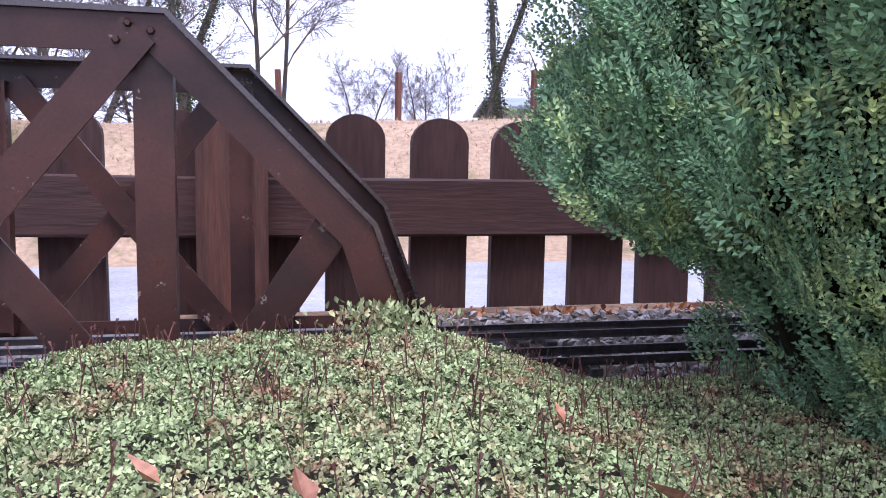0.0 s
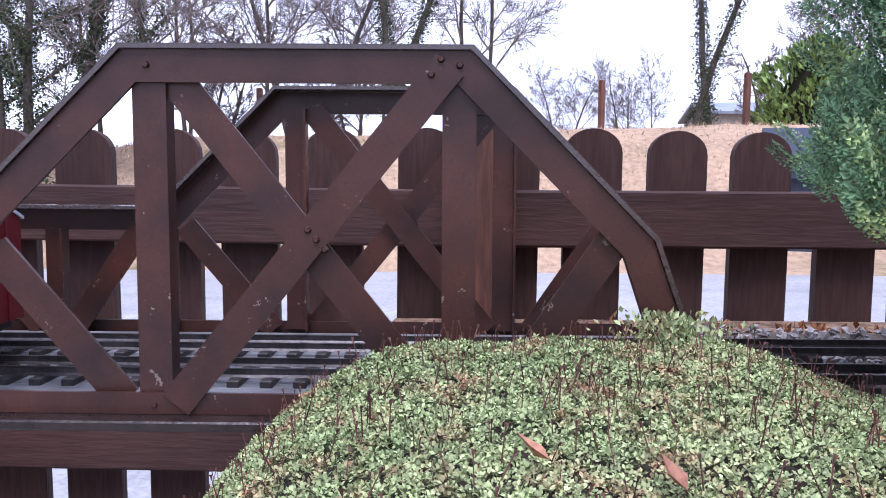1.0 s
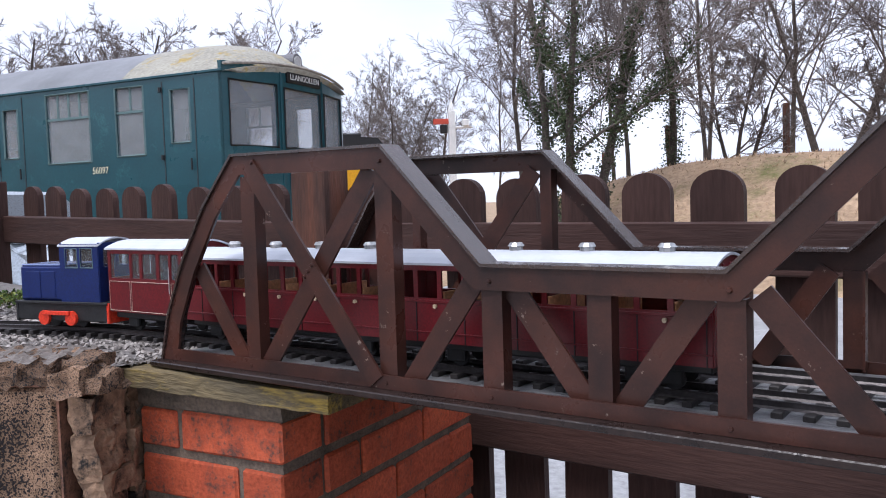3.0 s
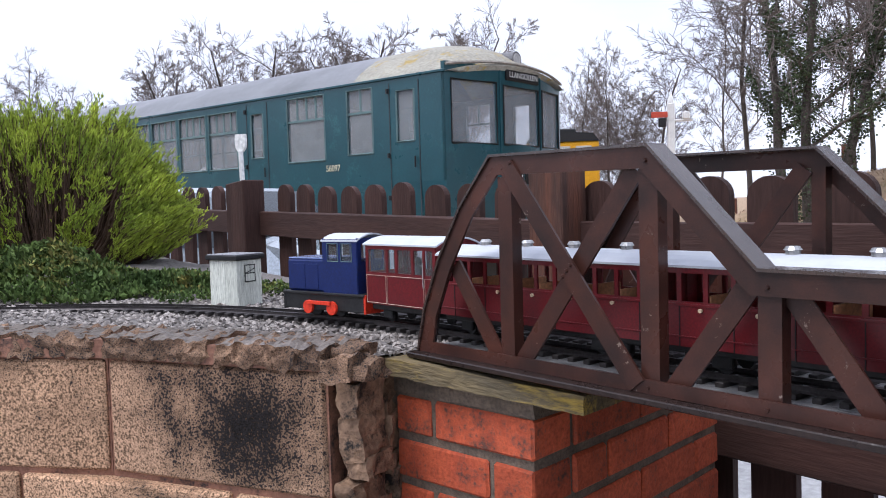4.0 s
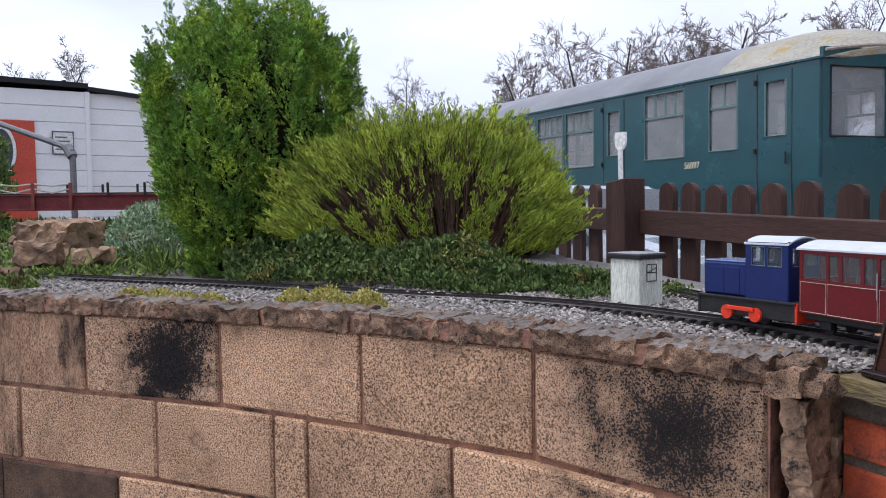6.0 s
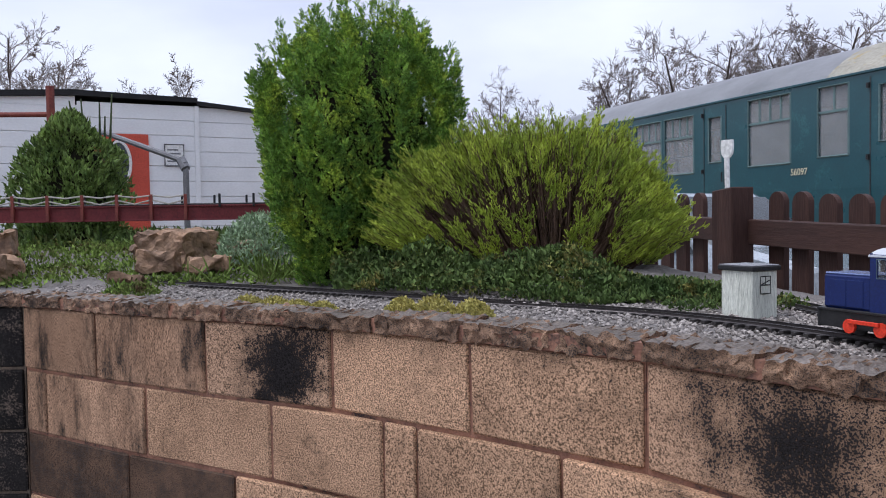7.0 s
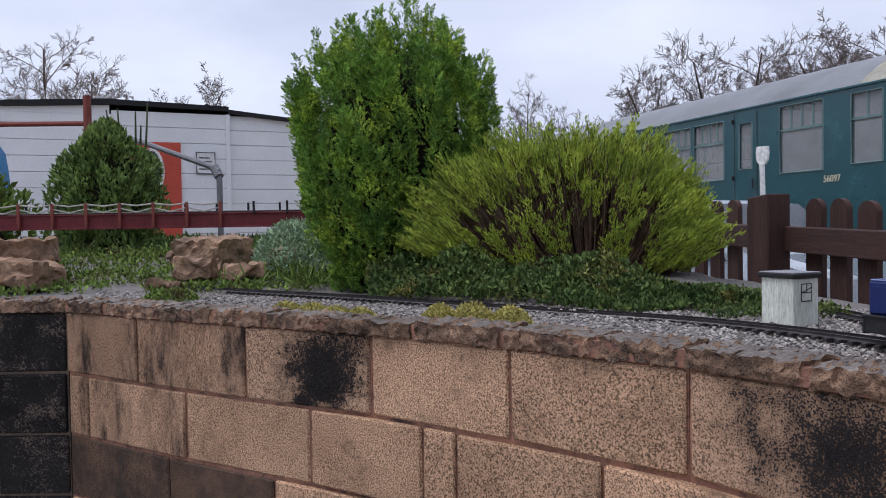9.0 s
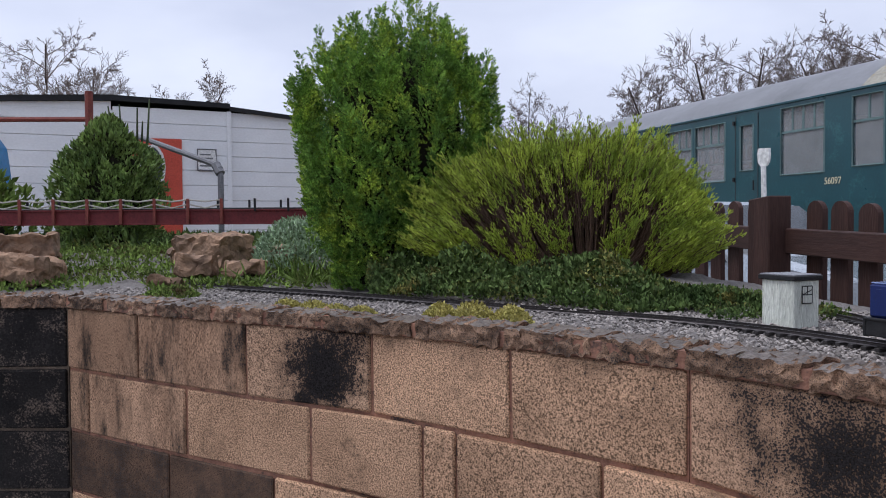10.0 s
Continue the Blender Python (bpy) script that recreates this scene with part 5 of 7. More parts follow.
def frond_template(pairs=5, width=0.34):
    """A flat scaly frond: short blunt overlapping leaflets on both sides of a stem."""
    v, f = [], []
    for k in range(pairs):
        z = 0.04 + 0.68 * k / (pairs - 1)
        L = width * (0.75 + 0.5 * math.sin(math.pi * (k + 0.6) / pairs)) * (1 - 0.35 * k / pairs)
        bend = 0.07 * math.sin(k * 2.1) - 0.12 * (k / pairs) ** 2
        for side in (-1, 1):
            i = len(v)
            v += [(0, bend, z), (side * L * 0.7, bend + 0.04, z + 0.05), (side * L, bend - 0.05, z + 0.2), (side * L * 0.3, bend - 0.03, z + 0.24)]
            f.append((i, i + 1, i + 2, i + 3))
    i = len(v)
    v += [(-0.07, -0.1, 0.7), (0.07, -0.1, 0.7), (0.06, -0.13, 0.92), (-0.02, -0.14, 1.0)]
    f.append((i, i + 1, i + 2, i + 3))
    return v, f


def feather_template(pairs=6):
    """A flat cypress spray: a stem with slanting branchlets, each set with short scale leaves."""
    v, f = [], []

    def scale(x, z, dx, dz, size, lift):
        n = math.hypot(dx, dz)
        dx, dz = dx / n, dz / n
        i = len(v)
        v.extend([(x, lift, z), (x + size * (0.55 * dx + 0.31 * dz), lift + 0.02, z + size * (0.55 * dz - 0.31 * dx)), (x + size * dx, lift - 0.015, z + size * dz), (x + size * (0.55 * dx - 0.31 * dz), lift + 0.02, z + size * (0.55 * dz + 0.31 * dx))])
        f.append((i, i + 1, i + 2, i + 3))

    for k in range(pairs):
        z = 0.06 + 0.74 * k / (pairs - 1)
        L = 0.46 * (1 - 0.62 * (k / pairs) ** 1.3) * (0.8 if k == 0 else 1)
        for side in (-1, 1):
            dx, dz = side * 0.78, 0.62
            for q in range(4):
                t = (q + 0.3) / 4
                scale(L * dx * t, z + L * dz * t, dx + side * 0.25 * (-1) ** q, dz - 0.3 * (-1) ** q, 0.14 - 0.014 * q, -0.1 * (L * t) - 0.12 * z * z)
    for q in range(3):
        scale(0, 0.7 + 0.11 * q, 0.2 * (-1) ** q, 1, 0.14, -0.12)
    return v, f


def leaf_template(w=0.45, fold=0.12):
    return [(0, 0, 0), (w / 2, fold, 0.45), (0, 0, 1), (-w / 2, fold, 0.45)], [(0, 1, 2, 3)]


def plumes(places, outs, per, length, radius):
    """Each place becomes an upright tapering plume of sprays."""
    n = len(places)
    axis = outs / np.linalg.norm(outs, axis=1, keepdims=True) * 0.8 + np.array((0, 0, 0.9)) + rng.normal(0, 0.12, (n, 3))
    axis /= np.linalg.norm(axis, axis=1, keepdims=True)
    t = rng.random((n, per, 1)) ** 0.85
    rad = rng.normal(0, 1, (n, per, 3))
    rad -= (rad * axis[:, None]).sum(-1, keepdims=True) * axis[:, None]
    rad /= np.linalg.norm(rad, axis=2, keepdims=True) + 1e-9
    L = length * rng.uniform(0.55, 1.35, (n, 1, 1))
    spot = places[:, None] + axis[:, None] * L * (t - 0.4) + rad * radius * (1.05 - t) * rng.uniform(0.75, 1.1, (n, per, 1))
    return spot.reshape(-1, 3), (rad * 0.9 + axis[:, None] * (0.7 + 0.6 * t)).reshape(-1, 3)


def crown(center, radii, n, profile, bumps=0.12, seed=3.0, shell=0.25, sparse=False, plume=0.0):
    """Places and outward directions over an uneven crown; profile gives the width at height 0 to 1."""
    places, outs = [], []
    while len(places) < n:
        h, a = rng.random(), rng.uniform(0, 2 * math.pi)
        w = profile(h)
        if rng.random() > w + 0.1 or (sparse and (math.cos(a) > 0.8 or math.sin(a) > 0.45) and rng.random() < 0.85):
            continue
        lump = 1 + bumps * noise.noise(Vector((math.cos(a) * 2.2, math.sin(a) * 2.2, h * 5 + seed))) * 1.6
        lump += plume * (abs(noise.noise(Vector((math.cos(a) * 5.5, math.sin(a) * 5.5, h * 2.6 + seed)))) * -2.2 + 0.45) + 0.05 * noise.noise(Vector((math.cos(a) * 9, math.sin(a) * 9, h * 18)))
        k = w * lump * (1 - shell * rng.random() ** 2)
        p = (center[0] + radii[0] * k * math.cos(a), center[1] + radii[1] * k * math.sin(a), center[2] + radii[2] * h)
        places.append(p)
        outs.append((math.cos(a), math.sin(a), (2.0 if plume > 0.2 else 1.3) + 1.4 * (h > 0.85) + 0.6 * h))
    return np.array(places), np.array(outs)


def core_shape(center, radii, profile, k=0.75, n=16, m=14):
    s = Shape()
    for j in range(m + 1):
        h = j / m
        for i in range(n):
            a = 2 * math.pi * i / n
            w = max(profile(h) * k, 0.01) * (1 + 0.12 * noise.noise(Vector((math.cos(a) * 2, math.sin(a) * 2, h * 5))))
            s.v.append((center[0] + radii[0] * w * math.cos(a), center[1] + radii[1] * w * math.sin(a), center[2] + radii[2] * h * 0.96))
    for j in range(m):
        for i in range(n):
            s.f.append((j * n + i, j * n + (i + 1) % n, (j + 1) * n + (i + 1) % n, (j + 1) * n + i))
    return s


def conifer(name, label, center, radii, n, profile, size, mat, trunk_r, template, bumps=0.12, spikes=(), per=1):
    ob = thing(name, label, "conifer")
    c = Vector(center)
    part("trunk", Shape().tube([c - Vector((0, 0, 0.06)), c + Vector((0.01, 0, radii[2] * 0.4)), c + Vector((0, 0, radii[2] * 0.8))], [trunk_r, trunk_r * 0.7, trunk_r * 0.2], 8), M["bark"], ob)
    # solid dark core stands in for the shade between the sprays
    part("inner_mass", core_shape(center, radii, profile, 0.84 if per == 1 else 0.72), M["inner"], ob, "solid core, near black as the shade inside the crown")
    places, outs = crown(center, radii, n, profile, bumps, sparse=per == 1, plume=0.1, shell=0.3 if per == 1 else 0.12)
    if per > 1:
        places, outs = plumes(places, outs, per, 0.19, 0.042)
    sizes = rng.uniform(0.6, 1.25, len(places)) * size
    for x, y, z0, L in spikes:
        k = 70
        t = rng.random(k)
        ang = rng.uniform(0, 6.28, k)
        sp = np.stack([x + 0.024 * (1 - t) * np.cos(ang), y + 0.024 * (1 - t) * np.sin(ang), z0 + L * t], 1)
        places, outs = np.concatenate([places, sp]), np.concatenate([outs, np.stack([0.6 * np.cos(ang), 0.6 * np.sin(ang), np.ones(k) * 1.3], 1)])
        sizes = np.concatenate([sizes, np.full(k, size * 0.75)])
    part("crown", scatter("crown", *template, places, M[mat], outs, sizes, rng, 0.35), None, ob)
    return ob


egg = lambda h: max(0.0, (0.62 + 0.38 * smoothstep(0, 0.4, h)) * math.sqrt(max(0, 1 - max(0, (h - 0.42) / 0.58) ** 3.0)))
TC = (-2.43, -0.765, 0.80)
spk = []
sr = random.Random(31)
for k in range(26):
    a, r = sr.uniform(0, 6.28), 0.27 * math.sqrt(sr.random())
    spk.append((TC[0] + r * math.cos(a), TC[1] + r * math.sin(a), TC[2] + 0.99 - 2.2 * r * r, sr.uniform(0.07, 0.2)))
for a, r, z, L in ((1.35, 0.37, 0.56, 0.24), (1.55, 0.35, 0.6, 0.12), (-1.5, 0.36, 0.72, 0.12), (-1.3, 0.31, 0.84, 0.14), (1.4, 0.3, 0.85, 0.1), (-1.45, 0.36, 0.12, 0.2), (0.3, 0.42, 0.5, 0.14), (-0.4, 0.4, 0.62, 0.12)):
    spk.append((TC[0] + r * math.cos(a), TC[1] + r * math.sin(a), TC[2] + z, L))
conifer("conifer_bush", "dense bright green egg-shaped dwarf conifer", TC, (0.385, 0.39, 1.04), 620, egg, 0.028, "conifer", 0.045, frond_template(4, 0.2), 0.12, spk, 80)
hedge_prof = lambda h: max(0.0, 0.72 + 0.33 * smoothstep(0.0, 0.35, h) - 0.2 * smoothstep(0.6, 1.0, h))
conifer("conifer_hedge", "large dark blue-green conifer with feathery flat sprays", (2.03, -0.12, 0.78), (0.385, 0.36, 0.72), 10500, hedge_prof, 0.043, "hedge", 0.05, feather_template(6), 0.26)

# heather: fans of thin twigs with bright tips
heather = thing("heather_bush", "broad yellow-green heather bush with brown twigs", "shrub")
HC = Vector((-1.95, -0.17, 0.8))
tw, tips, tip_dir = Shape(), [], []
hr = random.Random(8)
side_dir, deep_dir = Vector((0.125, 0.992, 0)), Vector((0.992, -0.125, 0))
count = 0
while count < 1100:
    u, v = hr.uniform(-1, 1), hr.uniform(-1, 1)
    rim = math.hypot(u, v)
    if rim > 1 or (v > 0.3 and -0.85 < u < 0.5 and hr.random() < 0.9):
        continue
    count += 1
    lump = 1 + 0.16 * noise.noise(Vector((u * 3.1, v * 2.5, 4.0)))
    spread = side_dir * 0.535 * u * lump + deep_dir * 0.32 * v
    base = HC + spread * 0.3 + side_dir * 0.06
    H = 0.525 * max(0.16, 1 - 0.72 * rim ** 4.0) * lump * hr.uniform(0.78, 1.04)
    top = HC + spread + Vector((0, 0, H))
    mid = base.lerp(top, 0.5) + spread * 0.06 - Vector((0, 0, 0.025))
    tw.tube([base, mid, top], [0.004, 0.0028, 0.0012], 4, cap=False)
    for q in range(9):
        t = hr.uniform(0.3, 1.0) ** 0.7
        root = base.lerp(mid, t * 2) if t < 0.5 else mid.lerp(top, t * 2 - 1)
        d = ((top - base) * 0.5 + spread * 0.9 + Vector((hr.gauss(0, 0.13), hr.gauss(0, 0.13), 0.3))).normalized()
        end = root + d * hr.uniform(0.05, 0.11)
        tw.tube([root, end], [0.0016, 0.0009], 3, cap=False)
        green = t > 0.72 + 0.14 * hr.random() or (rim > 0.86 and t > 0.45)
        for w in range(26 if green else (3 if hr.random() < 0.2 else 0)):
            f = hr.uniform(0.25, 1.08)
            tips.append(root.lerp(end, f) + Vector((hr.gauss(0, 0.005), hr.gauss(0, 0.005), hr.gauss(0, 0.004))))
            tip_dir.append(d + Vector((hr.gauss(0, 0.3), hr.gauss(0, 0.3), 0.35)))
part("twig_mass", tw, M["twig"], heather, "thin brown twigs")
tv = [(0.09, 0, 0), (0.1, 0, 0.9), (0, 0, 1.1), (-0.1, 0, 0.9), (-0.09, 0, 0), (0, 0.09, 0), (0, 0.1, 0.9), (0, -0.1, 0.9), (0, -0.09, 0)]
tf = [(0, 1, 3, 4), (5, 6, 7, 8)]
part("crown", scatter("tips", tv, tf, tips, M["heather"], tip_dir, rng.uniform(0.009, 0.019, len(tips)), rng, 0.28), None, heather, "bright yellow-green shoot tips")


def leaf_patch(name, label, category, spots, mat, size, template, lean=0.6, kind="stuff"):
    tv, tf = template
    pts = np.array(spots)
    return tagged(new(name, scatter(name, tv, tf, pts, M[mat], np.tile((0, -0.1, 0.8), (len(pts), 1)), rng.uniform(0.6, 1.3, len(pts)) * size, rng, lean)), label, category, kind=kind)


spots = []
while len(spots) < 16000:
    x, y = rng.uniform(-3.1, -0.96), rng.uniform(-0.9, 0.4)
    p, u = along(NEAR, at_x(x))
    gap = y - p.y
    if gap > 0.075 and (x < -1.12 and gap < 0.56):
        top = (0.25 + 0.75 * smoothstep(-1.12, -1.55, x)) * 0.14 * math.exp(-((gap - 0.3) / 0.22) ** 2) * (0.6 + 0.6 * max(0, 0.5 + fbm(x, y, 4, 3.0)))
        spots.append((x, y, garden(x, y) + top * rng.uniform(0.3, 1.0)))
leaf_patch("ground_cover", "low dark green creeping ground cover under the shrubs", "plants", spots, "cover", 0.02, leaf_template(0.6))
spots = []
while len(spots) < 3600:
    x, y = rng.uniform(-1.4, -0.96), rng.uniform(-0.05, 0.32)
    p, u = along(NEAR, at_x(x))
    if y - p.y > 0.06 and rng.random() < 0.8:
        spots.append((x, y, garden(x, y) + 0.025 * rng.random()))
leaf_patch("low_moss_plants", "low mossy green plants beside the hut", "plants", spots, "cover", 0.013, leaf_template(0.6))


def clump(label, x, y, r, h, mat, n, size=0.008):
    sp = []
    for _ in range(n):
        a, q = rng.uniform(0, 6.28), math.sqrt(rng.random())
        sp.append((x + r * q * math.cos(a) * 1.4, y + r * q * math.sin(a) * 1.0, garden(x, y) + h * (1 - q * q) * rng.uniform(0.5, 1)))
    leaf_patch("moss_clump", label, "moss", sp, mat, size, leaf_template(0.5))


for k, (x, y, r, h) in enumerate(((-1.224, -0.742, 0.052000000000000005, 0.045), (-1.158, -0.662, 0.06760000000000001, 0.055), (-1.092, -0.572, 0.0572, 0.045), (-1.478, -1.174, 0.0572, 0.04), (-1.422, -1.095, 0.0624, 0.04), (-1.366, -1.027, 0.0572, 0.035), (-1.309, -0.959, 0.0468, 0.03))):
    clump("yellow-green moss clump growing over the coping", x, y, r, h, "moss", 1500, 0.011)
clump("yellow-green weeds growing over the coping", -2.13, -1.63, 0.1, 0.04, "weeds", 900, 0.018)

# silvery bush and grassy tuft left of the conifer
sp = []
for _ in range(3500):
    d = rng.normal(0, 1, 3)
    d /= np.linalg.norm(d)
    sp.append((-3.033 + 0.22 * d[0], -1.192 + 0.22 * d[1], 0.84 + 0.25 * abs(d[2]) * rng.uniform(0.7, 1)))
leaf_patch("silver_plant", "pale silvery green mounded plant", "plant", sp, "silver_leaf", 0.024, leaf_template(0.4))
blade = ([(-0.02, 0, 0), (0.02, 0, 0), (0.012, 0.12, 0.6), (0, 0.3, 0.95)], [(0, 1, 2, 3)])
sp = [(-2.558 + rng.normal(0, 0.1), -1.126 + rng.normal(0, 0.11), 0.8) for _ in range(260)]
leaf_patch("grass_tuft", "long green grass tuft", "grass", sp, "weeds", 0.1, blade, 0.5)
sp = [(rng.uniform(-5.0, -2.4), rng.uniform(-2.9, -0.2), 0) for _ in range(22000)]
sp = [(x, y, garden(x, y) + 0.03 * rng.random()) for x, y, _ in sp if behind_wall(x, y) > 0.15 and fbm(x, y, 2.2, 9.0) > -0.3]
leaf_patch("weed_cover", "low green weeds over the garden soil", "plants", sp, "weeds", 0.026, leaf_template(0.5))

# ---- stonecrop mound at the bridge's other end ----


def mound(x, y):
    edge = 1.145 + 0.12 * smoothstep(-0.12, 0.06, y) + 0.012 * fbm(x, y, 9)
    h = 0.86 - 0.012 * smoothstep(-0.15, -0.5, y) - 0.045 * smoothstep(-0.08, 0.1, y) - 0.045 * smoothstep(1.5, 1.66, x)
    h += 0.006 * fbm(x, y, 12, 2.0) + 0.004 * fbm(x, y, 40, 5.0)
    k = min(max((x - edge) / 0.16, -1), 1)
    if k < 1:
        h -= 0.1 * (1 - k) ** 2
    return h


xs = [1.04 + 0.02 * k for k in range(70)]
ys = [-0.74 + 0.02 * k for k in range(43)]
inside = lambda x, y: mound(x, y) > 0.7 and y < 0.045 and x > 1.07 + 0.2 * smoothstep(-0.05, 0.05, y)
tagged(new("stonecrop_soil", grid_mesh("stonecrop_soil", xs, ys, lambda x, y: mound(x, y) - 0.008, M["soil"], keep=inside)), "dark soil mound under the stonecrop", "soil", kind="structure")
tagged(new("planter_edge", Shape().brick(1.24, 2.4, -0.72, -0.02, 0.0, 0.78, 0.02).mesh("planter_edge", M["brick_mortar"])), "rendered planter wall hidden under the stonecrop", "wall", kind="structure")
sp, up = [], []
while len(sp) < 85000:
    x, y = rng.uniform(1.05, 2.25), rng.uniform(-0.72, 0.04)
    if inside(x, y) and (x < 1.75 or rng.random() < 0.25):
        dx, dy = mound(x + 0.01, y) - mound(x - 0.01, y), mound(x, y + 0.01) - mound(x, y - 0.01)
        sp.append((x, y, mound(x, y) - 0.006 + 0.006 * rng.random()))
        up.append((-dx / 0.02, -dy / 0.02, 1))
tv, tf = [], []
for k in range(4):
    a = 2 * math.pi * k / 4 + (0.4 if k % 2 else 0)
    tilt = 0.75 if k % 2 else 0.35
    c, s = math.cos(a), math.sin(a)
    i = len(tv)
    r = 0.6 if k % 2 else 0.9
    tv += [(0.1 * c, 0.1 * s, 0.25), (r * 0.6 * c - 0.28 * s, r * 0.6 * s + 0.28 * c, 0.25 + tilt * 0.5), (r * c, r * s, 0.3 + tilt * 0.75), (r * 0.6 * c + 0.28 * s, r * 0.6 * s - 0.28 * c, 0.25 + tilt * 0.5)]
    tf.append((i, i + 1, i + 2, i + 3))
tagged(new("stonecrop", scatter("stonecrop", tv, tf, sp, M["sedum"], up, rng.uniform(0.0023, 0.0043, len(sp)), rng, 0.45)), "pale green stonecrop mat with reddish patches", "plants", kind="stuff")
sp = []
while len(sp) < 2600:
    x, y = rng.uniform(1.15, 2.2), rng.uniform(-0.7, 0.03)
    if inside(x, y) and rng.random() < 0.35 + 0.8 * max(0, fbm(x, y, 6, 7.0)):
        sp.append((x, y, mound(x, y)))
tv = [(0.03, 0, 0), (-0.015, 0.026, 0), (-0.015, -0.026, 0), (0.05, 0.03, 0.8), (0.03, 0.05, 0.8), (0.02, 0.01, 0.8), (0.12, 0.09, 1.0), (0.0, 0.08, 1.0), (0.05, -0.03, 0.98)]
tf = [(0, 1, 4, 3), (1, 2, 5, 4), (2, 0, 3, 5), (3, 4, 7, 6), (4, 5, 8, 7)]
tagged(new("dead_stalks", scatter("dead_stalks", tv, tf, sp, M["stalk"], [(0, 0, 1)] * len(sp), rng.uniform(0.008, 0.019, len(sp)), rng, 0.22)), "dead red-brown stonecrop flower stalks", "stalks", kind="stuff")
sp = [(1.485 + rng.normal(0, 0.02), -0.045 + rng.normal(0, 0.015), 0.845 + 0.03 * rng.random()) for _ in range(700)]
leaf_patch("stonecrop_sprig", "taller grey-green sprig against the bridge end", "plant", sp, "sedum", 0.006, leaf_template(0.6))
for k, (x, y, a, L) in enumerate(((1.413, -0.354, 20, 0.022), (1.60, -0.365, 80, 0.026), (1.555, -0.36, 95, 0.022), (1.585, -0.35, 70, 0.02), (1.53, -0.29, 10, 0.012), (1.36, -0.335, 50, 0.02))):
    lf = part("fallen_leaf", Shape().add([(0, 0, 0), (0.24 * L, 0.4 * L, 0.002), (0, L, 0.004), (-0.24 * L, 0.4 * L, 0.003), (0, 0.4 * L, -0.002)], [(0, 1, 4), (1, 2, 4), (2, 3, 4), (3, 0, 4)]), M["leaf"])
    lf.matrix_basis = pose(x, y, mound(x, y) + 0.008, 12, 8, a)
    tagged(lf, "dry tan fallen leaf lying on the stonecrop", "leaf", "fallen leaves")
ob = part("orange_pot", Shape().tube([(0, 0, 0), (0, 0, 0.022), (0.0, 0, 0.032)], [0.048, 0.038, 0.012], 14), M["orange"])
ob.matrix_basis = pose(1.3, 0.5, 0.735)
tagged(ob, "upturned terracotta orange pot beside the fence", "pot")
tagged(new("ledge_ground", Shape().brick(1.2, 2.8, 0.425, 0.75, 0.0, 0.735, 0.01).mesh("ledge_ground", M["rubble"])), "rough earth ledge along the fence", "ground", kind="structure")


sp = [(rng.uniform(1.5, 2.4), rng.uniform(0.38, 0.62), 0.735 + 0.015 * rng.random()) for _ in range(900)]
leaf_patch("leaf_litter", "brown and orange dead leaves along the fence", "leaves", sp, "litter", 0.017, leaf_template(0.6))
sp = [(rng.uniform(-8.5, -4.4), rng.uniform(-4.6, 0.6), 0) for _ in range(9000)]
sp = [(x, y, garden(x, y) + 0.06 * rng.random()) for x, y, _ in sp if behind_wall(x, y) > 0.2]
leaf_patch("rough_grass", "rough green growth under the red bridge", "plants", sp, "cover", 0.07, leaf_template(0.3))

# ---- beyond the garden: red footbridge, rocks, shrubs, shed ----
red = thing("model_girder_bridge", "long dark red model girder bridge with rope railings", "bridge", at=Matrix(((0.1154, -0.9933, 0, -3.732), (0.9933, 0.1154, 0, -1.313), (0, 0, 1, 1.057), (0, 0, 0, 1))) @ Matrix.Diagonal((1.14, 1.14, 1.14, 1)))
part("girder", Shape().brick(-2.4, 0.25, -0.012, 0.012, 0.0, 0.07, 0.003), M["red_girder"], red)
part("girder", Shape().brick(-2.4, 0.25, 0.2, 0.224, 0.0, 0.07, 0.003), M["red_girder"], red)
part("deck", Shape().brick(-2.4, 0.25, 0.0, 0.21, 0.07, 0.08, 0.003), M["slate"], red, "dark deck")
part("flange", Shape().brick(-2.4, 0.25, -0.024, 0.0, -0.004, 0.004, 0.001), M["red_girder"], red)
part("flange", Shape().brick(-2.4, 0.25, -0.024, 0.0, 0.064, 0.0715, 0.001), M["red_girder"], red)
stn = Shape().brick(-0.007, 0.007, -0.034, -0.02, 0.0, 0.125, 0.001).mesh("stanchion", M["rust"])
blk = Shape().brick(-0.005, 0.005, -0.034, -0.022, 0.06, 0.125, 0.001).mesh("stanchion", M["felt"])
for k in range(16):
    x = 0.2 - 0.165 * k
    piece("stanchion", stn if k > 2 else blk, red, pose(x, 0, 0))
    piece("stanchion", blk, red, pose(x - 0.08, 0.25, 0))
    if k > 2:
        for z, sag in ((0.12, 0.01), (0.098, 0.02)):
            part("rope", Shape().tube([(x, -0.027, z), (x - 0.08, -0.027, z - sag), (x - 0.165, -0.027, z)], 0.004, 5, cap=False), M["cable"], red)
rr = random.Random(31)
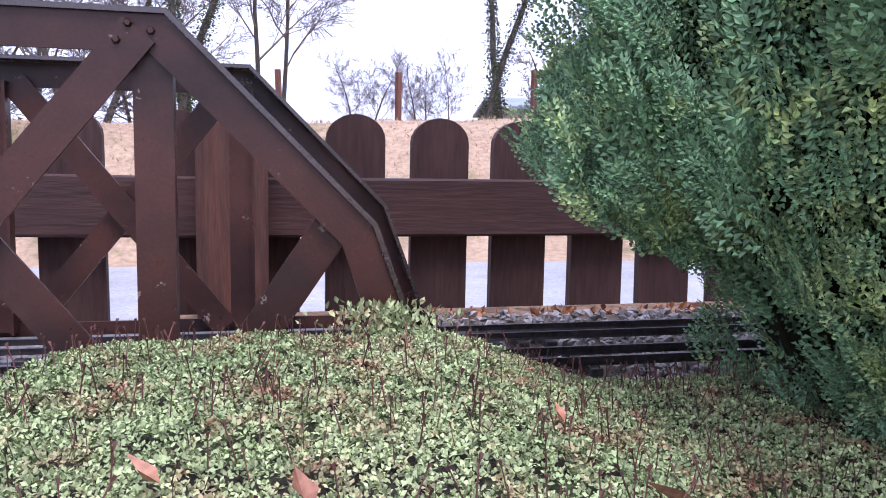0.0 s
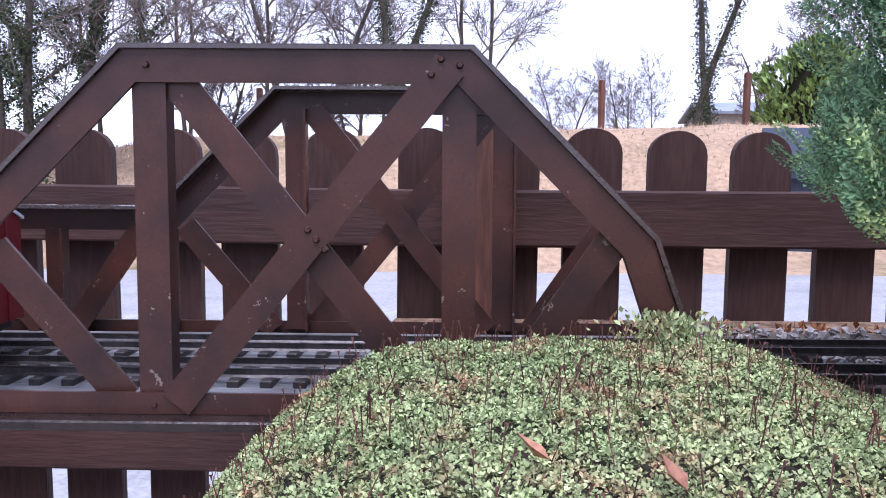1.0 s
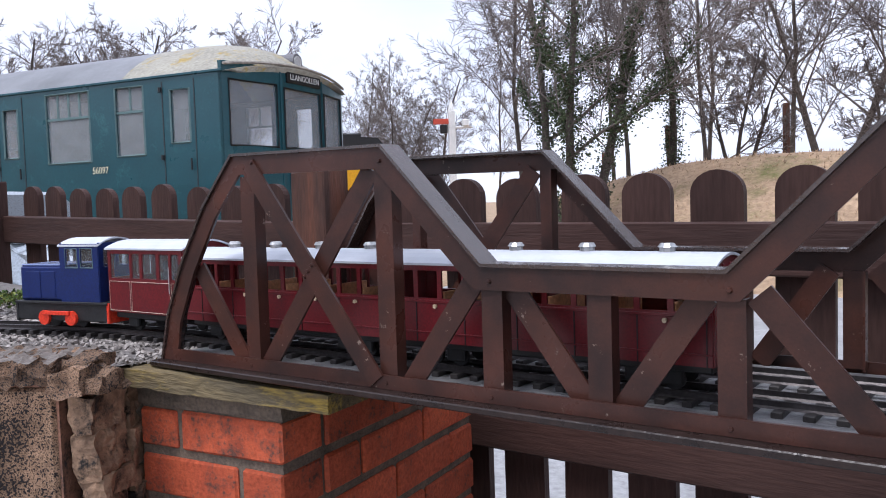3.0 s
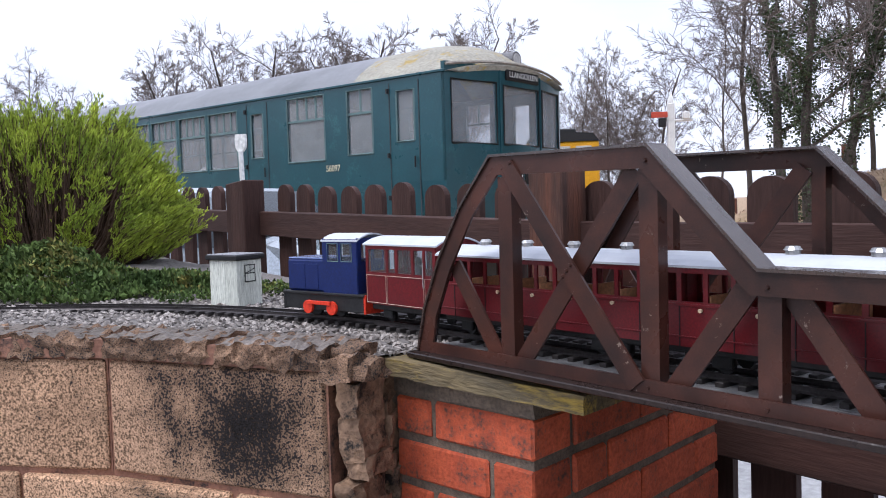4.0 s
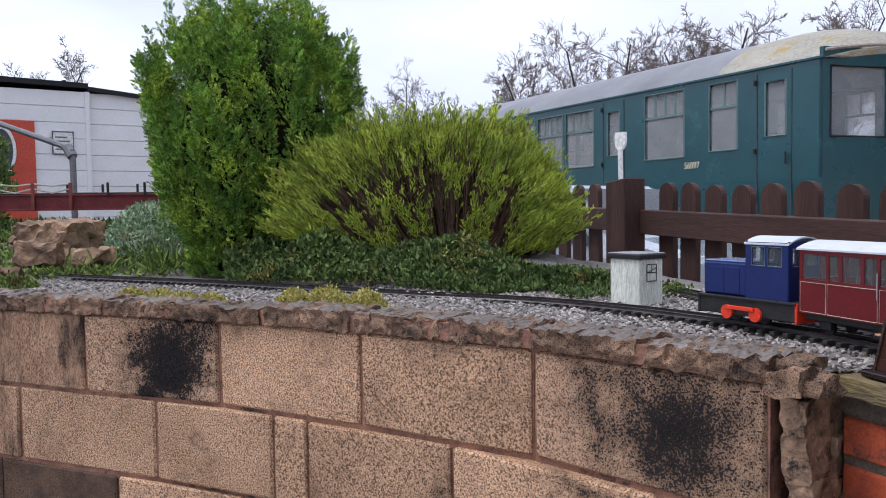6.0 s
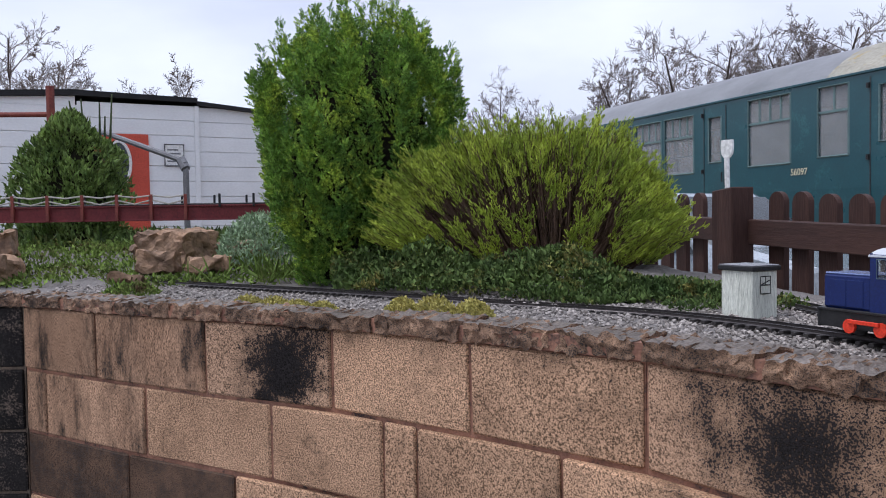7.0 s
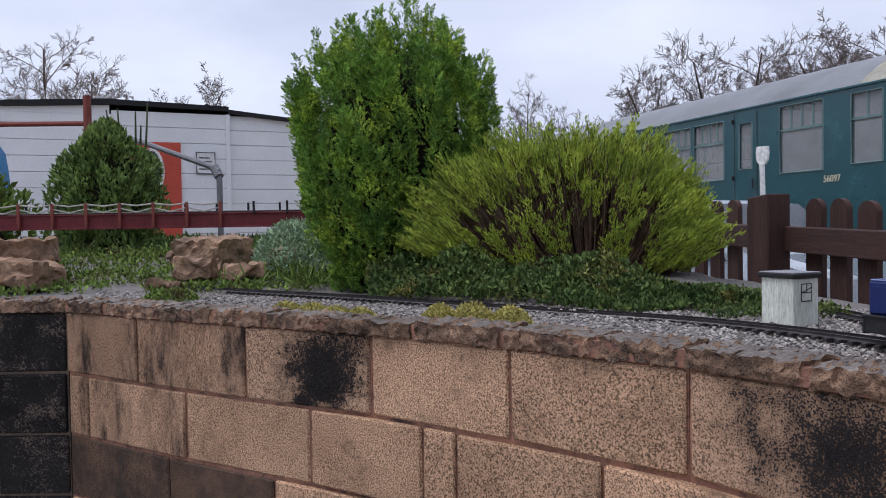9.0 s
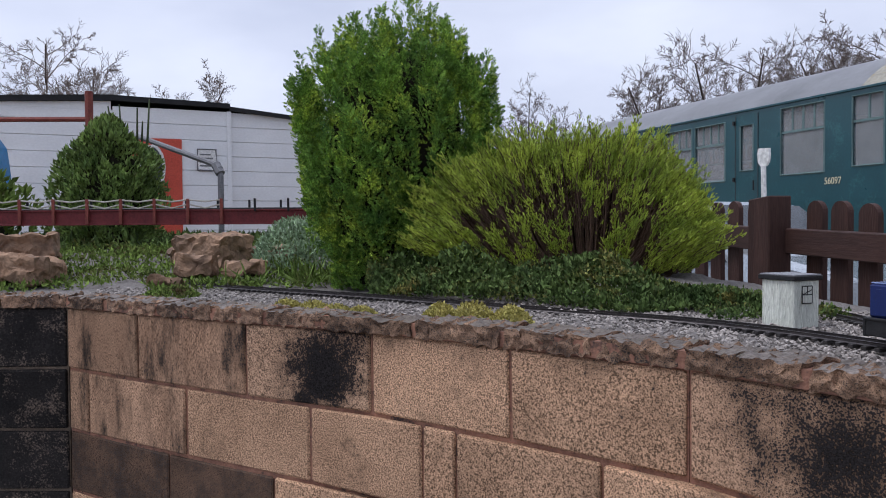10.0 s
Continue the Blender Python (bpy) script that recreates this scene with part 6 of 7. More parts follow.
for x, y, z, L, H, D in ((-2.848, -1.714, 0.81, 0.16, 0.091, 0.137), (-2.809, -1.515, 0.81, 0.182, 0.057, 0.137), (-3.423, -1.686, 0.82, 0.319, 0.194, 0.228), (-3.463, -1.884, 0.82, 0.228, 0.103, 0.171), (-2.914, -2.498, 0.81, 0.296, 0.114, 0.228), (-3.057, -2.568, 0.89, 0.251, 0.103, 0.228), (-2.556, -1.779, 0.802, 0.137, 0.023, 0.057), (-3.563, -1.412, 0.82, 0.228, 0.114, 0.228)):
    st = part("rock", rough_stone(L, D, H, rr.random(), 0.026, (12, 10, 9), 22), M["rock"], smooth=False)
    st.matrix_basis = pose(x, y, z, rr.uniform(-8, 8), rr.uniform(-8, 8), 75 + rr.uniform(-30, 30))
    tagged(st, "rough brown rockery stone among weeds", "rock", "rockery stones")


def shrub(name, label, c, r, n, mat, size, seed=1.0):
    ob = thing(name, label, "shrub")
    prof = lambda h: max(0.08, (0.7 + 0.3 * smoothstep(0, 0.3, h)) * (1 - h ** 3) ** 0.62)
    part("stem", Shape().tube([(c[0], c[1], c[2] - 0.25), (c[0], c[1], c[2] + 0.3)], [0.05, 0.03], 7), M["bark"], ob)
    # dark core paints the shade behind the leaves
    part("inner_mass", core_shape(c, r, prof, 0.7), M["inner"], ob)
    places, outs = crown(c, r, n, prof, 0.45, seed, 0.3, plume=0.2)
    tv, tf = leaf_template(0.5)
    part("crown", scatter("leaves", tv, tf, places, M[mat], outs, rng.uniform(0.7, 1.3, n) * size, rng, 0.7), None, ob)
    return ob


shrub("laurel_shrub", "dark rounded evergreen shrub behind the red bridge", (-5.114, -2.607, 0.76), (0.35, 0.35, 1.06), 15000, "laurel", 0.042)
shrub("laurel_shrub", "low bright evergreen shrub by the blue tarpaulin", (-6.174, -4.168, 0.66), (0.56, 0.68, 0.97), 2600, "weeds", 0.09, 4.0)
tw = Shape()
for k in range(7):
    a = rr.uniform(-0.15, 0.15)
    tw.tube([(-5.114, -2.607 + 0.13 + a, 1.6), (-5.114 + rr.uniform(-0.1, 0.1), -2.607 + 0.13 + a * 1.3, 1.78 + rr.uniform(0, 0.16))], [0.009, 0.005], 4)
tagged(part("bare_stems", tw, M["ivy"]), "upright leafy stems above the dark shrub", "stems", kind="stuff")

SH = Matrix(((-0.3065, -0.9519, 0, -10.382), (0.9519, -0.3065, 0, -2.441), (0, 0, 1, 0.19), (0, 0, 0, 1)))
shed = thing("white_shed", "long white boarded shed with black felt roof edge", "shed", at=SH)


def holes_wall(us, vs, holes, make, s=None):
    """A wall of cells between the marks us and vs, left open at the holes."""
    s = s or Shape()
    us = sorted(set(us) | {h[0] for h in holes} | {h[1] for h in holes})
    vs = sorted(set(vs) | {h[2] for h in holes} | {h[3] for h in holes})
    for a, b in zip(us, us[1:]):
        for c, d in zip(vs, vs[1:]):
            m, k = (a + b) / 2, (c + d) / 2
            if not any(h[0] < m < h[1] and h[2] < k < h[3] for h in holes):
                make(s, a, b, c, d)
    return s


for k in range(13):
    z = -0.2 + 0.2 * k
    top = z + 0.195
    for a, b, zmax in ((-5.5, -1.4, 2.33), (-1.4, 0.05, 2.42), (0.05, 3.6, 2.4)):
        if top < zmax + 0.12:
            part("board", Shape().brick(a, b, 0.0 if a < 0 else 0.08, 0.03 if a < 0 else 0.11, z, min(top, zmax), 0.006), M["white"], shed)
part("wall", Shape().box(-5.5, 0.05, 0.03, 3.0, -0.2, 2.35), M["white"], shed)
part("wall", Shape().box(0.05, 3.6, 0.11, 3.0, -0.2, 2.3), M["white"], shed)
s = Shape()
s.add([(-5.5, -0.06, 2.2), (-1.45, -0.06, 2.46), (0.07, -0.06, 2.44), (0.07, 3.1, 2.5), (-5.5, 3.1, 2.3), (-5.5, -0.06, 2.27), (-1.45, -0.06, 2.53), (0.07, -0.06, 2.5), (0.07, 3.1, 2.56), (-5.5, 3.1, 2.36)],
      [(0, 1, 6, 5), (1, 2, 7, 6), (2, 3, 8, 7), (3, 4, 9, 8), (5, 6, 7, 8, 9), (4, 3, 2, 1, 0), (4, 0, 5, 9)])
part("roof", s, M["felt"], shed, "black felt roof edge")
part("board", plate([(-3.47, 2.331), (-1.42, 2.331), (-1.42, 2.457)], 0.001, 0.029), M["white"], shed)
s = Shape()
s.add([(0.07, 0.0, 2.42), (3.7, 0.0, 2.1), (3.7, 3.1, 2.1), (0.07, 3.1, 2.42), (0.07, 0.0, 2.47), (3.7, 0.0, 2.15), (3.7, 3.1, 2.15), (0.07, 3.1, 2.47)], [(0, 1, 5, 4), (1, 2, 6, 5), (2, 3, 7, 6), (3, 0, 4, 7), (4, 5, 6, 7), (3, 2, 1, 0)])
part("roof", s, M["felt"], shed)
part("corner_board", Shape().brick(0.03, 0.09, -0.01, 0.1, -0.2, 2.4, 0.004), M["white"], shed)
door = part("door", Shape().brick(-1.22, -0.56, -0.03, 0.0, 0.0, 2.0, 0.006), M["door"], shed, "orange-red door with an oval window")
part("door_window", plate([(-0.93 + 0.13 * math.cos(a), 1.62 + 0.27 * math.sin(a)) for a in [2 * math.pi * k / 20 for k in range(20)]], -0.05, -0.03), M["car_glass"], door, "oval glass with white rim")
part("window_rim", Shape().tube([(-0.93 + 0.14 * math.cos(a), -0.05, 1.62 + 0.28 * math.sin(a)) for a in [2 * math.pi * k / 20 for k in range(21)]], 0.022, 5), M["sign_white"], door)
notice = part("notice", Shape().box(-0.36, -0.12, -0.02, -0.005, 1.6, 1.88), M["sign_white"], shed, "framed notice")
part("notice_frame", Shape().tube([(-0.36, -0.02, 1.6), (-0.12, -0.02, 1.6), (-0.12, -0.02, 1.88), (-0.36, -0.02, 1.88), (-0.36, -0.02, 1.6)], 0.012, 4), M["steel"], notice)
for k in range(4):
    part("text_bar", Shape().box(-0.33, -0.16 - 0.03 * (k % 2), -0.023, -0.021, 1.65 + 0.05 * k, 1.67 + 0.05 * k), M["steel"], notice)
part("vent_pipe", Shape().tube([(-0.12, 0.5, 2.45), (-0.12, 0.5, 2.6)], 0.03, 6), M["felt"], shed)
pipe = thing("grey_pipe_rail", "bent grey steel pipe rail", "rail")
part("pipe", Shape().tube([(-6.186, -2.762, 1.84), (-5.708, -2.497, 1.74), (-5.111, -1.881, 1.495), (-5.056, -1.826, 1.46), (-5.051, -1.82, 1.4), (-5.047, -1.815, 0.0)], 0.021, 8), M["steel"], pipe)
part("joint", Shape().tube([(-5.093, -1.859, 1.49), (-5.051, -1.82, 1.42)], 0.034, 8), M["steel"], pipe)
pole = thing("steel_pole_frame", "red-brown steel pole with a cross bar", "pole")
part("upright", Shape().tube([(-5.849, -2.932, 0.0), (-5.849, -2.932, 2.12)], 0.032, 8), M["rust"], pole)
part("cross_bar", Shape().tube([(-5.849, -2.932, 1.9), (-6.068, -5.161, 1.9)], 0.02, 8), M["rust"], pole)
tp = Shape()
for i in range(11):
    for j in range(9):
        u, v = i / 10, j / 8
        tp.v.append((-6.208 + -0.062 * u - 0.5 * v * (1 - v) + 0.04 * fbm(u, v, 5), -4.722 + 0.687 * u, 0.75 + (1.33 - 0.3 * u ** 6) * v + 0.03 * fbm(u, v, 6, 3)))
for i in range(10):
    for j in range(8):
        a = i * 9 + j
        tp.f.append((a, a + 9, a + 10, a + 1))
base_n = len(tp.v)
tp.v += [(x - 0.9, y, z) for x, y, z in tp.v[:base_n]]
tp.f += [tuple(base_n + i for i in reversed(q)) for q in tp.f[:80]]
for ring in ([9 * i + 8 for i in range(11)], [90 + j for j in range(9)], [j for j in range(9)]):
    tp.f += [(a, b, b + base_n, a + base_n) for a, b in zip(ring, ring[1:])]
tagged(part("tarpaulin", tp, M["tarp"], smooth=True), "bright blue tarpaulin over a stack", "tarpaulin")

# ---- green railcar ----
DM = Matrix(((0.9799, -0.1996, 0, -6.70), (0.1996, 0.9799, 0, 5.70), (0, 0, 1, 0.13), (0, 0, 0, 1)))
railcar = thing("railcar", "old green railway carriage with rusty yellowed cab roof", "railway carriage", at=DM)
W2, LEN = 2.74, 17.6
side_holes = [(0.5, 0.8, 1.72, 2.37), (1.23, 1.7, 1.6, 2.46), (2.15, 2.93, 1.56, 2.47), (3.48, 3.76, 1.67, 2.33)]
x = 4.1
while x < 15.5:
    side_holes.append((x, x + 0.73, 1.54, 2.42))
    x += 0.81
    if abs(x - 9.77) < 0.4:
        side_holes.append((x + 0.1, x + 0.4, 1.67, 2.33))
        x += 0.6


def side_cell(y, t):
    def make(s, a, b, c, d):
        yo = lambda z: 0.05 * smoothstep(1.2, 0.5, z) * t
        s.add([(-a, y + yo(c), c), (-b, y + yo(c), c), (-b, y + yo(d), d), (-a, y + yo(d), d), (-a, y + yo(c) + 0.06 * t, c), (-b, y + yo(c) + 0.06 * t, c), (-b, y + yo(d) + 0.06 * t, d), (-a, y + yo(d) + 0.06 * t, d)],
              [(0, 1, 2, 3), (7, 6, 5, 4), (0, 4, 5, 1), (2, 6, 7, 3), (1, 5, 6, 2), (0, 3, 7, 4)])
    return make


for y, t in ((0.0, 1), (W2, -1)):
    body = part("body_side", holes_wall([0, LEN], [0.3, 0.6, 0.9, 1.2, 2.53], side_holes, side_cell(y, t)).mesh("body_side", M["green"], weld=True), None, railcar)
    for a, b, c, d in side_holes:
        w = thing("window", "", "")
        w.parent = railcar
        yy = y + 0.03 * t
        part("pane", Shape().box(-b, -a, yy - 0.004, yy + 0.004, c, d), M["window"], w).visible_shadow = False
        rim = Shape().tube([(-a, y, c), (-b, y, c), (-b, y, d), (-a, y, d), (-a, y, c)], 0.016, 4)
        part("window_frame", rim, M["frame_pale"], w)
        if b - a > 0.45:
            zb = c + 0.64 * (d - c)
            part("transom", Shape().box(-b, -a, yy - 0.015, yy + 0.015, zb - 0.015, zb + 0.015), M["frame_pale"], w)
            for q in ([0.5] if b - a < 0.6 else [0.25, 0.5, 0.75]):
                xx = -a - (b - a) * q
                part("mullion", Shape().box(xx - 0.012, xx + 0.012, yy - 0.012, yy + 0.012, zb, d), M["frame_pale"], w)
    for a, b in ((0.42, 0.92), (3.38, 3.86)):
        for xx in (a, b):
            part("door_seam", Shape().box(-xx - 0.008, -xx + 0.008, y - 0.006 * t, y, 0.75, 2.48), M["dark_in"], railcar)
        part("door_handle", Shape().tube([(-a - 0.06, y - 0.03 * t, 1.38), (-a - 0.06, y - 0.03 * t, 1.52)], 0.012, 5), M["black"], railcar)
        for z in (1.0, 1.55, 2.38):
            part("hinge", Shape().tube([(-b - 0.02, y - 0.02 * t, z - 0.03), (-b - 0.02, y - 0.02 * t, z + 0.03)], 0.022, 6), M["black"], railcar)


def bulge(y):
    return 0.2 * (1 - ((y - W2 / 2) / (W2 / 2)) ** 2)


front_holes = [(0.09, 0.86, 1.66, 2.45), (1.0, 1.86, 1.66, 2.43), (1.98, 2.63, 1.66, 2.45)]


def front_cell(s, a, b, c, d):
    n = max(1, round((b - a) / 0.2))
    for k in range(n):
        p, q = a + (b - a) * k / n, a + (b - a) * (k + 1) / n
        s.add([(bulge(p), p, c), (bulge(q), q, c), (bulge(q), q, d), (bulge(p), p, d), (bulge(p) - 0.05, p, c), (bulge(q) - 0.05, q, c), (bulge(q) - 0.05, q, d), (bulge(p) - 0.05, p, d)],
              [(0, 1, 2, 3), (7, 6, 5, 4), (0, 4, 5, 1), (2, 6, 7, 3), (1, 5, 6, 2), (0, 3, 7, 4)])


part("cab_front", holes_wall([0, W2], [0.3, 2.66], front_holes, front_cell).mesh("cab_front", M["green"], weld=True), None, railcar)
for a, b, c, d in front_holes:
    w = thing("windscreen", "", "")
    w.parent = railcar
    s = Shape().add([(bulge(a) - 0.02, a, c), (bulge(b) - 0.02, b, c), (bulge(b) - 0.02, b, d), (bulge(a) - 0.02, a, d)], [(0, 1, 2, 3)])
    s.add([(bulge(a) - 0.026, a, c), (bulge(b) - 0.026, b, c), (bulge(b) - 0.026, b, d), (bulge(a) - 0.026, a, d)], [(3, 2, 1, 0)])
    part("pane", s, M["window"], w).visible_shadow = False
    part("window_frame", Shape().tube([(bulge(a) + 0.005, a, c), (bulge(b) + 0.005, b, c), (bulge(b) + 0.005, b, d), (bulge(a) + 0.005, a, d), (bulge(a) + 0.005, a, c)], 0.014, 4), M["ink"], w)
for y in (0.93, 1.92):
    part("front_bead", Shape().tube([(bulge(y) + 0.004, y, 0.5), (bulge(y) + 0.004, y, 2.62)], 0.014, 5), M["green"], railcar)
# roof: arched, drawn down to a dome over the cab
s = Shape()
stations = [-LEN, -14, -10, -6, -3, -1.6, -1.3, -1.0, -0.8, -0.6, -0.42, -0.27, -0.15, -0.06, 0.0, 0.05]
n = 16
for x in stations:
    k = smoothstep(-1.5, 0.06, x)
    for j in range(n + 1):
        u = 2 * j / n - 1
        y = W2 / 2 * (1 + u * 1.012)
        drop = 0.92 * max(0.0, (x + 1.3) / 1.35) ** 2.4
        z = 2.53 + 0.1 * k * (1 - u * u) + 0.57 * (1 - drop) * (1 - abs(u) ** 2.3)
        s.v.append((x + bulge(y) * k * 1.0 + (0.02 if x > 0 else 0), y, z))
for i in range(len(stations) - 1):
    for j in range(n):
        a = i * (n + 1) + j
        s.f.append((a, a + 1, a + n + 2, a + n + 1))
s.f.append(tuple((len(stations) - 1) * (n + 1) + j for j in range(n + 1)))
roof_me = s.mesh("roof", M["dmu_roof"], True)
roof_me.materials.append(M["dome"])
for poly in roof_me.polygons:
    if poly.center.x > -1.55:
        poly.material_index = 1
part("roof", roof_me, None, railcar, "weathered grey roof with peeling yellow dome")
s = Shape().tube([(bulge(W2 * i / 13) + 0.03, W2 * i / 13, 2.62 + 0.1 * (1 - (2 * i / 13 - 1) ** 2)) for i in range(14)], 0.02, 5)
part("gutter", s, M["stone_far"], railcar)
for y in (-0.01, W2 + 0.01):
    part("gutter", Shape().tube([(0.02, y, 2.545), (-LEN, y, 2.545)], 0.02, 5), M["green"], railcar)
lamp = part("headlamp", Shape().tube([(-0.25, 1.47, 2.83), (0.1, 1.47, 2.83)], [0.12, 0.11], 16), M["steel"], railcar)
part("lamp_glass", Shape().tube([(0.095, 1.47, 2.83), (0.11, 1.47, 2.83)], [0.085, 0.08], 14), M["seat_pale"], lamp)
blind = part("destination_box", Shape().brick(bulge(1.4) - 0.03, bulge(1.4) + 0.02, 1.05, 1.83, 2.5, 2.645, 0.01), M["ink"], railcar, "black destination blind")
letters("lettering", "LLANGOLLEN", 0.105, M["letter"], blind, Matrix(((0, 0, 1, bulge(1.4) + 0.026), (1, 0, 0, 1.44), (0, 1, 0, 2.575), (0, 0, 0, 1))), 1.05)
code = part("code_box", Shape().brick(bulge(1.4) - 0.03, bulge(1.4) + 0.015, 1.06, 1.76, 1.1, 1.56, 0.01), M["green"], railcar)
for y, ch in ((1.25, "C"), (1.57, "1")):
    bx = part("code_panel", Shape().box(bulge(1.4) + 0.014, bulge(1.4) + 0.022, y - 0.14, y + 0.14, 1.14, 1.52), M["ink"], code)
    letters("lettering", ch, 0.42, M["letter"], code, Matrix(((0, 0, 1, bulge(1.4) + 0.026), (1, 0, 0, y), (0, 1, 0, 1.33), (0, 0, 0, 1))), 0.85)
letters("fleet_number", "56097", 0.125, M["cream_letter"], railcar, Matrix(((1, 0, 0, -2.0), (0, 0, -1, -0.008), (0, 1, 0, 1.435), (0, 0, 0, 1))), 0.9)
part("floor", Shape().box(-LEN, 0, 0.06, W2 - 0.06, 0.3, 0.5), M["dark_in"], railcar)
for k in range(13):
    x = -4.3 - 0.98 * k
    for y in (0.15, 1.6):
        part("seat", Shape().brick(x - 0.07, x + 0.07, y, y + 0.95, 0.5, 1.62, 0.04), M["seat_pale"], railcar)
part("partition", Shape().box(-3.35, -3.3, 0.06, W2 - 0.06, 0.5, 2.5), M["seat_pale"], railcar)
part("cab_desk", Shape().brick(-0.35, 0.05, 0.15, 2.6, 0.5, 1.62, 0.04), M["dark_in"], railcar)
for y in (0.5, 2.2):
    part("lamp_bracket", Shape().brick(0.1, 0.16, y - 0.03, y + 0.03, 0.45, 0.98, 0.01), M["red"], railcar, "red upright bracket")
part("underframe", Shape().brick(-LEN + 0.1, -0.1, 0.25, 2.5, -0.2, 0.3, 0.02), M["black"], railcar)
for x in (-1.9, -4.2, -13.4, -15.7):
    for y in (0.55, 2.15):
        part("wheel", Shape().tube([(x, y, -0.12), (x, y + 0.1, -0.12)], 0.42, 18), M["black"], railcar)
tagged(new("track_bed", Shape().brick(-30, 4, 5.2, 9.6, -0.95, -0.53, 0.1).mesh("track_bed", M["stone_far"])), "stony railway track bed under the carriage", "track bed", kind="structure").matrix_basis = pose(-1.3, -0.1, 0, 0, 0, 11.5)

tagged(new("road", Shape().box(-4.6, 12, 3.0, 7.6, -0.3, 0.008).mesh("road", M["concrete"])), "pale wet gravelled yard beyond the fence", "road", kind="structure")

# parked car behind the fence
car = thing("car", "silver grey parked car behind the fence", "car", at=pose(-6.526, 2.592, -0.24, 0, 0, 25))
prof = [(-2.0, 0.35), (-2.0, 0.75), (-1.75, 0.92), (-1.1, 1.38), (-0.3, 1.5), (0.5, 1.47), (1.1, 1.0), (1.9, 0.85), (2.05, 0.5), (2.05, 0.3)]
s = Shape()
m = len(prof)
for y, k in ((-0.82, 0.97), (-0.6, 1.0), (0.6, 1.0), (0.82, 0.97)):
    s.v += [(x, y * (1 if z < 1 else 0.86), z * k) for x, z in prof]
for r in range(3):
    s.f += [(r * m + j, r * m + (j + 1) % m, (r + 1) * m + (j + 1) % m, (r + 1) * m + j) for j in range(m)]
s.f += [tuple(range(m)), tuple(range(3 * m, 4 * m))[::-1]]
part("body", s, M["car"], car, smooth=False)
for sgn in (-1, 1):
    part("side_window", Shape().add([(-1.1, sgn * 0.79, 0.95), (0.85, sgn * 0.79, 0.95), (0.45, sgn * 0.72, 1.36), (-0.85, sgn * 0.72, 1.34)], [(0, 1, 2, 3)]), M["car_glass"], car)
    for x in (-1.25, 1.3):
        wl = part("wheel", Shape().tube([(x, sgn * 0.7, 0.31), (x, sgn * 0.84, 0.31)], 0.31, 16), M["tyre"], car)
        part("rim", Shape().tube([(x, sgn * 0.84, 0.31), (x, sgn * 0.85, 0.31)], 0.19, 12), M["silver"], wl)
part("windscreen", Shape().add([(0.56, -0.62, 1.44), (1.06, -0.68, 1.04), (1.06, 0.68, 1.04), (0.56, 0.62, 1.44)], [(0, 1, 2, 3)]), M["car_glass"], car)

# yellow locomotive front beyond the railcar
yl = thing("yellow_locomotive", "yellow-ended diesel locomotive with a black roof", "locomotive", at=pose(-19.0, 21.5, 0.4, 0, 0, -48))
part("bogie", Shape().brick(-7.5, -0.3, -1.1, 1.1, -0.3, 0.62, 0.05), M["black"], yl, "black bogie frame")
part("body", Shape().brick(-8, 0, -1.3, 1.3, 0.6, 2.75, 0.08), M["green"], yl)
part("cab_front", Shape().brick(0.0, 0.12, -1.3, 1.3, 0.6, 2.75, 0.05), M["yellow"], yl, "bright yellow cab end")
part("cab_side", Shape().brick(-1.6, 0.0, -1.33, -1.28, 1.2, 2.6, 0.02), M["yellow"], yl)
part("roof", Shape().prism([(-1.3, 2.75), (-1.1, 3.02), (0, 3.12), (1.1, 3.02), (1.3, 2.75)], -8, 0.15), M["black"], yl, "black roof")
for y in (-0.75, 0.0, 0.75):
    part("window", Shape().brick(0.1, 0.13, y - 0.28, y + 0.28, 2.15, 2.58, 0.01), M["seat_pale"], yl)
part("side_window", Shape().brick(-1.2, -0.5, -1.35, -1.32, 1.9, 2.45, 0.01), M["seat_pale"], yl)
part("horn_box", Shape().brick(-0.9, -0.3, -0.5, 0.5, 3.05, 3.25, 0.05), M["black"], yl)

# semaphore signal
sg = thing("semaphore_signal", "timber semaphore signal post with a red arm", "signal", at=pose(-16.0, 23.8, 0.25, 0, 0, 42) @ Matrix.Diagonal((1.25, 1.25, 1.25, 1)))
part("post", Shape().brick(-0.1, 0.1, -0.1, 0.1, -0.6, 3.25, 0.01), M["sign_white"], sg)
part("finial", Shape().tube([(0, 0, 3.25), (0, 0, 3.35), (0, 0, 3.6)], [0.1, 0.08, 0.01], 8), M["sign_white"], sg)
part("arm", Shape().brick(-0.55, -0.1, -0.14, -0.11, 2.86, 3.02, 0.01), M["door"], sg, "red signal arm")
part("lamp", Shape().brick(-0.35, -0.15, -0.2, 0.0, 2.6, 2.85, 0.02), M["black"], sg)
part("platform", Shape().brick(-0.1, 0.6, -0.1, 0.1, 2.75, 2.8, 0.01), M["sign_white"], sg)
part("lamp_far", Shape().brick(0.3, 0.5, -0.15, 0.0, 2.8, 3.0, 0.02), M["sign_white"], sg)

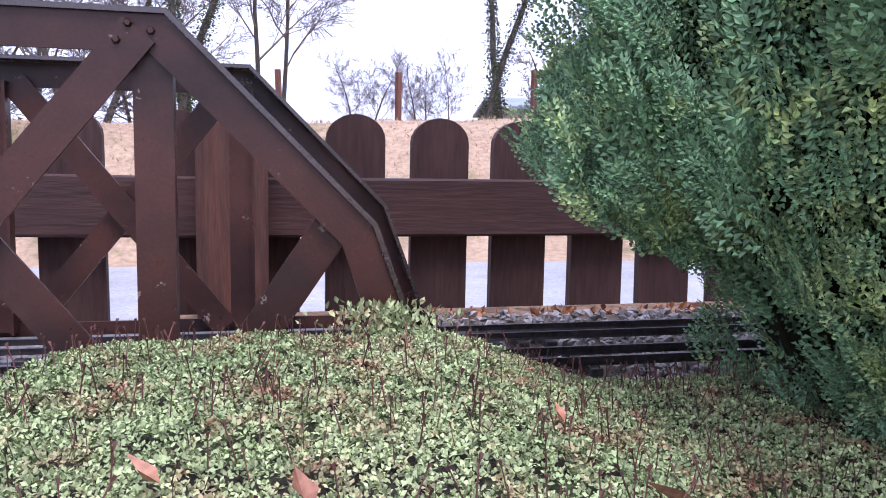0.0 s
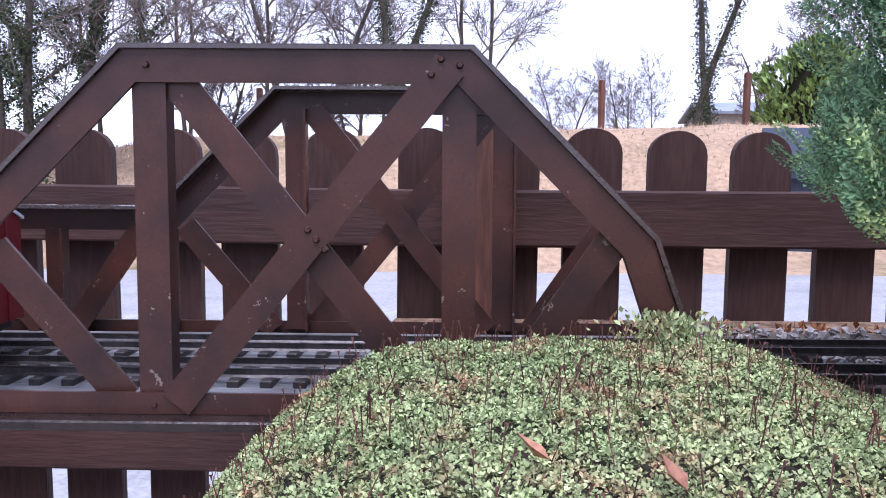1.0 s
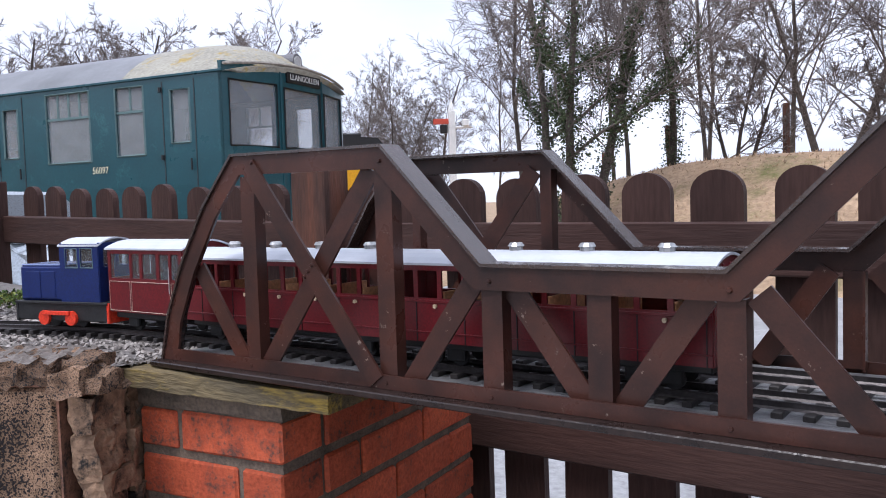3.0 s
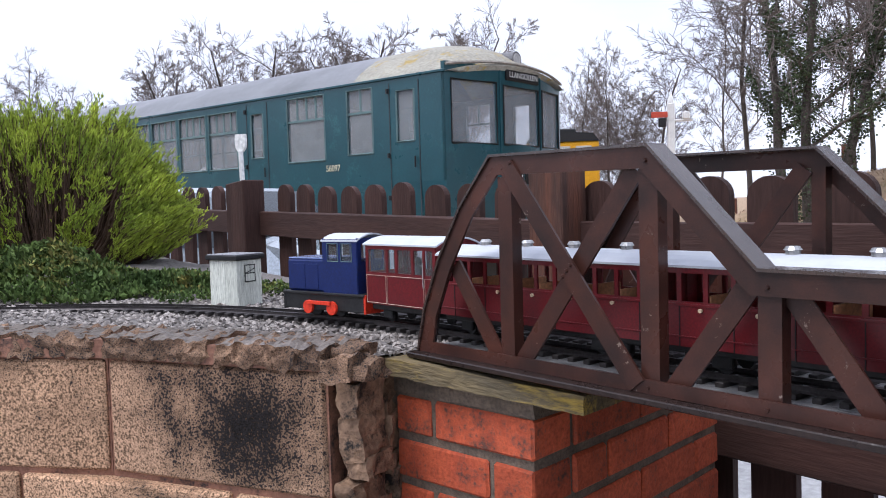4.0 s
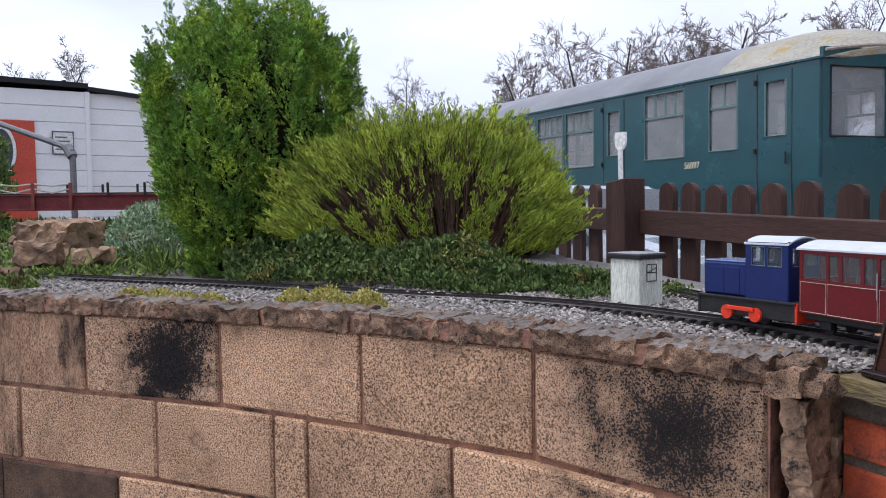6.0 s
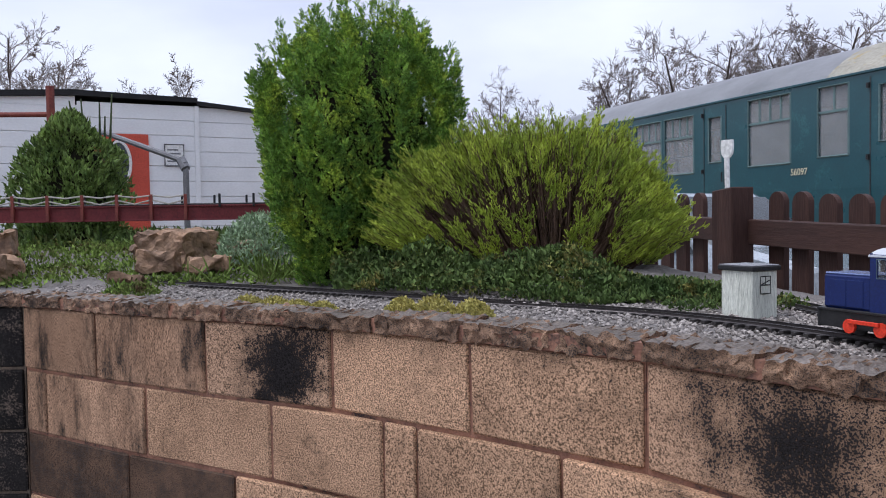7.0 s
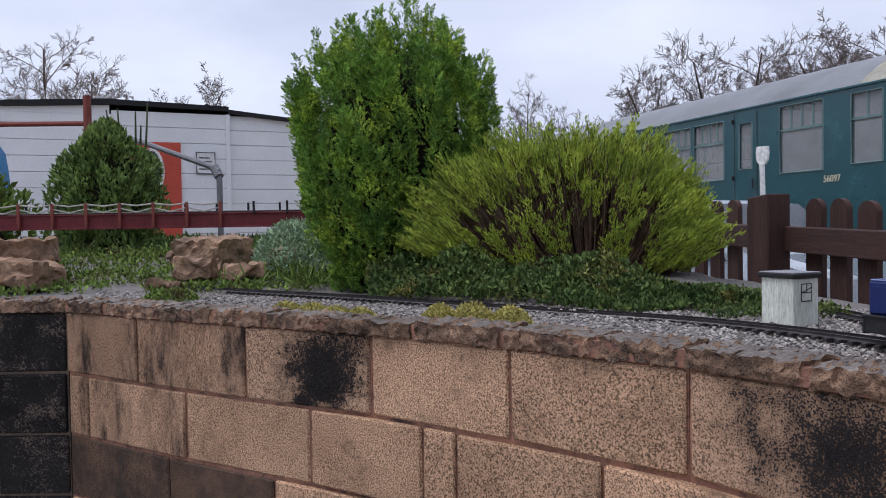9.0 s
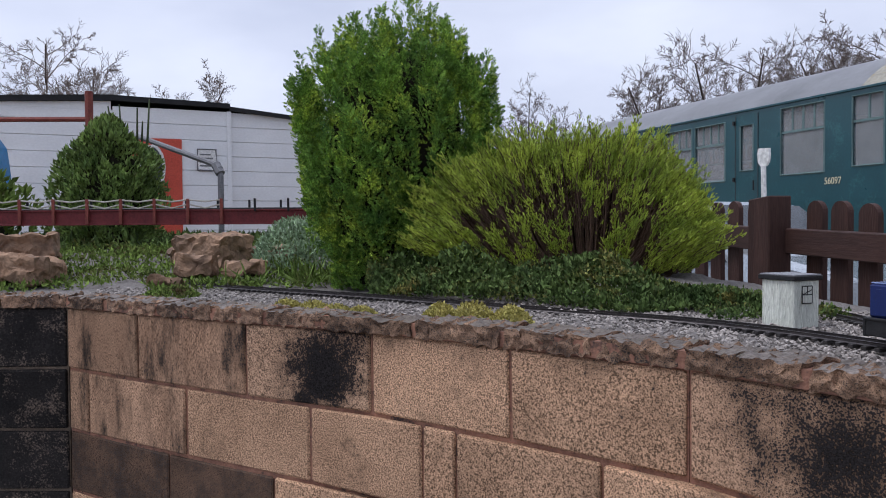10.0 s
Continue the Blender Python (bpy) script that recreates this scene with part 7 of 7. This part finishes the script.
# sheds on the bank, a low wall and field fence posts
def low_building(name, label, m, L, D, H, wall_mat, roof_mat):
    ob = thing(name, label, "building", at=m)
    part("wall", Shape().brick(-L / 2, L / 2, -D / 2, D / 2, 0, H, 0.03), M[wall_mat], ob)
    part("roof", Shape().prism([(-D / 2 - 0.15, H), (0, H + 0.5), (D / 2 + 0.15, H), (D / 2 + 0.15, H - 0.08), (0, H + 0.4), (-D / 2 - 0.15, H - 0.08)], -L / 2 - 0.2, L / 2 + 0.2), M[roof_mat], ob)
    part("chimney_pipe", Shape().tube([(0.2, 0, H + 0.3), (0.2, 0, H + 0.75)], 0.12, 8), M["felt"], ob)
    return ob


low_building("far_building", "long low stone building with a pale blue-grey roof", pose(15.47, 27.718, 1.45, 0, 0, -5), 12, 5, 1.6, "stone_far", "roof_blue")
low_building("blue_cabin", "small dark blue cabin with a low roof", pose(5.37, 8.867, 0.05, 0, 0, -9), 0.75, 1.0, 1.0, "dark_box", "dark_box")
fr = random.Random(21)
pm = Shape().brick(-0.05, 0.05, -0.05, 0.05, -0.3, 1.1, 0.01).mesh("field_fence_post", M["post_wood"])
for k in range(16):
    x = -9 + 2.2 * k + fr.uniform(-0.3, 0.3)
    y = 15.2 - 0.12 * x + fr.uniform(-0.4, 0.4)
    p = piece("field_fence_post", pm, None, pose(x, y, bank_height(x, y), fr.uniform(-5, 5), fr.uniform(-6, 6), fr.uniform(0, 90)))
    tagged(p, "leaning timber field fence post on the bank", "fence post", "field fence posts")
sp = []
for _ in range(26000):
    x, y = rng.uniform(-9, 13), rng.uniform(7.5, 15.5)
    if bank_height(x, y) > 0.15:
        sp.append((x, y, bank_height(x, y) - 0.02))
tv, tf = [(-0.12, 0, 0), (0.12, 0, 0), (0.06, 0.12, 0.6), (0, 0.35, 1.0)], [(0, 1, 2, 3)]
tagged(new("bank_grass", scatter("bank_grass", tv, tf, sp, M["grass_blade"], [(0, 0, 1)] * len(sp), rng.uniform(0.03, 0.085, len(sp)), rng, 0.6)), "long dead tan grass on the bank", "grass", kind="stuff")

# ---- bare winter trees ----


def tree_shapes(seed, height, spread=0.5, trunk=0.1, limbs_n=16, trunks=1, low=0.25, twig=0.0065):
    """Tapering leaders with limbs along them, and twigs along the limbs."""
    rt = random.Random(seed)
    thick, thin = Shape(), Shape()
    limbs = []

    def wander(p, d, L, n, bend, lift):
        pts = [p]
        for _ in range(n):
            d = (d + Vector((rt.gauss(0, bend), rt.gauss(0, bend), rt.gauss(0, bend) * 0.6 + lift))).normalized()
            pts.append(pts[-1] + d * (L / n))
        return pts

    def sprout(pts, r, level):
        n = len(pts) - 1
        many = (0, 8, 7, 6)[level]
        for k in range(many):
            t = (k + rt.random()) / many * 0.85 + 0.15
            i = min(int(t * n), n - 1)
            p = pts[i].lerp(pts[i + 1], t * n - i)
            d = (pts[i + 1] - pts[i]).normalized()
            side = d.cross(Vector((rt.gauss(0, 1), rt.gauss(0, 1), rt.gauss(0, 1)))).normalized()
            L = (pts[-1] - pts[0]).length * rt.uniform(0.3, 0.55) * (1.15 - 0.5 * t) * (1.35 if level == 3 else 1)
            q = wander(p, (d * 0.75 + side * rt.uniform(0.5, 0.95)).normalized(), L, 3 if level < 3 else 2, 0.16, 0.05)
            rr2 = max(r * 0.5 * (1.1 - 0.6 * t), twig)
            thin.tube(q, [rr2 * (1 - 0.6 * j / (len(q) - 1)) for j in range(len(q))], 3, cap=False)
            if level < 3:
                sprout(q, rr2, level + 1)

    for k in range(trunks):
        a = 2.4 * k + rt.uniform(-0.4, 0.4)
        lean = Vector((math.cos(a) * 0.34, math.sin(a) * 0.34, 1)) if trunks > 1 else Vector((rt.gauss(0, 0.05), rt.gauss(0, 0.05), 1))
        pts = wander(Vector((0.14 * math.cos(a) * (trunks > 1), 0.14 * math.sin(a) * (trunks > 1), -0.4)), lean.normalized(), height * (rt.uniform(0.8, 1.0) if trunks > 1 else 1), 8, 0.07, 0.02)
        rs = [trunk * (1 - 0.85 * (j / 8) ** 0.9) + 0.006 for j in range(9)]
        thick.tube(pts, rs, 8, cap=False)
        limbs += [(p, q, r) for p, q, r in zip(pts, pts[1:], rs)]
        for m in range(limbs_n):
            t = low + (1 - low) * (m + rt.random()) / limbs_n
            i = min(int(t * 8), 7)
            p = pts[i].lerp(pts[i + 1], t * 8 - i)
            b = 2.4 * m + rt.uniform(-0.6, 0.6)
            d = Vector((math.cos(b) * spread, math.sin(b) * spread, rt.uniform(0.45, 0.9))).normalized()
            L = height * 0.36 * (1.12 - 0.75 * (t - low) / (1 - low)) * rt.uniform(0.7, 1.2) * (0.7 + 0.5 * spread)
            q = wander(p, d, L, 5, 0.12, 0.04)
            r = rs[i] * rt.uniform(0.26, 0.42) + 0.004
            thin.tube(q, [r * (1 - 0.75 * j / 5) for j in range(6)], 4, cap=False)
            if t < 0.6:
                limbs += [(x, y, r) for x, y in zip(q[:3], q[1:4])]
            sprout(q, r, 2 if L < height * 0.18 else 1)
    return thick, thin, limbs


def tree(name, label, shapes, ivy=0, ivy_top=5.0, seed=0):
    thick, thin, limbs = shapes
    ob = thing(name, label, "tree", "bare trees")
    part("trunk", thick, M["bark"], ob)
    part("crown", thin, M["branch"], ob, "bare twiggy branches")
    if ivy:
        g = np.random.default_rng(seed)
        pts, out = [], []
        while len(pts) < ivy:
            p, q, r = limbs[g.integers(len(limbs))]
            t = g.random()
            c = p.lerp(q, t)
            if c.z > ivy_top * g.uniform(0.5, 1.0):
                continue
            a = g.uniform(0, 6.28)
            k = r + abs(g.normal(0, 0.06)) * (1.25 - c.z / ivy_top)
            pts.append((c.x + k * math.cos(a), c.y + k * math.sin(a), c.z + g.normal(0, 0.1)))
            out.append((math.cos(a), math.sin(a), -0.2))
        tv, tf = leaf_template(0.8)
        part("ivy", scatter("ivy", tv, tf, pts, M["ivy"], out, g.uniform(0.028, 0.055, len(pts)), g, 0.6), None, ob, "dark ivy climbing the limbs")
    return ob


kinds = [tree("bare_tree", "bare winter tree with dark ivy on its forked trunk", tree_shapes(3, 7.2, 0.75, 0.085, 9, 3), 17000, 4.6, 1),
         tree("bare_tree", "slender bare winter tree with ivy on the trunk", tree_shapes(5, 7.6, 0.6, 0.075, 12, 1, 0.4), 7000, 5.0, 2),
         tree("bare_tree", "tall bare winter tree with fine spreading twigs", tree_shapes(9, 8, 0.5, 0.055, 16, 1, 0.2), 0),
         tree("bare_tree", "rounded bare winter tree with dense fine twigs", tree_shapes(14, 7.0, 0.75, 0.085, 17, 2, 0.16, 0.0068), 0),
         tree("bare_tree", "low scrubby bare tree", tree_shapes(17, 3.4, 0.8, 0.05, 7, 3, 0.15, 0.008), 0)]


def put_tree(kind, x, y, s, turn, first=[True] * 5, z=None):
    z = bank_height(x, y) if z is None else z
    m = pose(x, y, z, 0, 0, turn) @ Matrix.Diagonal((s, s, s, 1))
    if first[kind]:
        first[kind] = False
        kinds[kind].matrix_basis = m
    else:
        c = copy_thing(kinds[kind], pose(x, y, z, 0, 0, turn))
        c.scale = (s, s, s)


for row in ((0, -4.7, 10.8, 1.0, 20), (1, -4.2, 13.8, 0.95, 0), (2, -5.1, 14.0, 0.8, 50), (2, -4.7, 17.3, 0.95, 130), (2, -2.8, 16.8, 0.9, 200), (3, -2.7, 20.9, 1.15, 40), (1, 0.0, 14.2, 1.0, 90), (1, 0.25, 14.7, 1.05, 200),
            (2, 1.4, 16.4, 0.95, 10), (2, -6.6, 12.6, 0.85, 70), (1, 5.6, 14.8, 0.95, 60), (1, 6.1, 15.2, 1.0, 170), (2, 1.9, 18.4, 1.0, 300), (3, 5.0, 29.1, 0.55, 15), (3, 7.1, 28.8, 0.5, 100), (2, 8.5, 30.6, 0.5, 140),
            (2, -1.0, 24.5, 1.1, 0), (2, -7.6, 19, 1.0, 160), (2, -6.0, 21.5, 1.1, 230),
            (4, -3.2, 14.5, 0.8, 0), (4, -0.9, 16.5, 0.8, 140), (4, 9.2, 20, 1.0, 10), (2, 11.5, 20, 0.95, 45), (3, 13.5, 24.8, 1.0, 0),
            (3, 15.8, 20.9, 1.1, 45), (2, -23.4, 27.6, 0.95, 10), (2, -21.5, 27.4, 1.0, 110), (3, -21.9, 30.4, 1.15, 210), (2, -19.2, 32.0, 1.1, 300), (3, -24.5, 30.5, 1.0, 35), (2, -22.3, 4.8, 0.78, 140), (3, -23.9, 6.5, 0.85, 30),
            (3, -22.5, 7.6, 0.9, 100), (3, -22.9, 9.2, 1.0, 200), (3, -20.5, 9.6, 1.02, 300), (3, -21.7, 11.8, 1.15, 150), (3, -19.9, 12.8, 1.1, 20), (3, -21.6, 15.5, 1.2, 80), (3, -18.2, 14.6, 1.1, 250), (3, -24.5, 12.5, 1.2, 10),
            (3, -18.9, -7.2, 0.84, 40), (3, -20.4, -5.7, 0.8, 120), (3, -26.0, 3.4, 0.8, 250), (4, -18.5, 0.2, 0.8, 0)):
    put_tree(*row)
shrub("evergreen_bush", "dark evergreen bush on the bank", (7.9, 14.9, 1.3), (1.0, 1.0, 2.2), 3000, "laurel", 0.16, 9.0)
